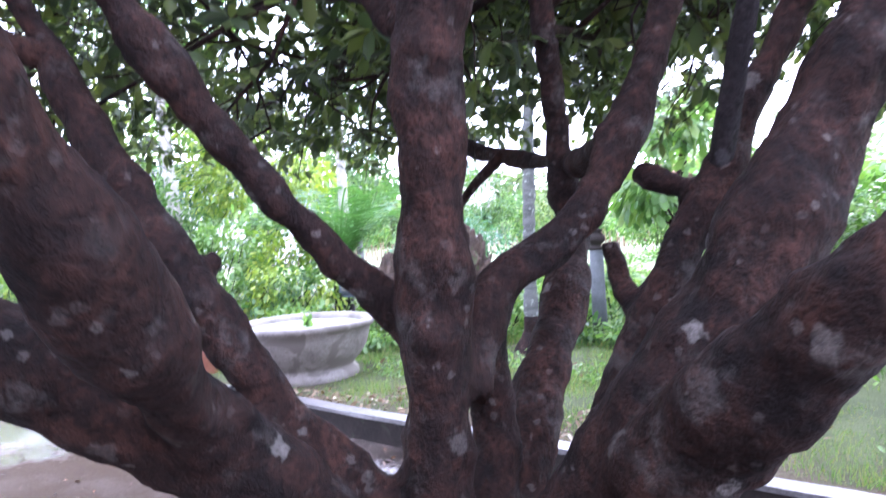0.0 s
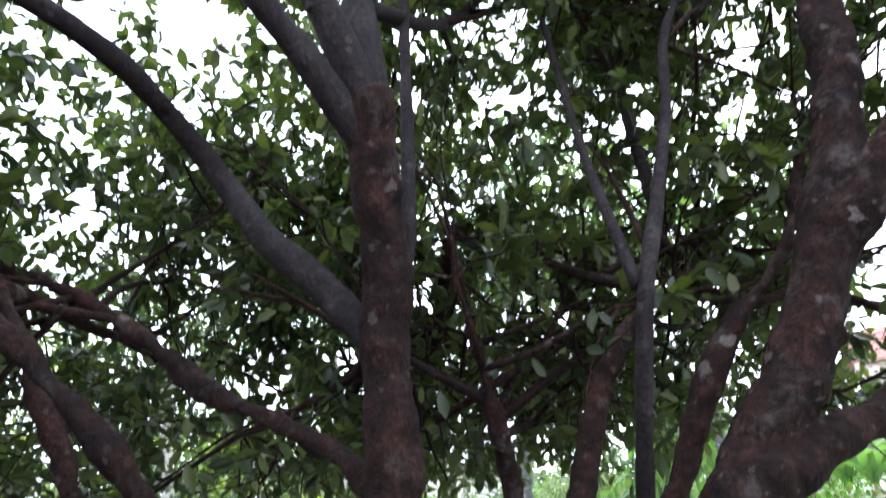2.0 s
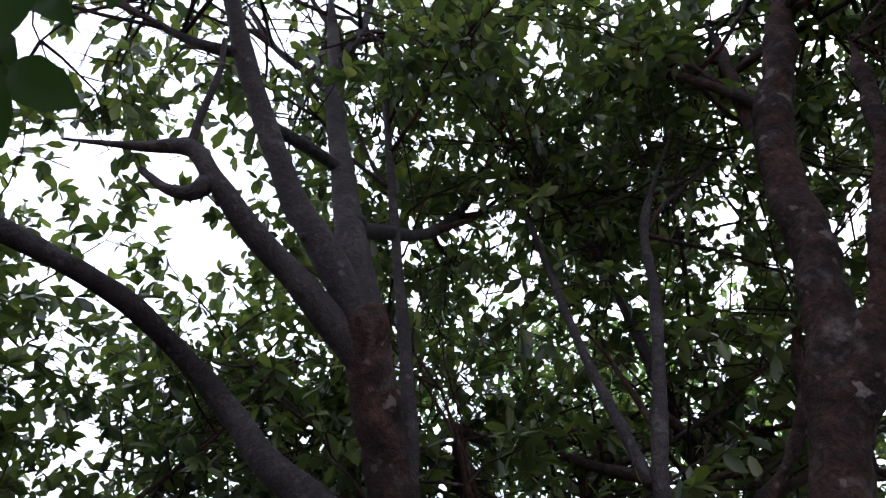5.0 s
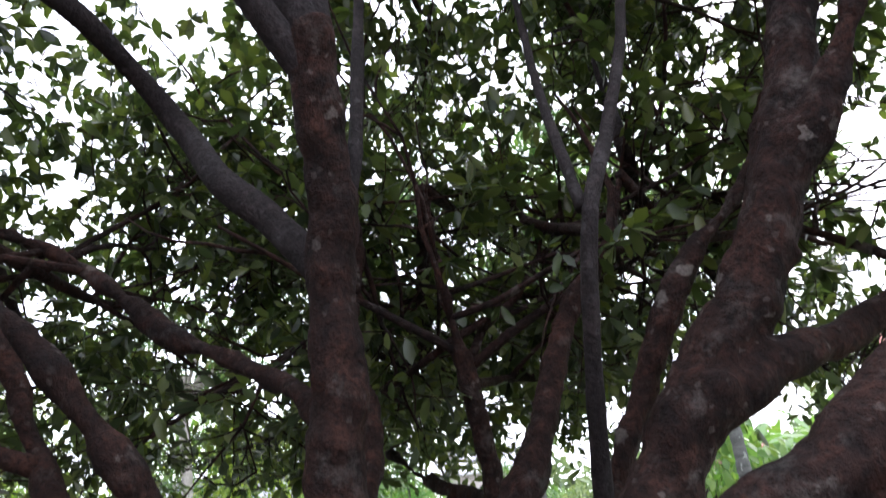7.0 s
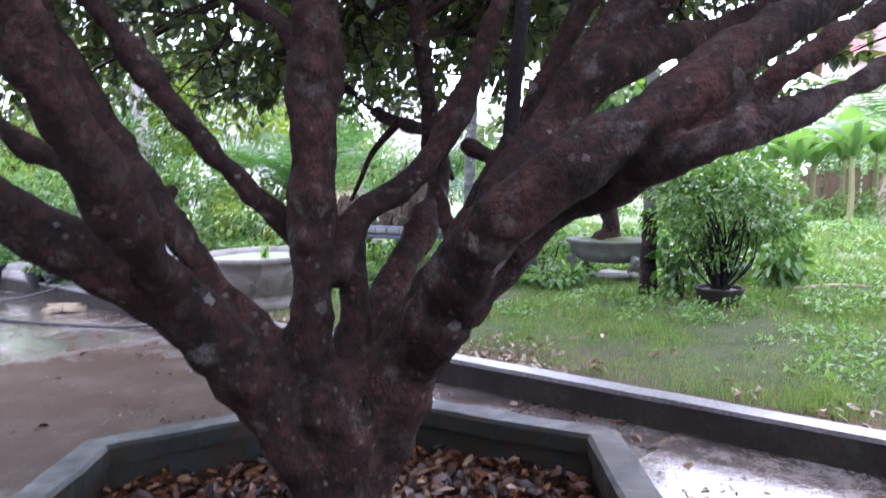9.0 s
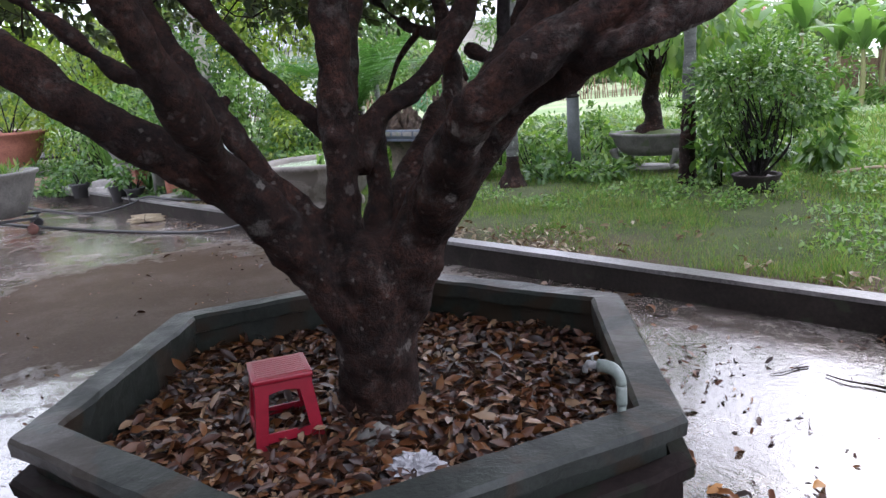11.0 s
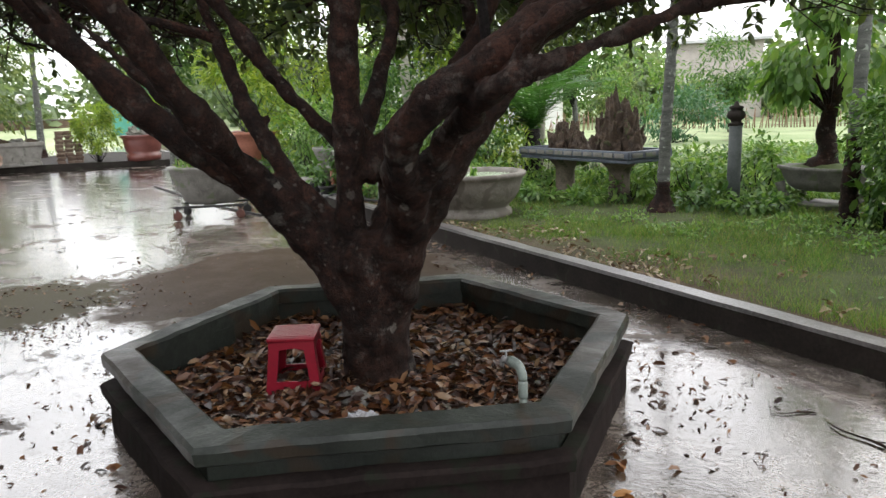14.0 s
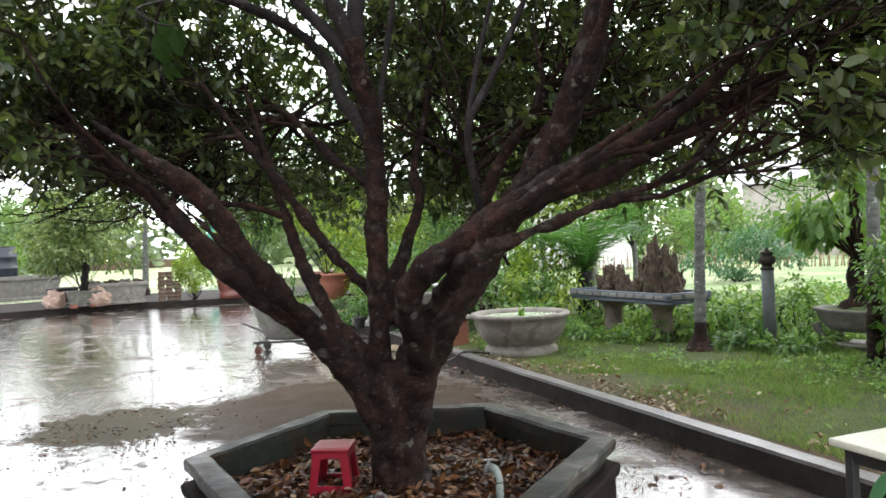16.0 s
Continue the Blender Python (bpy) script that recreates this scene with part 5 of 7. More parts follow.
def rock_table():
    """A stone tray on two pedestals that carries two groups of rugged rocks."""
    ob = thing("tray_table", pose(-1.4, 9.02, GZ - 0.03, 0, 0, -29), "blue-grey stone tray on two turned cement pedestals", "table")
    for x in (-0.56, 0.6):
        bm = bmesh.new()
        lathe(bm, [(0, 0), (0.2, 0), (0.2, 0.06), (0.15, 0.1), (0.145, 0.42), (0.17, 0.5), (0.24, 0.56), (0.24, 0.6), (0, 0.6)], 24)
        bmesh.ops.translate(bm, verts=bm.verts, vec=(x, 0, 0))
        part("pedestal", bm, STONE_BROWN, ob)
    bm = bmesh.new()
    block(bm, (2.3, 0.8, 0.05), (0, 0, 0.6), 0, 0.01)
    part("slab", bm, BLUE_STONE, ob)
    for sx, sy, w, d in ((0, -1, 2.34, 0.07), (0, 1, 2.34, 0.07), (-1, 0, 0.07, 0.7), (1, 0, 0.07, 0.7)):
        bm = bmesh.new()
        block(bm, (w, d, 0.11), (sx * 1.135, sy * 0.385, 0.654), 0, 0.012)
        part("border", bm, BLUE_STONE, ob)
    for k in range(11):
        bm = bmesh.new()
        block(bm, (0.17, 0.012, 0.06), (-1.03 + k * 0.206, -0.426, 0.678), 0, 0.003)
        part("tile", bm, CEMENT_DARK, ob)
    for k in range(3):
        bm = bmesh.new()
        block(bm, (0.012, 0.18, 0.06), (1.176, -0.24 + k * 0.24, 0.678), 0, 0.003)
        part("tile", bm, CEMENT_DARK, ob)
    # the rocks stand in the tray
    rng = np.random.default_rng(8)
    m0 = ob.matrix_basis
    for k, (x, y, w, h) in enumerate([(0.5, 0.0, 0.3, 0.9), (0.78, 0.05, 0.24, 0.72), (0.3, -0.05, 0.2, 0.58), (0.62, -0.16, 0.2, 0.5), (0.95, -0.05, 0.14, 0.4), (-0.62, 0.0, 0.2, 0.5), (-0.4, 0.05, 0.2, 0.46), (-0.2, -0.03, 0.16, 0.4), (-0.78, -0.02, 0.15, 0.36), (-0.48, -0.15, 0.15, 0.3), (-0.02, -0.08, 0.12, 0.26)]):
        bm = bmesh.new()
        rocky(bm, (w * 0.8, w * 0.7, h * 0.82), (0, 0, 0), k * 3.7 + 1, 4, 0.55)
        for j in range(6):
            a, q = 2.4 * j + k, rng.uniform(0.35, 0.75)
            rocky(bm, (w * rng.uniform(0.22, 0.42), w * rng.uniform(0.22, 0.4), h * rng.uniform(0.35, 0.95) * (1.25 - q)), (w * q * math.cos(a), w * q * 0.8 * math.sin(a), 0), k * 5.1 + j * 2.3, 3, 0.6)
        r = part("rock", bm, ROCK, None, "", False)
        grown = r.modifiers.new("grown", "REMESH")
        grown.mode, grown.voxel_size = "VOXEL", 0.014
        r.matrix_basis = m0 @ pose(x, y, 0.645, 0, 0, float(rng.uniform(0, 360)))
        tagged(r, "tall rugged brown rock standing in the tray" if h > 0.55 else "small rugged brown rock standing in the tray", "rock", "rocks in the tray")
    return ob


rock_table()


def garden_post():
    ob = thing("garden_post", pose(0.68, 8.42, GZ - 0.02), "grey cement post with an urn-shaped finial", "post")
    bm = bmesh.new()
    lathe(bm, [(0, 0), (0.085, 0), (0.082, 0.5), (0.078, 1.06), (0, 1.06)], 20)
    part("shaft", bm, POST, ob)
    bm = bmesh.new()
    lathe(bm, [(0.0, 1.06), (0.085, 1.06), (0.09, 1.085), (0.06, 1.1), (0.065, 1.125), (0.1, 1.15), (0.112, 1.185), (0.1, 1.225), (0.065, 1.25), (0.085, 1.27), (0.085, 1.29), (0.035, 1.305), (0.02, 1.35), (0, 1.36)], 20)
    part("finial", bm, KERB, ob, "blackened finial")
    return ob


garden_post()


def slim_tree(at, radius, height, lean, mat, label, crown_z, crown_r, leaf_mat, seed, dark=5, flare=1.1):
    """A slim straight trunk with a flared foot, its crown high overhead."""
    rng = np.random.default_rng(seed)
    ob = thing("slim_tree", Matrix.Translation(at), label, "tree", "slim trees behind the lawn")
    bm = bmesh.new()
    pts = spline([(0, 0, -0.1), (lean[0] * 0.15, lean[1] * 0.15, height * 0.2), (lean[0] * 0.5, lean[1] * 0.5, height * 0.55), (lean[0], lean[1], height)], 45)
    radii = [radius * (1 + flare * max(0, 1 - k / 16) - 0.4 * k / len(pts) - (0.07 if k % 4 == 0 else 0.0)) for k in range(len(pts))]
    tube(bm, pts, radii, 16, 0.12, seed)
    part("trunk", bm, mat, ob)
    bm = bmesh.new()
    low = pts[:5 * dark]
    tube(bm, low, [r * (1.24 - 0.2 * k / (len(low) - 1)) + 0.02 * flare * max(0, 1 - k / 15) for k, r in enumerate(radii[:len(low)])], 18, 0.14, seed)
    part("foot", bm, BARK, ob, "dark flared foot")
    c = (lean[0], lean[1], crown_z)
    bm = stems(rng, (lean[0] * 0.9, lean[1] * 0.9, height * 0.9), c, (crown_r, crown_r, crown_r * 0.6), 9, radius * 0.35)
    tagged(part("branchwork", bm, mat, ob), kind="stuff")
    p, h = shrub_leaves(rng, c, (crown_r, crown_r, crown_r * 0.65), 2600, 16)
    v, f = leaves(rng, p, h, 0.13, 0.45, 0.3)
    leaf_mesh("crown", v, f, leaf_mat, ob)
    return ob


slim_tree((-0.09, 7.93, GZ), 0.085, 4.4, (0.22, -0.1), GREY_TRUNK, "slim grey lichened trunk with a dark flared foot", 4.9, 1.5, LEAF_MID, 3)
slim_tree((1.98, 7.5, GZ), 0.085, 4.2, (0.06, 0.0), GREY_TRUNK, "slim grey tree trunk rising from the grass", 4.6, 1.4, LEAF_LIGHT, 9, 10, 0.15)
slim_tree((-5.9, 11.2, GZ), 0.13, 4.6, (-0.3, 0.1), PALE_TRUNK, "pale straight trunk among yellow-green shrubs", 5.2, 1.7, LEAF_MID, 14)


def shrub(at, radii, count, mat, label, seed, size=0.09, width=0.45, lift=0.55, n_stems=9, name="shrub", group="garden shrubs", clumps=16):
    rng = np.random.default_rng(seed)
    ob = thing(name, Matrix.Translation(at), label, "shrub", group)
    c = (0, 0, radii[2] * (1 + lift * 0.2))
    tagged(part("stemwork", stems(rng, (0, 0, -0.04), c, radii, n_stems, 0.014), BARK_YOUNG, ob), kind="stuff")
    p, h = shrub_leaves(rng, c, radii, count, clumps)
    p[:, 2] = np.maximum(p[:, 2], 0.03)
    v, f = leaves(rng, p, h, size, width, 0.25)
    leaf_mesh("foliage", v, f, mat, ob)
    return ob


def pot(name, at, profile, mat, label, fill_z, fill_r, sides=36, squash=(1, 1), turn=0, group="", soil=None):
    """A turned pot with a filled top."""
    ob = thing(name, Matrix.Translation(at) @ pose(0, 0, 0, 0, 0, turn), label, "pot", group)
    bm = bmesh.new()
    lathe(bm, profile, sides, squash)
    part("body", bm, mat, ob)
    bm = bmesh.new()
    lathe(bm, [(0, fill_z + 0.02), (fill_r * 0.6, fill_z + 0.012), (fill_r, fill_z)], sides, squash)
    part("soil", bm, soil or SOIL, ob)
    return ob


# bonsai on an oval footed tray
def bonsai():
    m0 = pose(1.67, 8.7, GZ - 0.02, 0, 0, -28)
    st = thing("stand", m0, "dark low cement stand in the weeds", "stand")
    bm = bmesh.new()
    lathe(bm, [(0, 0), (0.3, 0), (0.28, 0.05), (0.34, 0.07), (0.34, 0.1), (0, 0.1)], 24, (1.15, 0.8))
    part("base", bm, CEMENT_DARK, st)
    tray = thing("bonsai_tray", m0 @ pose(0, 0, 0.1), "oval mossy cement bonsai tray on scrolled feet", "pot")
    bm = bmesh.new()
    lathe(bm, [(0, 0.15), (0.34, 0.15), (0.42, 0.19), (0.49, 0.28), (0.54, 0.38), (0.585, 0.41), (0.585, 0.44), (0.53, 0.44), (0.5, 0.4), (0, 0.4)], 36, (1.0, 0.6))
    part("bowl", bm, CEMENT_DARK, tray)
    for sx, sy in ((-1, -1), (1, -1), (1, 1), (-1, 1)):
        bm = bmesh.new()
        tube(bm, spline([(sx * 0.44, sy * 0.21, 0.24), (sx * 0.4, sy * 0.2, 0.13), (sx * 0.35, sy * 0.18, 0.06), (sx * 0.38, sy * 0.19, 0.0)], 4), [0.06, 0.06, 0.055, 0.05, 0.045, 0.04, 0.036, 0.034, 0.034, 0.036, 0.038, 0.04, 0.04], 9, 0.05)
        part("foot", bm, CEMENT_DARK, tray)
    bm = bmesh.new()
    lathe(bm, [(0, 0.5), (0.25, 0.465), (0.5, 0.41)], 30, (1.0, 0.6))
    part("moss", bm, mottled("moss", (0.03, 0.05, 0.012), (0.09, 0.12, 0.03), 12, 60, 0.9, 0.8), tray)
    rng = np.random.default_rng(21)
    bt = thing("bonsai_tree", m0 @ pose(0, 0, 0.57), "stout gnarled bonsai with hanging broad light-green leaves", "tree")
    bm = bmesh.new()
    pts = spline([(0, 0, -0.06), (0.03, 0, 0.15), (-0.02, 0.02, 0.4), (0.05, 0, 0.75), (0.02, 0.03, 1.2), (0.08, 0, 1.7)], 6)
    tube(bm, pts, [0.135 * (1 - 0.72 * k / len(pts)) * (1 + 0.6 * max(0, 1 - k / 4)) for k in range(len(pts))], 18, 0.28, 4)
    part("trunk", bm, BARK, bt)
    c = (0.02, 0, 1.35)
    tagged(part("branchwork", stems(rng, (0, 0, 0.6), c, (0.85, 0.85, 0.75), 14, 0.025), BARK, bt), kind="stuff")
    p, h = shrub_leaves(rng, c, (0.95, 0.95, 0.9), 1500, 20)
    v, f = leaves(rng, p, h, 0.17, 0.5, 0.7)
    leaf_mesh("crown", v, f, LEAF_LIGHT, bt)


bonsai()
pot("pot", (2.62, 6.98, GZ - 0.12), [(0, 0), (0.16, 0), (0.2, 0.1), (0.225, 0.22), (0.235, 0.26), (0.255, 0.285), (0.25, 0.297), (0.215, 0.285), (0.2, 0.25), (0, 0.25)], KERB, "dark round pot with a worn rim on the grass", 0.26, 0.21)
shrub((2.62, 6.98, GZ + 0.12), (0.7, 0.7, 0.56), 5200, leafy("box_leaf", [(0.035, 0.09, 0.022), (0.075, 0.155, 0.034), (0.15, 0.25, 0.06)], 0.3, 0.35), "rounded glossy bush on a fan of thin stems", 31, 0.07, 0.5, 3.0, 44, "potted_bush", "", 40)
shrub((3.62, 8.15, GZ), (0.3, 0.3, 0.4), 260, LEAF_LIGHT, "broad-leaved green plant beside the bush", 32, 0.2, 0.4)
shrub((2.3, 7.35, GZ), (0.22, 0.22, 0.35), 160, LEAF_MID, "thin weedy plant on the lawn", 33, 0.14)

WEEDS = [(-0.75, 8.75, 0.4, 0.16), (0.15, 8.9, 0.5, 0.36), (0.45, 9.5, 0.6, 0.4), (-0.45, 9.6, 0.5, 0.35), (1.05, 8.7, 0.4, 0.14), (1.1, 8.05, 0.35, 0.1), (-2.9, 8.6, 0.6, 0.26), (-2.5, 9.9, 0.7, 0.45), (-3.4, 9.2, 0.7, 0.5), (2.3, 9.2, 0.35, 0.2), (0.85, 9.1, 0.4, 0.42), (-1.4, 10.3, 0.8, 0.4), (-1.3, 8.4, 0.35, 0.1), (-2.0, 8.5, 0.4, 0.12), (0.3, 8.2, 0.35, 0.14), (0.95, 8.0, 0.3, 0.12), (2.5, 8.0, 0.35, 0.12), (3.4, 8.9, 0.4, 0.2), (0.7, 10.2, 0.5, 0.3), (1.3, 10.6, 0.5, 0.26), (2.2, 10.4, 0.5, 0.22)]
for k, (x, y, r, h) in enumerate(WEEDS):
    shrub((x, y, GZ), (r, r, h), int(900 * r), (LEAF_LIGHT, LEAF_LIGHT, LEAF_MID)[k % 3], "leafy green weeds growing among the grass" if h < 0.45 else "tall leafy weeds behind the lawn", 50 + k, 0.11, 0.4, 0.3, 7, "weed_clump", "weeds behind the lawn")


def frond(length, width, leaflets, droop, rng):
    """An arching palm frond: a rib and the paired leaflets that grow from it, as one mesh."""
    v, f = [], []
    rib = [Vector((length * s, 0, length * (0.75 * s - droop * s * s))) for s in np.linspace(0, 1, leaflets)]
    for p in rib:
        v += [p + Vector((0, 0.012, 0)), p - Vector((0, 0.012, 0))]
    for k in range(leaflets - 1):
        f.append((2 * k, 2 * k + 1, 2 * k + 3, 2 * k + 2))
        ln = width * math.sin(math.pi * (0.12 + 0.83 * k / leaflets))
        for sy, root in ((1, 2 * k), (-1, 2 * k + 1)):
            p, b = v[root], len(v)
            tip = p + Vector((0.45 * ln, sy * ln, (0.25 - 0.5 * k / leaflets) * ln + rng.normal(0, 0.03)))
            m = p + (tip - p) * 0.45 + Vector((0, 0, 0.02))
            v += [m + Vector((0.018, 0, 0)), tip, m - Vector((0.018, 0, 0))]
            f.append((root, b, b + 1, b + 2))
    return [tuple(a) for a in v], f


def palm(name, at, trunk_h, trunk_r, length, n, label, trunk_mat, seed, upright=0.5, group=""):
    rng = np.random.default_rng(seed)
    ob = thing(name, Matrix.Translation(at), label, "palm", group)
    bm = bmesh.new()
    pts = spline([(0, 0, -0.1), (0.02, 0, trunk_h * 0.5), (0, 0, trunk_h)], 12)
    tube(bm, pts, [trunk_r * (1 + 0.08 * (k % 2)) * (1.15 - 0.25 * k / len(pts)) for k in range(len(pts))], 14, 0.05, seed)
    part("trunk", bm, trunk_mat, ob)
    v, f = frond(length, length * 0.26, 34, 0.55, rng)
    first = None
    for k in range(n):
        if first is None:
            o = raw("frond", v, f, PALM, ob)
            first = o
        else:
            o = new("frond", first.data)
            o.parent = ob
        up = rng.uniform(-35, 25) * (1 - upright) - upright * 38
        o.matrix_basis = pose(0, 0, trunk_h - 0.02) @ pose(0, 0, 0, 0, 0, 360 * k / n + rng.uniform(-8, 8)) @ pose(0, 0, 0, 0, up, 0) @ Matrix.Scale(float(rng.uniform(0.8, 1.15)), 4)
    return ob


palm("cycad", (-3.0, 10.6, GZ), 0.95, 0.14, 1.6, 26, "cycad with a fan of stiff feathery fronds", BARK_YOUNG, 4, 0.55)
palm("areca_palm", (-3.1, 11.2, GZ), 4.6, 0.07, 1.7, 11, "tall areca palm with a pale ringed trunk", PALE_TRUNK, 6, 0.3)


# a young coconut palm and what fell from it
STRAW = mottled("dry_frond", (0.2, 0.15, 0.08), (0.42, 0.34, 0.22), 8, 50, 0.7, 0.4)
nut = palm("coconut_palm", (5.5, 8.05, GZ), 1.65, 0.045, 1.55, 11, "young leaning coconut palm with drooping fronds", PALE_TRUNK, 61, 0.25)
nut.matrix_basis = Matrix.Translation((5.5, 8.05, GZ)) @ pose(0, 0, 0, 0, -14, 0)
rng = np.random.default_rng(62)
v, f = frond(0.95, 0.26, 30, 1.0, rng)
for k in range(3):
    o = raw("dead_frond", v, f, STRAW, nut, "dry brown hanging frond")
    o.matrix_basis = pose(0, 0, 1.6, 0, 0, 150 + 50 * k) @ pose(0, 0, 0, 0, 42, 0)
bm = bmesh.new()
tube(bm, spline([(-0.5, 0.1, 0.04), (-0.1, 0.0, 0.09), (0.4, 0.05, 0.05), (0.8, 0.0, 0.03)], 6), [0.022 - 0.0006 * k for k in range(19)], 8, 0.1, 3)
ob = part("fallen_frond", bm, STRAW, None)
ob.matrix_basis = pose(4.1, 7.6, GZ + 0.01, 0, 0, 8)
tagged(ob, "pale dry palm rib lying on the grass", "frond")
bm = bmesh.new()
rocky(bm, (0.34, 0.14, 0.07), (0, 0, 0), 7.0, 3, 0.4)
ob = part("palm_sheath", bm, STRAW, None)
ob.matrix_basis = pose(4.45, 7.3, GZ, 0, 0, 14)
tagged(ob, "tan fallen palm sheath on the grass", "sheath")


def field_weeds():
    """Leafy weeds that cover the rough field."""
    rng = np.random.default_rng(63)
    n = 42000
    u, v = rng.uniform(-9, 13, n), 5.0 + 15.0 * rng.uniform(0, 1, n) ** 1.2
    x, y = K0.x + KU.x * u + KV.x * v, K0.y + KU.y * u + KV.y * v
    lump = np.array([noise.noise(Vector((a * 0.5, b * 0.5, 7))) + 0.5 * noise.noise(Vector((a * 1.4, b * 1.4, 2))) for a, b in zip(x, y)])
    keep = lump > 0.02 + 0.12 * rng.normal(0, 1, n)
    x, y, lump, v = x[keep], y[keep], lump[keep], v[keep]
    z = GZ + rng.uniform(0, 1, len(x)) * (0.06 + 0.45 * np.clip(lump, 0, 0.7)) * np.clip((v - 4.5) / 4, 0.2, 1)
    p = np.stack([x, y, z], 1)
    h = rng.normal(0, 0.8, (len(x), 3)) + np.array([0, 0, 0.5])
    lv, lf = leaves(rng, p, h, 0.13, 0.42, 0.2)
    return tagged(leaf_mesh("field_weeds", lv, lf, LEAF_LIGHT), "light green leafy weeds over the rough field", "weeds", "", "stuff")


field_weeds()


def lawn_weeds():
    """Small broad-leaved weeds in patches through the lawn."""
    rng = np.random.default_rng(64)
    n = 60000
    u, v = rng.uniform(-6, 8, n), rng.uniform(0.5, 6.0, n)
    x, y = K0.x + KU.x * u + KV.x * v, K0.y + KU.y * u + KV.y * v
    lump = np.array([noise.noise(Vector((a * 0.8, b * 0.8, 17))) + 0.6 * noise.noise(Vector((a * 2.4, b * 2.4, 12))) for a, b in zip(x, y)])
    keep = lump + 0.09 * (v - 3.2) > 0.2 + 0.12 * rng.normal(0, 1, n)
    x, y, v = x[keep], y[keep], v[keep]
    z = GZ + rng.uniform(0.02, 1, len(x)) * (0.03 + 0.035 * np.clip(v - 1.0, 0, 4))
    p = np.stack([x, y, z], 1)
    h = rng.normal(0, 0.8, (len(x), 3)) + np.array([0, 0, 0.4])
    lv, lf = leaves(rng, p, h, 0.06, 0.45, 0.1)
    return tagged(leaf_mesh("lawn_weeds", lv, lf, LEAF_LIGHT), "small broad-leaved weeds in patches through the lawn", "weeds", "", "stuff")


lawn_weeds()

# taller trees beyond the shrubs
for k, (x, y, r, h, mat) in enumerate([(-7.6, 14.2, 1.7, 1.7, LEAF_LIGHT), (-9.6, 13.0, 1.9, 2.5, LEAF_YELLOW), (-12.4, 12.9, 2.0, 2.6, LEAF_LIGHT), (-13.2, 11.2, 1.5, 1.5, LEAF_MID), (-5.2, 13.0, 1.4, 1.3, LEAF_YELLOW), (-4.4, 16.5, 1.5, 1.5, LEAF_MID)]):
    made = shrub((x, y, GZ + 1.3), (r, r, h), 3600, mat, "leafy garden tree beyond the shrubs", 190 + k, 0.15, 0.42, 0.6, 12, "garden_tree", "garden trees", 26)
    bm = bmesh.new()
    tube(bm, spline([(0, 0, -1.4), (0.06, 0.02, -0.6), (0, 0.04, 0.3)], 5), [0.09 - 0.003 * i for i in range(11)], 12, 0.12, k)
    part("trunk", bm, GREY_TRUNK, made)

# yellow-green hedge and shrubs beyond the basin
for k, (x, y, rx, rz, n, mat) in enumerate([(-3.5, 9.6, 0.8, 0.7, 1500, LEAF_YELLOW), (-4.6, 9.6, 1.0, 0.95, 2200, LEAF_LIGHT), (-4.0, 11.2, 1.1, 1.1, 1900, LEAF_LIGHT), (-5.8, 10.4, 1.0, 1.15, 2000, LEAF_MID), (-7.2, 11.3, 1.1, 1.2, 2000, LEAF_MID), (-6.4, 12.6, 1.3, 1.5, 2000, LEAF_MID), (-8.2, 13.0, 1.3, 1.5, 2200, LEAF_YELLOW), (-9.8, 13.6, 1.4, 1.6, 2200, LEAF_YELLOW), (-11.6, 14.2, 1.5, 1.6, 2200, LEAF_LIGHT), (-5.4, 8.9, 0.6, 0.6, 900, LEAF_MID), (-7.4, 9.9, 0.7, 0.75, 1100, LEAF_LIGHT), (-9.2, 11.3, 0.7, 0.8, 1000, LEAF_YELLOW)]):
    shrub((x, y, GZ), (rx, rx, rz), n, mat, "bushy yellow-green shrub beyond the basin" if mat is LEAF_YELLOW else "bushy green garden shrub", 90 + k, 0.12, 0.4, 0.4)

# low undergrowth, stone slabs and dark pots beyond the kerb
def strap_plant(at, count, length, mat, label, seed):
    """A tuft of long arching strap leaves."""
    rng = np.random.default_rng(seed)
    ob = thing("strap_plant", Matrix.Translation(at), label, "plant", "strap-leaved plants")
    for k in range(count):
        a, ln, lean = rng.uniform(0, 2 * math.pi), length * rng.uniform(0.7, 1.1), rng.uniform(0.2, 0.75)
        bm = bmesh.new()
        rows = []
        for i in range(9):
            u = i / 8
            d = ln * lean * u * (0.45 + 0.55 * u)
            z = ln * (u - 0.5 * lean * u * u * u)
            w = 0.024 * (1 - u ** 2.2) + 0.002
            rows.append([bm.verts.new((d * math.cos(a) - q * w * math.sin(a), d * math.sin(a) + q * w * math.cos(a), z + 0.3 * abs(q) * w)) for q in (-1, 0, 1)])
        for p, q in zip(rows, rows[1:]):
            for i in range(2):
                bm.faces.new((p[i], p[i + 1], q[i + 1], q[i]))
        part("leaf", bm, mat, ob)


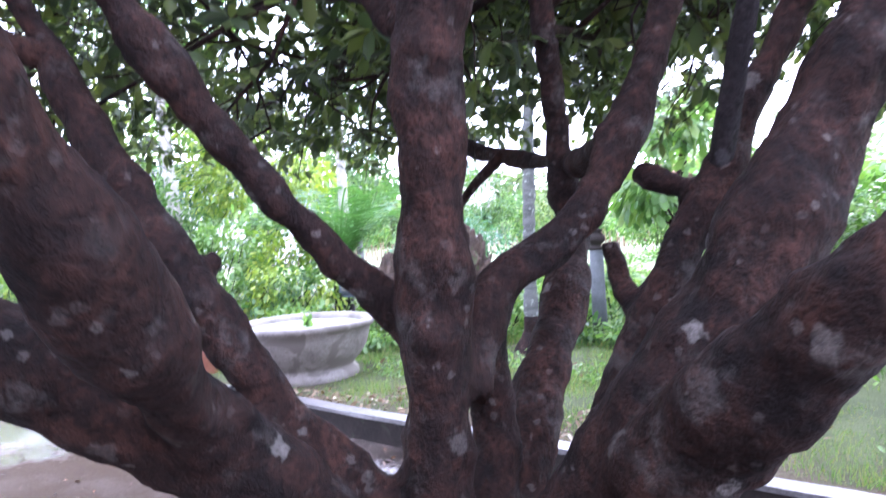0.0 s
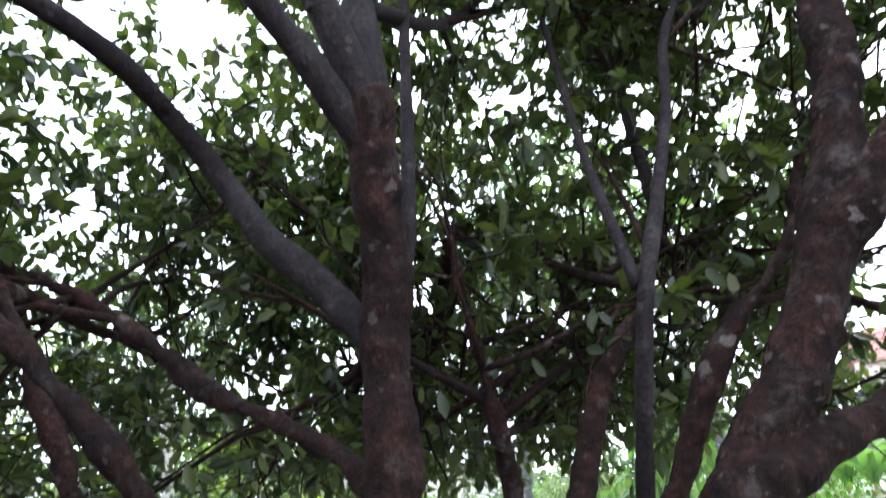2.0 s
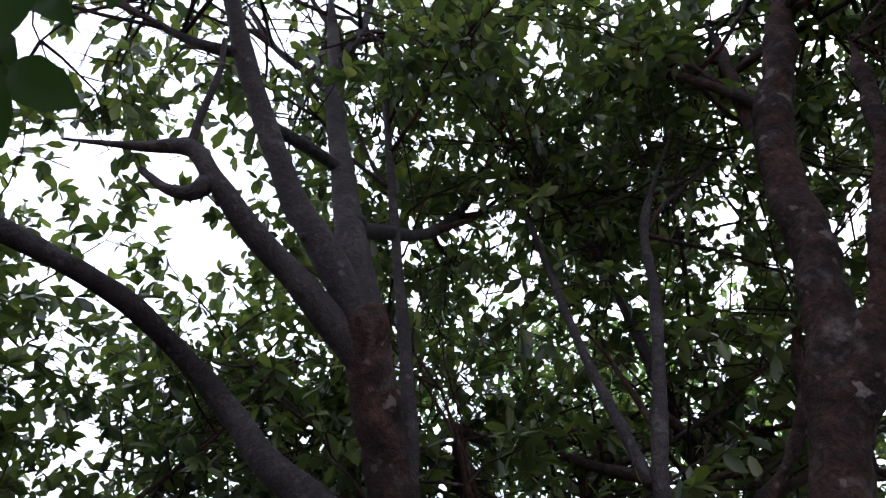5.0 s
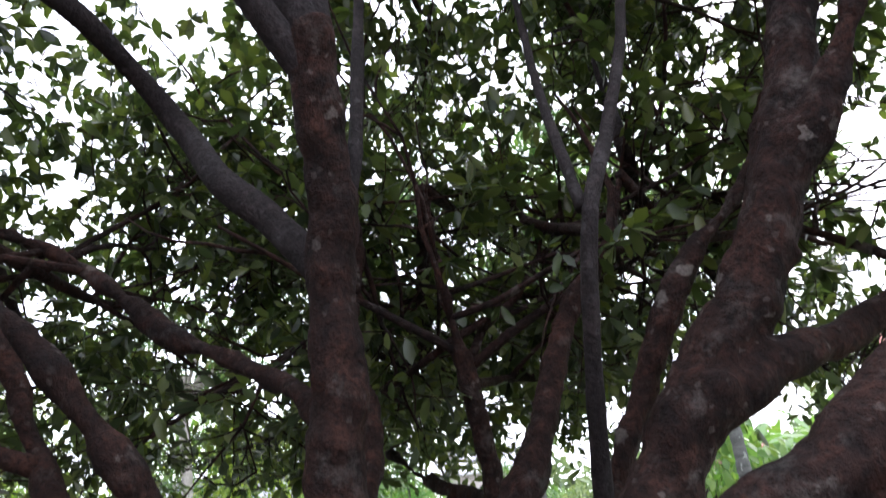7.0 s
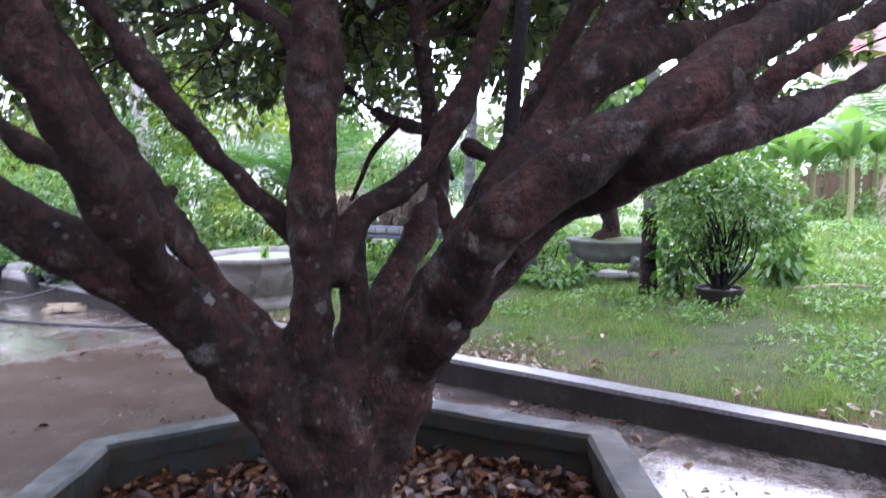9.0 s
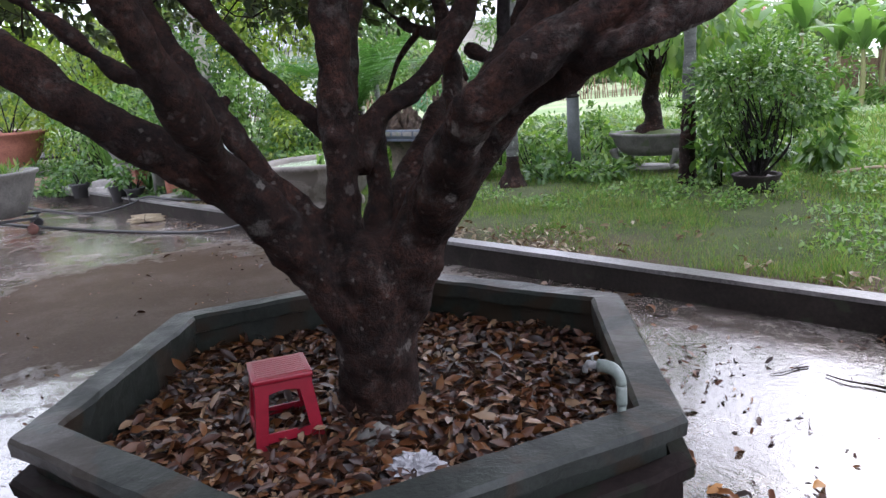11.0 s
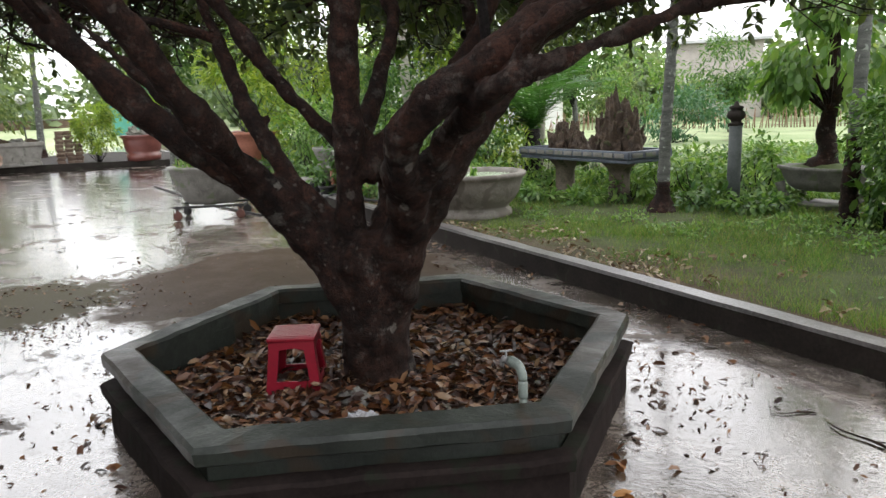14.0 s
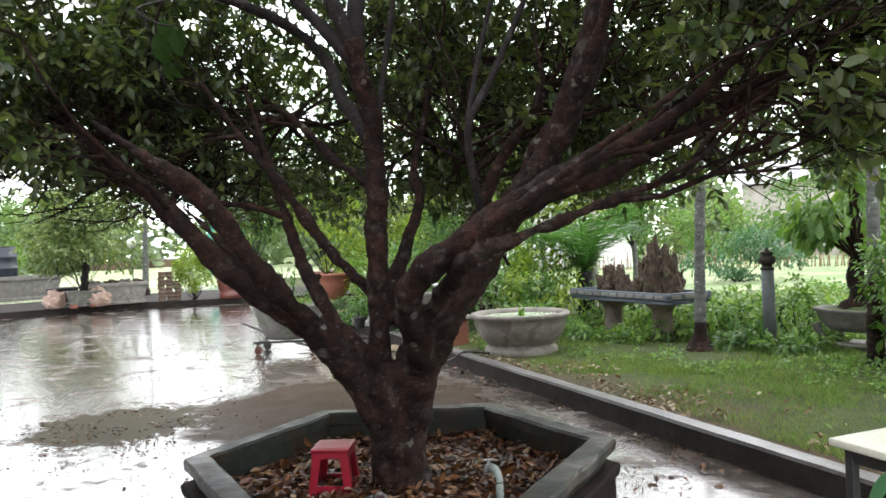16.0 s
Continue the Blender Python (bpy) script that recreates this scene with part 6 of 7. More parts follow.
strap_plant((-7.1, 9.7, GZ), 26, 1.15, LEAF_LIGHT, "tall strap-leaved plant beside the benches", 201)
strap_plant((-5.6, 8.45, GZ), 20, 0.5, LEAF_MID, "low strap-leaved plant by the kerb", 202)
strap_plant((-8.3, 10.9, GZ), 20, 0.7, LEAF_MID, "low strap-leaved plant by the kerb", 203)
strap_plant((-4.3, 8.35, GZ), 16, 0.45, LEAF_LIGHT, "low strap-leaved plant beside the urn", 204)
for k, (x, y, w, d, h, turn) in enumerate([(-6.55, 8.75, 0.62, 0.4, 0.16, -20), (-6.5, 8.8, 0.5, 0.34, 0.1, 15), (-7.35, 9.1, 0.7, 0.4, 0.12, -40), (-8.6, 9.9, 0.6, 0.4, 0.2, -28), (-4.75, 7.75, 0.4, 0.3, 0.12, -35)]):
    bm = bmesh.new()
    block(bm, (w, d, h), (0, 0, 0), 0, 0.025, 0.94)
    for v in bm.verts:
        v.co += 0.02 * noise.noise_vector(v.co * 5 + Vector((k, 0, 0)))
    ob = part("stone_slab", bm, (CEMENT, CEMENT, CEMENT_DARK, WOOD, CEMENT_DARK)[k], None, "", False)
    ob.matrix_basis = pose(x, y, GZ - 0.01 + (0.15 if k == 1 else 0.0), 0, 0, turn)
    tagged(ob, "rough pale stone slab lying beyond the kerb", "slab", "stone slabs")
for k, (x, y, q) in enumerate([(-5.85, 8.1, 1.0), (-5.5, 7.95, 0.85), (-6.95, 8.65, 0.9)]):
    pot("plant_pot", (x, y, GZ - 0.01), [(rr * q, zz * q) for rr, zz in ((0, 0), (0.12, 0), (0.15, 0.2), (0.17, 0.22), (0.17, 0.25), (0.145, 0.25), (0.14, 0.21), (0, 0.21))], RUBBER, "small black plastic pot by the kerb", 0.21 * q, 0.13 * q, 24, (1, 1), 0, "black pots")
    shrub((x, y, GZ + 0.2 * q), (0.2, 0.2, 0.18), 110, LEAF_MID, "young leafy plant in a black pot", 210 + k, 0.11, 0.35, 0.5, 5, "young_plant", "plants in black pots")
for k, (x, y, q, h) in enumerate([(-4.3, 7.85, 0.4, 0.14), (-5.0, 8.9, 0.5, 0.3), (-6.2, 9.6, 0.6, 0.36), (-7.9, 9.6, 0.45, 0.22), (-8.0, 10.3, 0.6, 0.4), (-9.2, 10.4, 0.5, 0.2), (-9.3, 11.6, 0.7, 0.5), (-5.35, 8.15, 0.3, 0.1), (-7.6, 8.95, 0.35, 0.12), (-10.6, 11.2, 0.6, 0.3)]):
    shrub((x, y, GZ), (q, q, h), int(1100 * q), LEAF_MID, "dark leafy undergrowth beyond the kerb", 220 + k, 0.1, 0.38, 0.3, 7, "undergrowth", "undergrowth beyond the kerb")

# pots along the kerb
URN = [(0, 0), (0.17, 0), (0.185, 0.025), (0.185, 0.05), (0.21, 0.1), (0.26, 0.2), (0.285, 0.31), (0.28, 0.38), (0.255, 0.43), (0.262, 0.45), (0.295, 0.475), (0.3, 0.49), (0.27, 0.495), (0.245, 0.44), (0, 0.43)]
bm = bmesh.new()
block(bm, (0.7, 0.35, 0.06), (0, 0, 0.42), 0, 0.012)
ob = thing("bench", pose(-3.75, 7.35, GZ - 0.02, 0, 0, -25), "small cement slab bench", "bench", "cement benches")
part("slab", bm, CEMENT, ob)
for x in (-0.22, 0.22):
    bm = bmesh.new()
    block(bm, (0.12, 0.26, 0.42), (x, 0, 0), 0, 0.012)
    part("support", bm, TERRACOTTA if x > 0 else CEMENT_DARK, ob)
copy_thing(ob, pose(-5.1, 8.2, GZ - 0.02, 0, 0, -35))
copy_thing(ob, pose(-6.2, 9.0, GZ - 0.02, 0, 0, -31))
pot("urn", (-3.75, 7.35, GZ + 0.46), URN, GLAZE, "pale blue-white glazed urn with a fluted lip", 0.43, 0.24)
shrub((-3.75, 7.35, GZ + 0.82), (0.2, 0.2, 0.22), 120, LEAF_MID, "small bonsai growing in the glazed urn", 140, 0.09, 0.45, 0.6, 5, "small_bonsai", "")
TROUGH = [(0, 0), (0.36, 0), (0.42, 0.1), (0.5, 0.22), (0.54, 0.28), (0.53, 0.3), (0.48, 0.29), (0.45, 0.25), (0, 0.24)]
pot("bonsai_pot", (-5.1, 8.2, GZ + 0.46), TROUGH, CEMENT, "shallow pale cement pot on a bench", 0.25, 0.46, 30, (1, 0.6), -30, "shallow cement pots")
pot("bonsai_pot", (-6.2, 9.0, GZ + 0.46), TROUGH, CEMENT_DARK, "shallow grey cement pot on a bench", 0.25, 0.46, 30, (1, 0.6), -30, "shallow cement pots")
shrub((-5.1, 8.2, GZ + 0.7), (0.5, 0.5, 0.4), 420, LEAF_MID, "low bonsai in a shallow pot", 141, 0.1, 0.4, 0.6, 6, "small_bonsai", "")
shrub((-6.2, 9.0, GZ + 0.7), (0.5, 0.5, 0.5), 420, LEAF_LIGHT, "low bonsai in a shallow pot", 142, 0.1, 0.4, 0.6, 6, "small_bonsai", "")


RUST = mottled("rusty_iron", (0.05, 0.018, 0.012), (0.13, 0.05, 0.035), 20, 80, 0.7, 0.3)


def wheeled_pot():
    ob = thing("wheeled_pot", pose(-6.5, 6.42, 0.0, 0, 0, 35) @ Matrix.Scale(1.1, 4), "grey tapered cement pot on a wheeled iron frame", "pot")
    bm = bmesh.new()
    lathe(bm, [(0, 0.2), (0.3, 0.2), (0.36, 0.24), (0.47, 0.46), (0.53, 0.66), (0.57, 0.69), (0.57, 0.72), (0.52, 0.72), (0.5, 0.68), (0, 0.67)], 36, (1, 0.75))
    part("body", bm, CEMENT_DARK, ob)
    bm = bmesh.new()
    lathe(bm, [(0, 0.71), (0.3, 0.7), (0.5, 0.685)], 30, (1, 0.75))
    part("soil", bm, SOIL, ob)
    for y in (-0.26, 0.26):
        bm = bmesh.new()
        block(bm, (0.95, 0.035, 0.03), (0, y, 0.165), 0, 0.004)
        part("frame_bar", bm, RUBBER, ob)
    for x in (-0.42, 0.42):
        bm = bmesh.new()
        block(bm, (0.035, 0.55, 0.026), (x, 0, 0.138), 0, 0.004)
        part("frame_bar", bm, RUBBER, ob)
        for y in (-0.26, 0.26):
            w = part("caster", wheel(), RUST if y < 0 else RUBBER, ob)
            w.matrix_basis = pose(x, y, 0.06)
    rng = np.random.default_rng(17)
    p = np.array([(rng.uniform(-0.4, 0.4), rng.uniform(-0.3, 0.3), 0.69) for _ in range(160)])
    v, f = leaves(rng, p, np.tile([0, 0, 1.0], (160, 1)), 0.16, 0.15, -0.1, 0.5)
    tagged(leaf_mesh("weeds", v, f, GRASS, ob), kind="stuff")
    return ob


def wheel():
    bm = bmesh.new()
    tube(bm, [Vector((0, y, 0)) for y in (-0.018, -0.014, 0.014, 0.018)], [0.05, 0.06, 0.06, 0.05], 16)
    tube(bm, [Vector((0, 0, 0.0)), Vector((0, 0, 0.08))], [0.018, 0.018], 8)
    return bm


wheeled_pot()
shrub((-6.5, 6.42, 0.75), (0.2, 0.2, 0.5), 90, LEAF_MID, "sparse young plant in the wheeled pot", 150, 0.1, 0.4, 0.6, 5, "young_plant", "")

PALE_LEAF = leafy("pale_leaf", [(0.05, 0.09, 0.03), (0.11, 0.16, 0.06), (0.24, 0.28, 0.13)], 0.5, 0.35)

# ---- the far end of the court: a low step with large pots ----
bm = bmesh.new()
foot = [Vector(c) for c in ((-21.6, 6.9, 0), (-20.9, 9.0, 0), (-20.0, 11.6, 0), (-17.4, 13.7, 0), (-13.2, 16.4, 0), (-16.5, 21.5, 0), (-24.5, 17.0, 0), (-27.0, 8.0, 0))]
a = [bm.verts.new(c + Vector((0, 0, -0.05))) for c in foot]
b = [bm.verts.new(c + Vector((0, 0, 0.2))) for c in foot]
bm.faces.new(b)
bm.faces.new(a)
for k in range(8):
    bm.faces.new((a[k], a[(k + 1) % 8], b[(k + 1) % 8], b[k]))
bmesh.ops.recalc_face_normals(bm, faces=bm.faces)
tagged(part("terrace", bm, KERB, None, "", False), "low dark cement step at the court's end", "step", "", "structure")
ZT = 0.2
RED = [(0, 0), (0.5, 0), (0.52, 0.2), (0.47, 0.22), (0.53, 0.32), (0.58, 0.6), (0.575, 0.68), (0.64, 0.73), (0.65, 0.79), (0.6, 0.8), (0.55, 0.74), (0, 0.72)]


def long_trough(at, turn, size, mat, label):
    """A rectangular cement trough with leaning sides, a thick rim and filled with soil."""
    w, d, h = size
    ob = thing("long_trough", Matrix.Translation(at) @ pose(0, 0, 0, 0, 0, turn), label, "trough", "cement troughs")
    bm = bmesh.new()
    block(bm, (w * 0.88, d * 0.8, h * 0.16), (0, 0, 0), 0, 0.02)
    part("foot", bm, mat, ob)
    bm = bmesh.new()
    block(bm, (w * 0.84, d * 0.76, h * 0.7), (0, 0, h * 0.15), 0, 0.02, 1.14)
    part("body", bm, mat, ob)
    for sx, sy, lx, ly in ((0, -1, w, 0.09), (0, 1, w, 0.09), (-1, 0, 0.09, d - 0.19), (1, 0, 0.09, d - 0.19)):
        bm = bmesh.new()
        block(bm, (lx, ly, h * 0.17), (sx * (w - 0.09) / 2, sy * (d - 0.09) / 2, h * 0.83), 0, 0.012)
        part("rim", bm, mat, ob)
    bm = bmesh.new()
    block(bm, (w - 0.2, d - 0.2, h * 0.06), (0, 0, h * 0.855), 0, 0.004)
    part("soil", bm, SOIL, ob)
    return ob


long_trough((-20.35, 11.0, ZT), 72, (2.0, 0.8, 0.72), CEMENT, "long pale cement trough heaped with flat stones")
for k, (x, y, w, turn) in enumerate([(-20.5, 10.4, 0.5, 20), (-20.3, 10.85, 0.42, 75), (-20.35, 11.35, 0.5, 50), (-20.25, 11.75, 0.3, 10)]):
    bm = bmesh.new()
    rocky(bm, (w * 0.7, 0.24, 0.16), (0, 0, 0), 3.1 * k, 3, 0.5)
    ob = part("flat_stone", bm, (CEMENT, ROCK, CEMENT_DARK, ROCK)[k], None, "", False)
    ob.matrix_basis = pose(x, y, ZT + 0.65, 0, 0, turn)
    tagged(ob, "flat rough stone lying in the long trough", "stone", "stones in the trough")
long_trough((-28.4, 11.5, ZT), 80, (2.8, 1.2, 1.0), CEMENT_DARK, "large square grey-brown cement trough")
drum = thing("drum", pose(-28.5, 10.9, ZT + 0.9), "tall dark blue drum standing in the square trough", "drum")
bm = bmesh.new()
lathe(bm, [(0, 0), (0.46, 0), (0.48, 0.03), (0.47, 0.4), (0.5, 0.43), (0.47, 0.46), (0.47, 0.85), (0.5, 0.88), (0.47, 0.91), (0.47, 1.22), (0.44, 1.27), (0, 1.27)], 28)
part("body", bm, mottled("dark_blue_plastic", (0.01, 0.014, 0.02), (0.03, 0.04, 0.055), 4, 30, 0.45, 0.1), drum)
bm = bmesh.new()
lathe(bm, [(0, 1.271), (0.4, 1.271), (0.42, 1.3), (0.38, 1.31), (0, 1.31)], 28)
part("lid", bm, RUBBER, drum)
tub = thing("tub", pose(-22.5, 10.3, 0.2), "round black rubber tub with an arched pale handle", "tub")
bm = bmesh.new()
lathe(bm, [(0, 0), (0.36, 0), (0.42, 0.1), (0.5, 0.55), (0.53, 0.6), (0.5, 0.61), (0.46, 0.55), (0, 0.5)], 28)
part("body", bm, RUBBER, tub)
bm = bmesh.new()
tube(bm, [Vector((0.3 * math.cos(a) * 0.6, 0.49 * math.cos(a), 0.55 + 0.5 * math.sin(a))) for a in np.linspace(0, math.pi, 15)], [0.022] * 15, 8)
part("handle", bm, STEEL, tub)
bowl = (-20.3, 9.9, ZT + 0.12)
long_trough(bowl, 70, (1.0, 0.75, 0.42), CEMENT_DARK, "small square grey trough set between pinkish rocks")
for k, (x, y) in enumerate([(-20.75, 9.2), (-20.05, 10.3)]):
    bm = bmesh.new()
    rocky(bm, (0.42, 0.42, 0.58), (0, 0, 0), 5.3 * k + 2, 3, 0.4)
    ob = part("cone_rock", bm, mottled("pinkish_rock", (0.24, 0.16, 0.13), (0.5, 0.37, 0.31), 5, 30, 0.8, 0.7, 0.3, 0.02), None, "", False)
    ob.matrix_basis = pose(x, y, ZT - 0.012)
    tagged(ob, "pinkish cone-shaped rock beside a square trough", "rock", "pinkish rocks")
for k in range(2):
    bm = bmesh.new()
    block(bm, (0.2, 0.55, 0.14), (0, 0, 0), 0, 0.015)
    ob = part("block", bm, TERRACOTTA, None)
    ob.matrix_basis = pose(-20.4 + 0.2 * k, 9.62 + 0.56 * k, ZT - 0.01, 0, 0, 70)
    tagged(ob, "pinkish worn block under a square trough", "block", "blocks under the trough")
bricks = thing("brick_stack", Matrix.Translation((-19.5, 12.5, ZT)) @ pose(0, 0, 0, 0, 0, 55), "loose stack of dark red bricks", "bricks")
bm = bmesh.new()
block(bm, (0.24, 0.11, 0.065), (0, 0, 0), 0, 0.006)
me = part("brick", bm, BRICK_WALL, bricks)
me.matrix_basis = pose(-0.26, 0, 0)
for j in range(15):
    for i in range(3 if j < 10 else 2):
        if (i, j) != (0, 0):
            o = new("brick", me.data)
            o.parent = bricks
            o.matrix_basis = pose(-0.26 + 0.255 * i + RNG.uniform(-0.03, 0.03), RNG.uniform(-0.04, 0.04) + 0.12 * (j % 2), 0.067 * j, 0, 0, RNG.uniform(-9, 9))
pot("red_pot", (-17.75, 13.85, ZT), RED, MAROON, "broad red-brown glazed pot on a footed base", 0.74, 0.55, 36, (1, 1), 0, "red pots")
pot("red_pot", (-14.9, 15.6, ZT), RED, MAROON, "broad red-brown glazed pot beside a white wall", 0.74, 0.55, 36, (1, 1), 0, "red pots")
for k, (x, y) in enumerate([(-17.95, 13.75), (-17.55, 13.95), (-17.75, 14.1)]):
    bm = bmesh.new()
    rocky(bm, (0.27, 0.25, 0.3), (0, 0, 0), 4.1 * k + 7, 3, 0.5)
    ob = part("pale_stone", bm, CEMENT, None, "", False)
    ob.matrix_basis = pose(x, y, ZT + 0.72)
    tagged(ob, "pale stone heaped in the red pot", "stone", "stones in the red pot")
stand = thing("pot_stand", pose(-9.95, 10.75, GZ - 0.02, 0, 0, -31), "rough cement block stand among shrubs", "stand")
bm = bmesh.new()
block(bm, (0.8, 0.7, 0.36), (0, 0, 0), 0, 0.02, 0.95)
part("body", bm, CEMENT_DARK, stand)
pot("terracotta_bowl", (-9.95, 10.75, GZ + 0.34), [(0, 0), (0.34, 0), (0.36, 0.06), (0.44, 0.16), (0.54, 0.4), (0.57, 0.56), (0.63, 0.6), (0.64, 0.65), (0.58, 0.66), (0.53, 0.6), (0, 0.58)], TERRACOTTA, "broad red-brown clay bowl raised on a stand", 0.59, 0.54)
shrub((-18.75, 12.95, ZT), (0.68, 0.68, 0.85), 3200, LEAF_YELLOW, "feathery light-green bush on the step", 160, 0.14, 0.25, 0.3, 14)
big = shrub((-20.3, 9.9, ZT + 0.45), (2.1, 2.1, 1.6), 9000, PALE_LEAF, "large pale-leaved tree growing from a square trough", 161, 0.17, 0.42, 1.9, 18, "potted_tree", "", 30)
bm = bmesh.new()
tube(bm, spline([(0, 0, 0), (0.06, 0.05, 0.5), (0.0, 0.1, 1.1), (0.1, 0.0, 1.9)], 6), [0.13 - 0.0035 * k for k in range(19)], 12, 0.2, 5)
part("trunk", bm, BARK_YOUNG, big)
shrub((-30.6, 11.6, ZT + 0.9), (2.4, 2.4, 2.0), 6000, LEAF_LIGHT, "large leafy tree beside the square trough", 162, 0.18, 0.4, 0.8, 12, "potted_tree", "", 24)
shrub((-17.75, 13.85, ZT + 0.9), (0.75, 0.75, 0.9), 900, LEAF_YELLOW, "light leafy bush in a red pot", 163, 0.14, 0.4, 1.5, 6, "potted_tree", "")
shrub((-9.95, 10.75, GZ + 0.92), (1.1, 1.1, 1.0), 1900, LEAF_YELLOW, "light leafy bush in a clay bowl", 164, 0.14, 0.4, 0.9, 6, "potted_tree", "")
slim_tree((-24.2, 14.4, GZ), 0.15, 4.2, (0.1, 0.1), GREY_TRUNK, "grey slender tree behind the trough", 4.9, 1.6, LEAF_LIGHT, 23, 5, 0.5)
lamp = thing("garden_lamp", pose(-24.4, 14.0, GZ), "small white globe on a thin iron pole", "lamp")
bm = bmesh.new()
tube(bm, [Vector((0, 0, z)) for z in (0, 1.0, 2.02)], [0.025] * 3, 8)
part("pole", bm, RUBBER, lamp)
bm = bmesh.new()
lathe(bm, [(0, 2.0), (0.09, 2.03), (0.16, 2.1), (0.19, 2.2), (0.16, 2.3), (0.09, 2.37), (0, 2.39)], 20)
part("globe", bm, WALL_WHITE, lamp)

# ---- the distance ----
def banana():
    ob = thing("banana_plant", pose(8.2, 17.5, GZ), "tall banana plant with broad torn arching leaves", "banana", "banana plants")
    rng = np.random.default_rng(71)
    bm = bmesh.new()
    pts = spline([(0, 0, -0.1), (0.04, 0, 0.8), (0, 0.03, 1.7)], 5)
    tube(bm, pts, [0.085 - 0.004 * k for k in range(len(pts))], 12, 0.05, 2)
    part("stem", bm, mottled("banana_stem", (0.09, 0.1, 0.03), (0.25, 0.24, 0.1), 6, 30, 0.6, 0.3, stretch=(6, 6, 1)), ob)
    for k in range(9):
        bm = bmesh.new()
        n = 12
        rows = []
        for i in range(n + 1):
            s = i / n
            w = 0.21 * math.sin(math.pi * min(1, 0.08 + 0.95 * s)) ** 0.7
            z = 1.9 * s * (0.95 - 0.1 * (k % 3)) - (1.15 + 0.2 * (k % 2)) * s * s
            rows.append([bm.verts.new((1.5 * s, -w, z - 0.35 * w + rng.normal(0, 0.03))), bm.verts.new((1.5 * s, 0, z)), bm.verts.new((1.5 * s, w, z - 0.35 * w + rng.normal(0, 0.03)))])
        for i in range(n):
            for j in range(2):
                if rng.uniform() > 0.12:
                    bm.faces.new((rows[i][j], rows[i + 1][j], rows[i + 1][j + 1], rows[i][j + 1]))
        o = part("leaf", bm, BANANA, ob)
        o.matrix_basis = pose(0, 0, 1.6, 0, -rng.uniform(15, 50), 40 * k + rng.uniform(-12, 12))
    return ob


ban = banana()
for k, (x, y) in enumerate([(7.2, 18.2), (9.3, 17.2), (10.5, 18.6), (6.2, 19.6), (11.8, 17.0), (8.8, 19.4), (5.0, 20.5), (13.0, 18.5), (6.9, 19.0), (12.4, 17.6), (9.9, 20.0), (4.2, 19.2), (7.9, 18.9)]):
    copy_thing(ban, pose(x, y, GZ, 0, 0, 47 * k) @ Matrix.Scale(0.85 + 0.1 * (k % 4), 4))

fence = thing("board_fence", pose(8.4, 20.5, GZ - 0.05, 0, 0, -12), "weathered reddish board fence behind banana plants", "fence")
bm = bmesh.new()
block(bm, (0.17, 0.025, 1.25), (0, 0, 0), 0, 0.006)
plank = part("board", bm, WOOD, fence)
for k in range(1, 44):
    o = new("board", plank.data)
    o.parent = fence
    o.matrix_basis = pose(-4.0 + 0.19 * k, 0.02 * (k % 2), 0.0, 0, RNG.uniform(-2, 2), 0) @ Matrix.Diagonal((1, 1, RNG.uniform(0.85, 1.1), 1))
plank.matrix_basis = pose(-4.0, 0, 0)
for z in (0.3, 0.95):
    bm = bmesh.new()
    block(bm, (8.4, 0.05, 0.07), (0.1, 0.045, z), 0, 0.006)
    part("rail", bm, WOOD, fence)


for k in range(6):
    shrub((3.2 + 2.1 * k, 23.2 - 0.45 * k, GZ), (1.5, 1.0, 1.15 + 0.2 * (k % 3)), 1300, (LEAF_LIGHT, LEAF_MID)[k % 2], "dense green thicket behind the board fence", 260 + k, 0.2, 0.4, 0.4, 8, "thicket", "thickets behind the fence", 18)


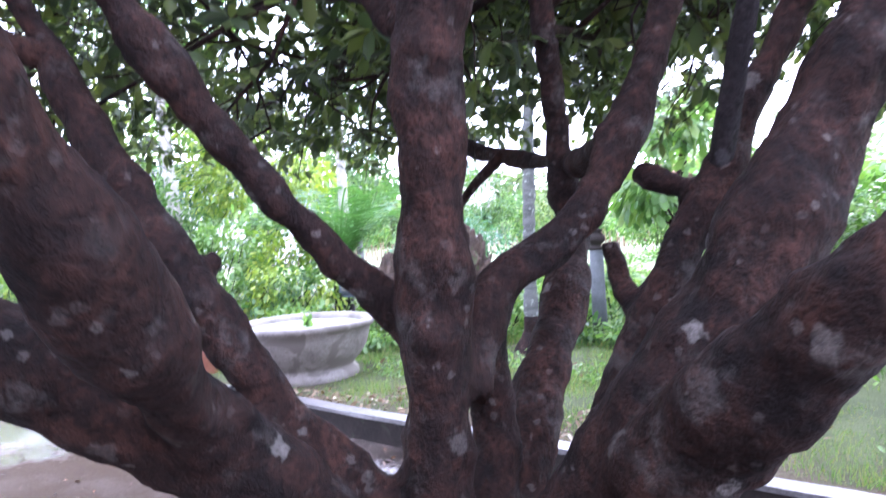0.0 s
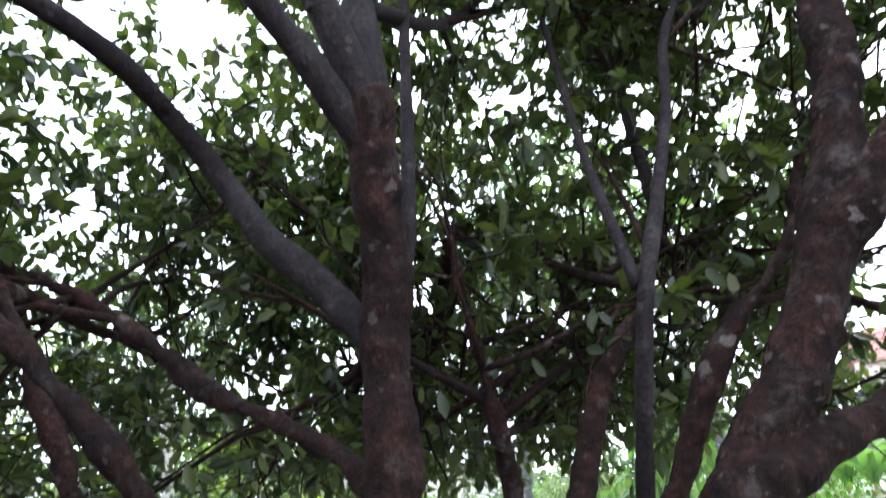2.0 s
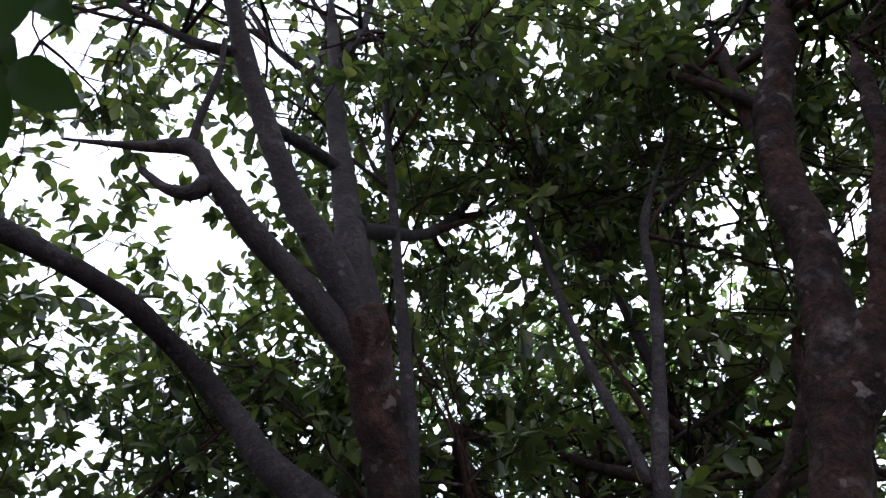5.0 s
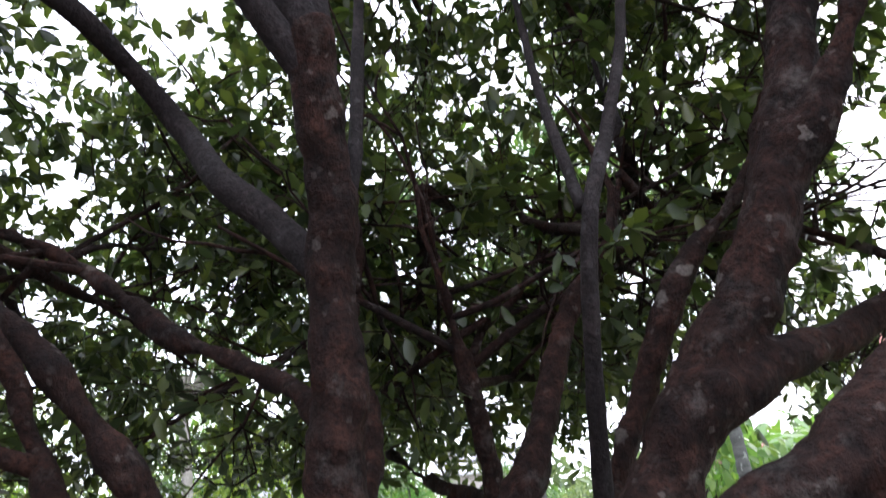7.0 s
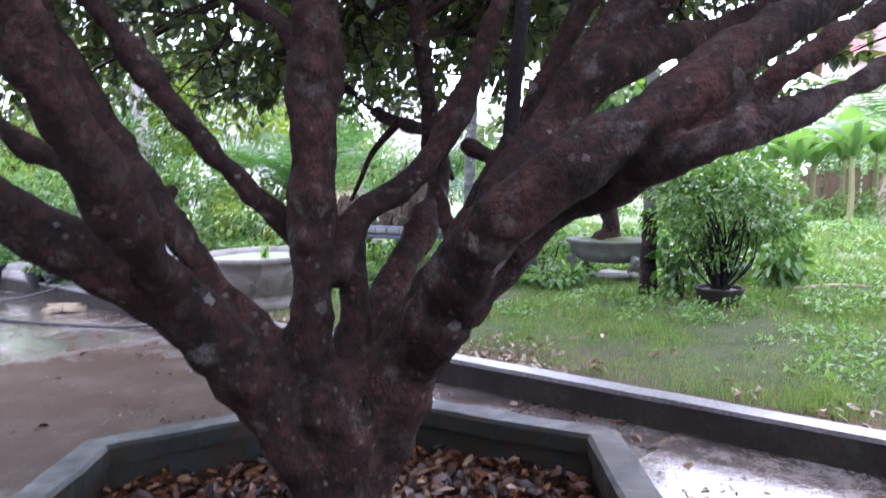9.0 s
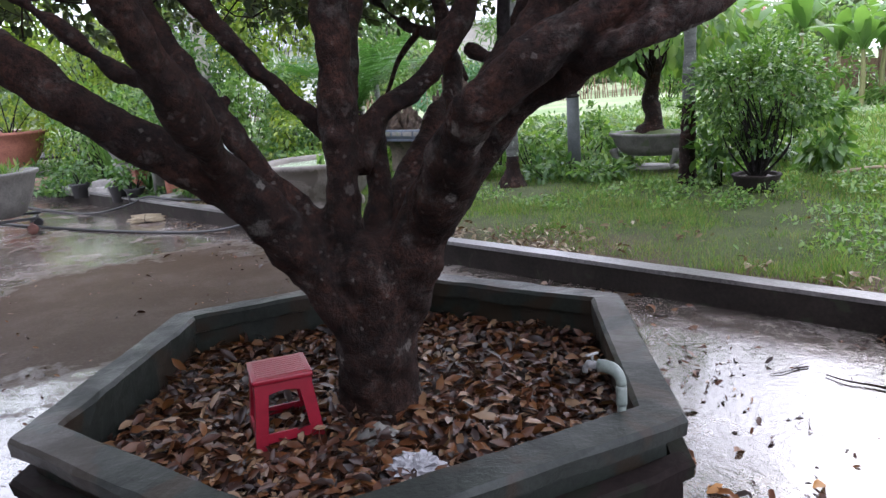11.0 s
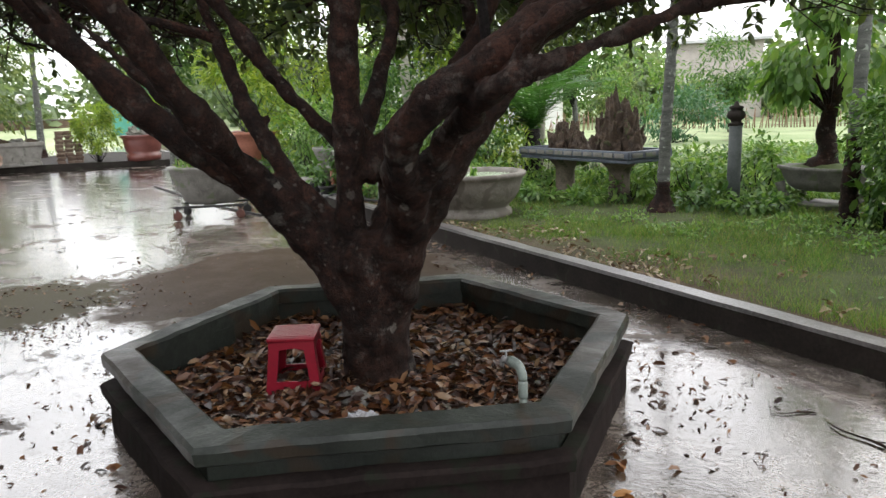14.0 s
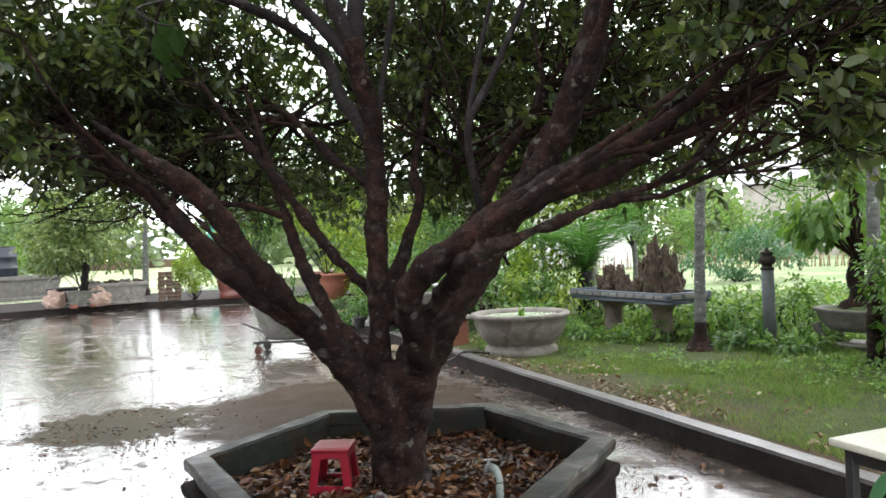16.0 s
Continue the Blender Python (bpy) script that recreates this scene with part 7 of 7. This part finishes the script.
def house(at, turn, w, d, h, rise, wall, roof, label, windows):
    ob = thing("house", Matrix.Translation(at) @ pose(0, 0, 0, 0, 0, turn), label, "house", "far houses")
    bm = bmesh.new()
    block(bm, (w, d, h), (0, 0, 0), 0, 0.03)
    part("wall", bm, wall, ob, "", False)
    bm = bmesh.new()
    o = 0.5
    e = [(-w / 2 - o, -d / 2 - o, h), (w / 2 + o, -d / 2 - o, h), (w / 2 + o, d / 2 + o, h), (-w / 2 - o, d / 2 + o, h), (-w / 2 - o, 0, h + rise), (w / 2 + o, 0, h + rise)]
    lo = [bm.verts.new(v) for v in e]
    hi = [bm.verts.new((v[0], v[1], v[2] + 0.16)) for v in e]
    for s in (hi, lo[::1]):
        bm.faces.new((s[0], s[1], s[5], s[4]))
        bm.faces.new((s[2], s[3], s[4], s[5]))
    for i, j in ((0, 1), (1, 5), (5, 2), (2, 3), (3, 4), (4, 0)):
        bm.faces.new((lo[i], lo[j], hi[j], hi[i]))
    bmesh.ops.recalc_face_normals(bm, faces=bm.faces)
    part("roof", bm, roof, ob, "", False)
    for s in (-1, 1):
        bm = bmesh.new()
        g = [bm.verts.new(v) for v in ((s * w / 2, -d / 2, h), (s * w / 2, d / 2, h), (s * w / 2, 0, h + rise))]
        g2 = [bm.verts.new((v.co.x - s * 0.2, v.co.y, v.co.z)) for v in g]
        bm.faces.new(g)
        bm.faces.new(g2[::-1])
        for i in range(3):
            bm.faces.new((g[i], g[(i + 1) % 3], g2[(i + 1) % 3], g2[i]))
        part("gable", bm, wall, ob, "", False)
    for k in range(windows):
        x = -w / 2 + w * (k + 0.7) / (windows + 0.4)
        bm = bmesh.new()
        block(bm, (1.3, 0.12, 1.4), (x, -d / 2 - 0.02, 1.1), 0, 0.02)
        wf = part("window", bm, WALL_WHITE, ob)
        for s in (-1, 1):
            bm = bmesh.new()
            block(bm, (0.52, 0.04, 1.2), (x + s * 0.3, -d / 2 - 0.09, 1.2), 0, 0.01)
            part("pane", bm, GLASS_DARK, wf)
    return ob


house((-6.6, 49, GZ), 8, 5.4, 4, 4.6, 1.6, mottled("stained_wall", (0.34, 0.3, 0.28), (0.55, 0.5, 0.47), 1.5, 12, 0.8, 0.2), mottled("pale_roof", (0.42, 0.42, 0.43), (0.62, 0.62, 0.63), 2, 12, 0.7, 0.3), "pale house under a washed-out grey roof", 2)
house((-17, 36, GZ), 20, 9, 7, 3.2, 2.2, WALL_WHITE, mottled("grey_roof", (0.2, 0.2, 0.21), (0.4, 0.4, 0.42), 2, 12, 0.7, 0.3), "pale house under a grey roof beyond the shrubs", 2)
house((19.0, 43, GZ), -15, 3.4, 5, 6.8, 2.0, mottled("pink_plaster", (0.5, 0.38, 0.35), (0.7, 0.58, 0.55), 2, 12, 0.8, 0.2), ROOF_RED, "tall pinkish house with a red roof", 2)
house((9.0, 48, GZ), -4, 3, 4, 3.6, 0.8, BRICK_WALL, ROOF_RED, "narrow brick house beyond the field", 1)
house((-37, 28, GZ), 50, 2.2, 3, 3.6, 0.6, TEAL, mottled("sheet_roof", (0.25, 0.3, 0.3), (0.4, 0.45, 0.45), 2, 12, 0.6, 0.2), "teal sheet-metal shed beyond the court", 0)


def low_wall(at, turn, length, height, label):
    ob = thing("low_wall", Matrix.Translation(at) @ pose(0, 0, 0, 0, 0, turn), label, "wall", "low walls")
    bm = bmesh.new()
    block(bm, (length, 0.2, height), (0, 0, -0.05), 0, 0.02)
    part("wall", bm, BRICK_WALL, ob)
    bm = bmesh.new()
    block(bm, (length + 0.1, 0.3, 0.1), (0, 0, height - 0.046), 0, 0.02)
    part("coping", bm, CEMENT, ob)
    return ob


bm = bmesh.new()
near, over, far_ = [], [], []
for k in range(15):
    q = Vector((0.516, 0.856, 0)) * (k - 7) * 2.4
    near.append(bm.verts.new(Vector((-33.0, 20.0, -0.1)) + q))
    over.append(bm.verts.new(Vector((-42.0, 25.3, 0.85 + 0.12 * noise.noise(q * 0.2))) + q))
    far_.append(bm.verts.new(Vector((-55.0, 33.0, 1.25)) + q))
for k in range(14):
    bm.faces.new((near[k], near[k + 1], over[k + 1], over[k]))
    bm.faces.new((over[k], over[k + 1], far_[k + 1], far_[k]))
tagged(part("bank", bm, mottled("pale_field", (0.3, 0.37, 0.2), (0.5, 0.55, 0.34), 0.6, 9, 0.9, 0.4, 0.2, 0.02), None), "pale grassy bank rising beyond the court", "field", "", "structure")
low_wall((-46.5, 28.0, 0.95), 58, 13, 0.62, "pinkish brick wall with a cement coping in the field")
for k in range(8):
    shrub((-15.0 + 3.1 * k, 41 + 2.0 * math.sin(2.1 * k), GZ), (2.4, 1.8, 1.2 + 0.35 * (k % 3)), 1500, (LEAF_LIGHT, PALE_LEAF)[k % 2], "wide green thicket before the far houses", 240 + k, 0.3, 0.4, 0.3, 8, "thicket", "far thickets", 20)


def stick_fence():
    """A ragged fence of thin reddish sticks, far across the field."""
    rng = np.random.default_rng(83)
    bm = bmesh.new()
    for k in range(230):
        x, h = -14 + 0.122 * k + rng.normal(0, 0.03), rng.uniform(0.35, 0.95)
        tube(bm, [Vector((x, rng.normal(0, 0.05), -0.05)), Vector((x + rng.normal(0, 0.05), rng.normal(0, 0.05), h))], [0.028, 0.016], 5)
    ob = part("stick_fence", bm, mottled("reddish_sticks", (0.13, 0.065, 0.04), (0.32, 0.19, 0.13), 5, 30, 0.8, 0.3), None)
    ob.matrix_basis = pose(-3, 32, GZ, 0, 0, 2)
    tagged(ob, "ragged fence of reddish sticks across the field", "fence", "", "stuff")


stick_fence()
shrub((-2.55, 28.6, GZ), (1.5, 1.5, 1.2), 2800, LEAF_MID, "rounded dark green tree in the field", 170, 0.2, 0.3, 5.4, 8, "field_tree", "", 22)
shrub((-3.2, 22, GZ), (2.2, 1.6, 0.8), 1800, leafy("bluish_leaf", [(0.03, 0.09, 0.05), (0.07, 0.15, 0.08)], 0.5, 0.3), "bluish-green low thicket in the field", 171, 0.2, 0.3, 0.4, 8, "thicket", "", 16)


for k, (x, y, r, h) in enumerate([(14.6, 33, 2.6, 2.3), (17.8, 34, 2.4, 2.2), (9.0, 36, 2.2, 1.6), (4.5, 37, 2.4, 1.7)]):
    shrub((x, y, GZ), (r, r, h), 2400, (LEAF_LIGHT, LEAF_MID)[k % 2], "rounded green tree across the field", 175 + k, 0.26, 0.4, 0.6, 8, "field_tree", "", 22)
for k in range(7):
    shrub((4.6 + 1.3 * k, 19.7 - 0.28 * k, GZ), (0.9, 0.5, 0.35 + 0.08 * (k % 3)), 520, LEAF_LIGHT, "tall leafy weeds before the board fence", 180 + k, 0.16, 0.4, 0.3, 6, "weed_clump", "weeds before the fence")


def far_trees():
    """The belt of trees and thickets that closes the view all round, its haze put into the leaf colour."""
    rng = np.random.default_rng(77)
    places, heads = [], []
    for k in range(230):
        a = rng.uniform(radians(20), radians(215))
        d = rng.uniform(46, 75)
        h = rng.uniform(3.6, 7.0) * (1.3 if k % 6 == 0 else 1)
        w = rng.uniform(2.0, 4.0)
        c = (d * math.cos(a), 2 + d * math.sin(a), h * 0.55)
        p, hd = shrub_leaves(rng, c, (w, w, h * 0.6), 230, 10, hollow=0.35)
        places.append(p)
        heads.append(hd)
    p, h = np.concatenate(places), np.concatenate(heads)
    p[:, 2] = np.maximum(p[:, 2], 0.1)
    v, f = leaves(rng, p, h, 0.75, 0.6, 0.2)
    # leaf tones lightened and greyed to stand in for rain haze
    return tagged(leaf_mesh("far_trees", v, f, leafy("far_haze_leaf", [(0.09, 0.13, 0.075), (0.15, 0.2, 0.12), (0.22, 0.27, 0.17)], 0.8, 0.3)), "belt of far trees and thickets, haze painted into the leaves", "trees", "", "stuff")


far_trees()


def grass():
    """Blades over the lawn, thick near the kerb's far side and thinning out with distance."""
    rng = np.random.default_rng(41)
    n = 380000
    u, v = rng.uniform(-7, 9, n), rng.uniform(0.1, 1, n) ** 1.5 * 12
    x, y = K0.x + KU.x * u + KV.x * v, K0.y + KU.y * u + KV.y * v
    bare = np.array([noise.noise(Vector((a * 0.6, b * 0.6, 0))) + 0.4 * noise.noise(Vector((a * 2, b * 2, 4))) for a, b in zip(x, y)])
    keep = 1.25 * bare - 0.8 * np.exp(-((v - 0.2) / 0.75) ** 2) > -0.26 + 0.25 * rng.normal(0, 1, n)
    x, y, v = x[keep], y[keep], v[keep]
    n = len(x)
    tall = rng.uniform(0.015, 0.085, n) * (0.75 + 0.9 * np.clip(bare[keep] + 0.25, 0, 0.8)) * (0.7 + 0.9 * np.clip((v - 3.0) / 4, 0, 1.6))
    tuft = np.array([noise.noise(Vector((a * 2.6, b * 2.6, 9))) for a, b in zip(x, y)])
    tall *= 0.75 + 2.2 * np.clip(tuft - 0.05, 0, 0.6)
    lean = rng.normal(0, 0.6, (n, 2)) * tall[:, None]
    a = rng.uniform(0, math.pi, n)
    w = 0.003 + 0.0009 * v
    dx, dy = np.cos(a) * w, np.sin(a) * w
    z = np.full(n, GZ - 0.02)
    vt = np.empty((n, 3, 3))
    vt[:, 0] = np.stack([x - dx, y - dy, z], 1)
    vt[:, 1] = np.stack([x + dx, y + dy, z], 1)
    vt[:, 2] = np.stack([x + lean[:, 0], y + lean[:, 1], z + tall + 0.03], 1)
    f = np.arange(n * 3).reshape(-1, 3)
    return tagged(leaf_mesh("grass", vt.reshape(-1, 3), f, GRASS), "uneven green lawn grass with bare patches", "grass", "", "stuff")


grass()
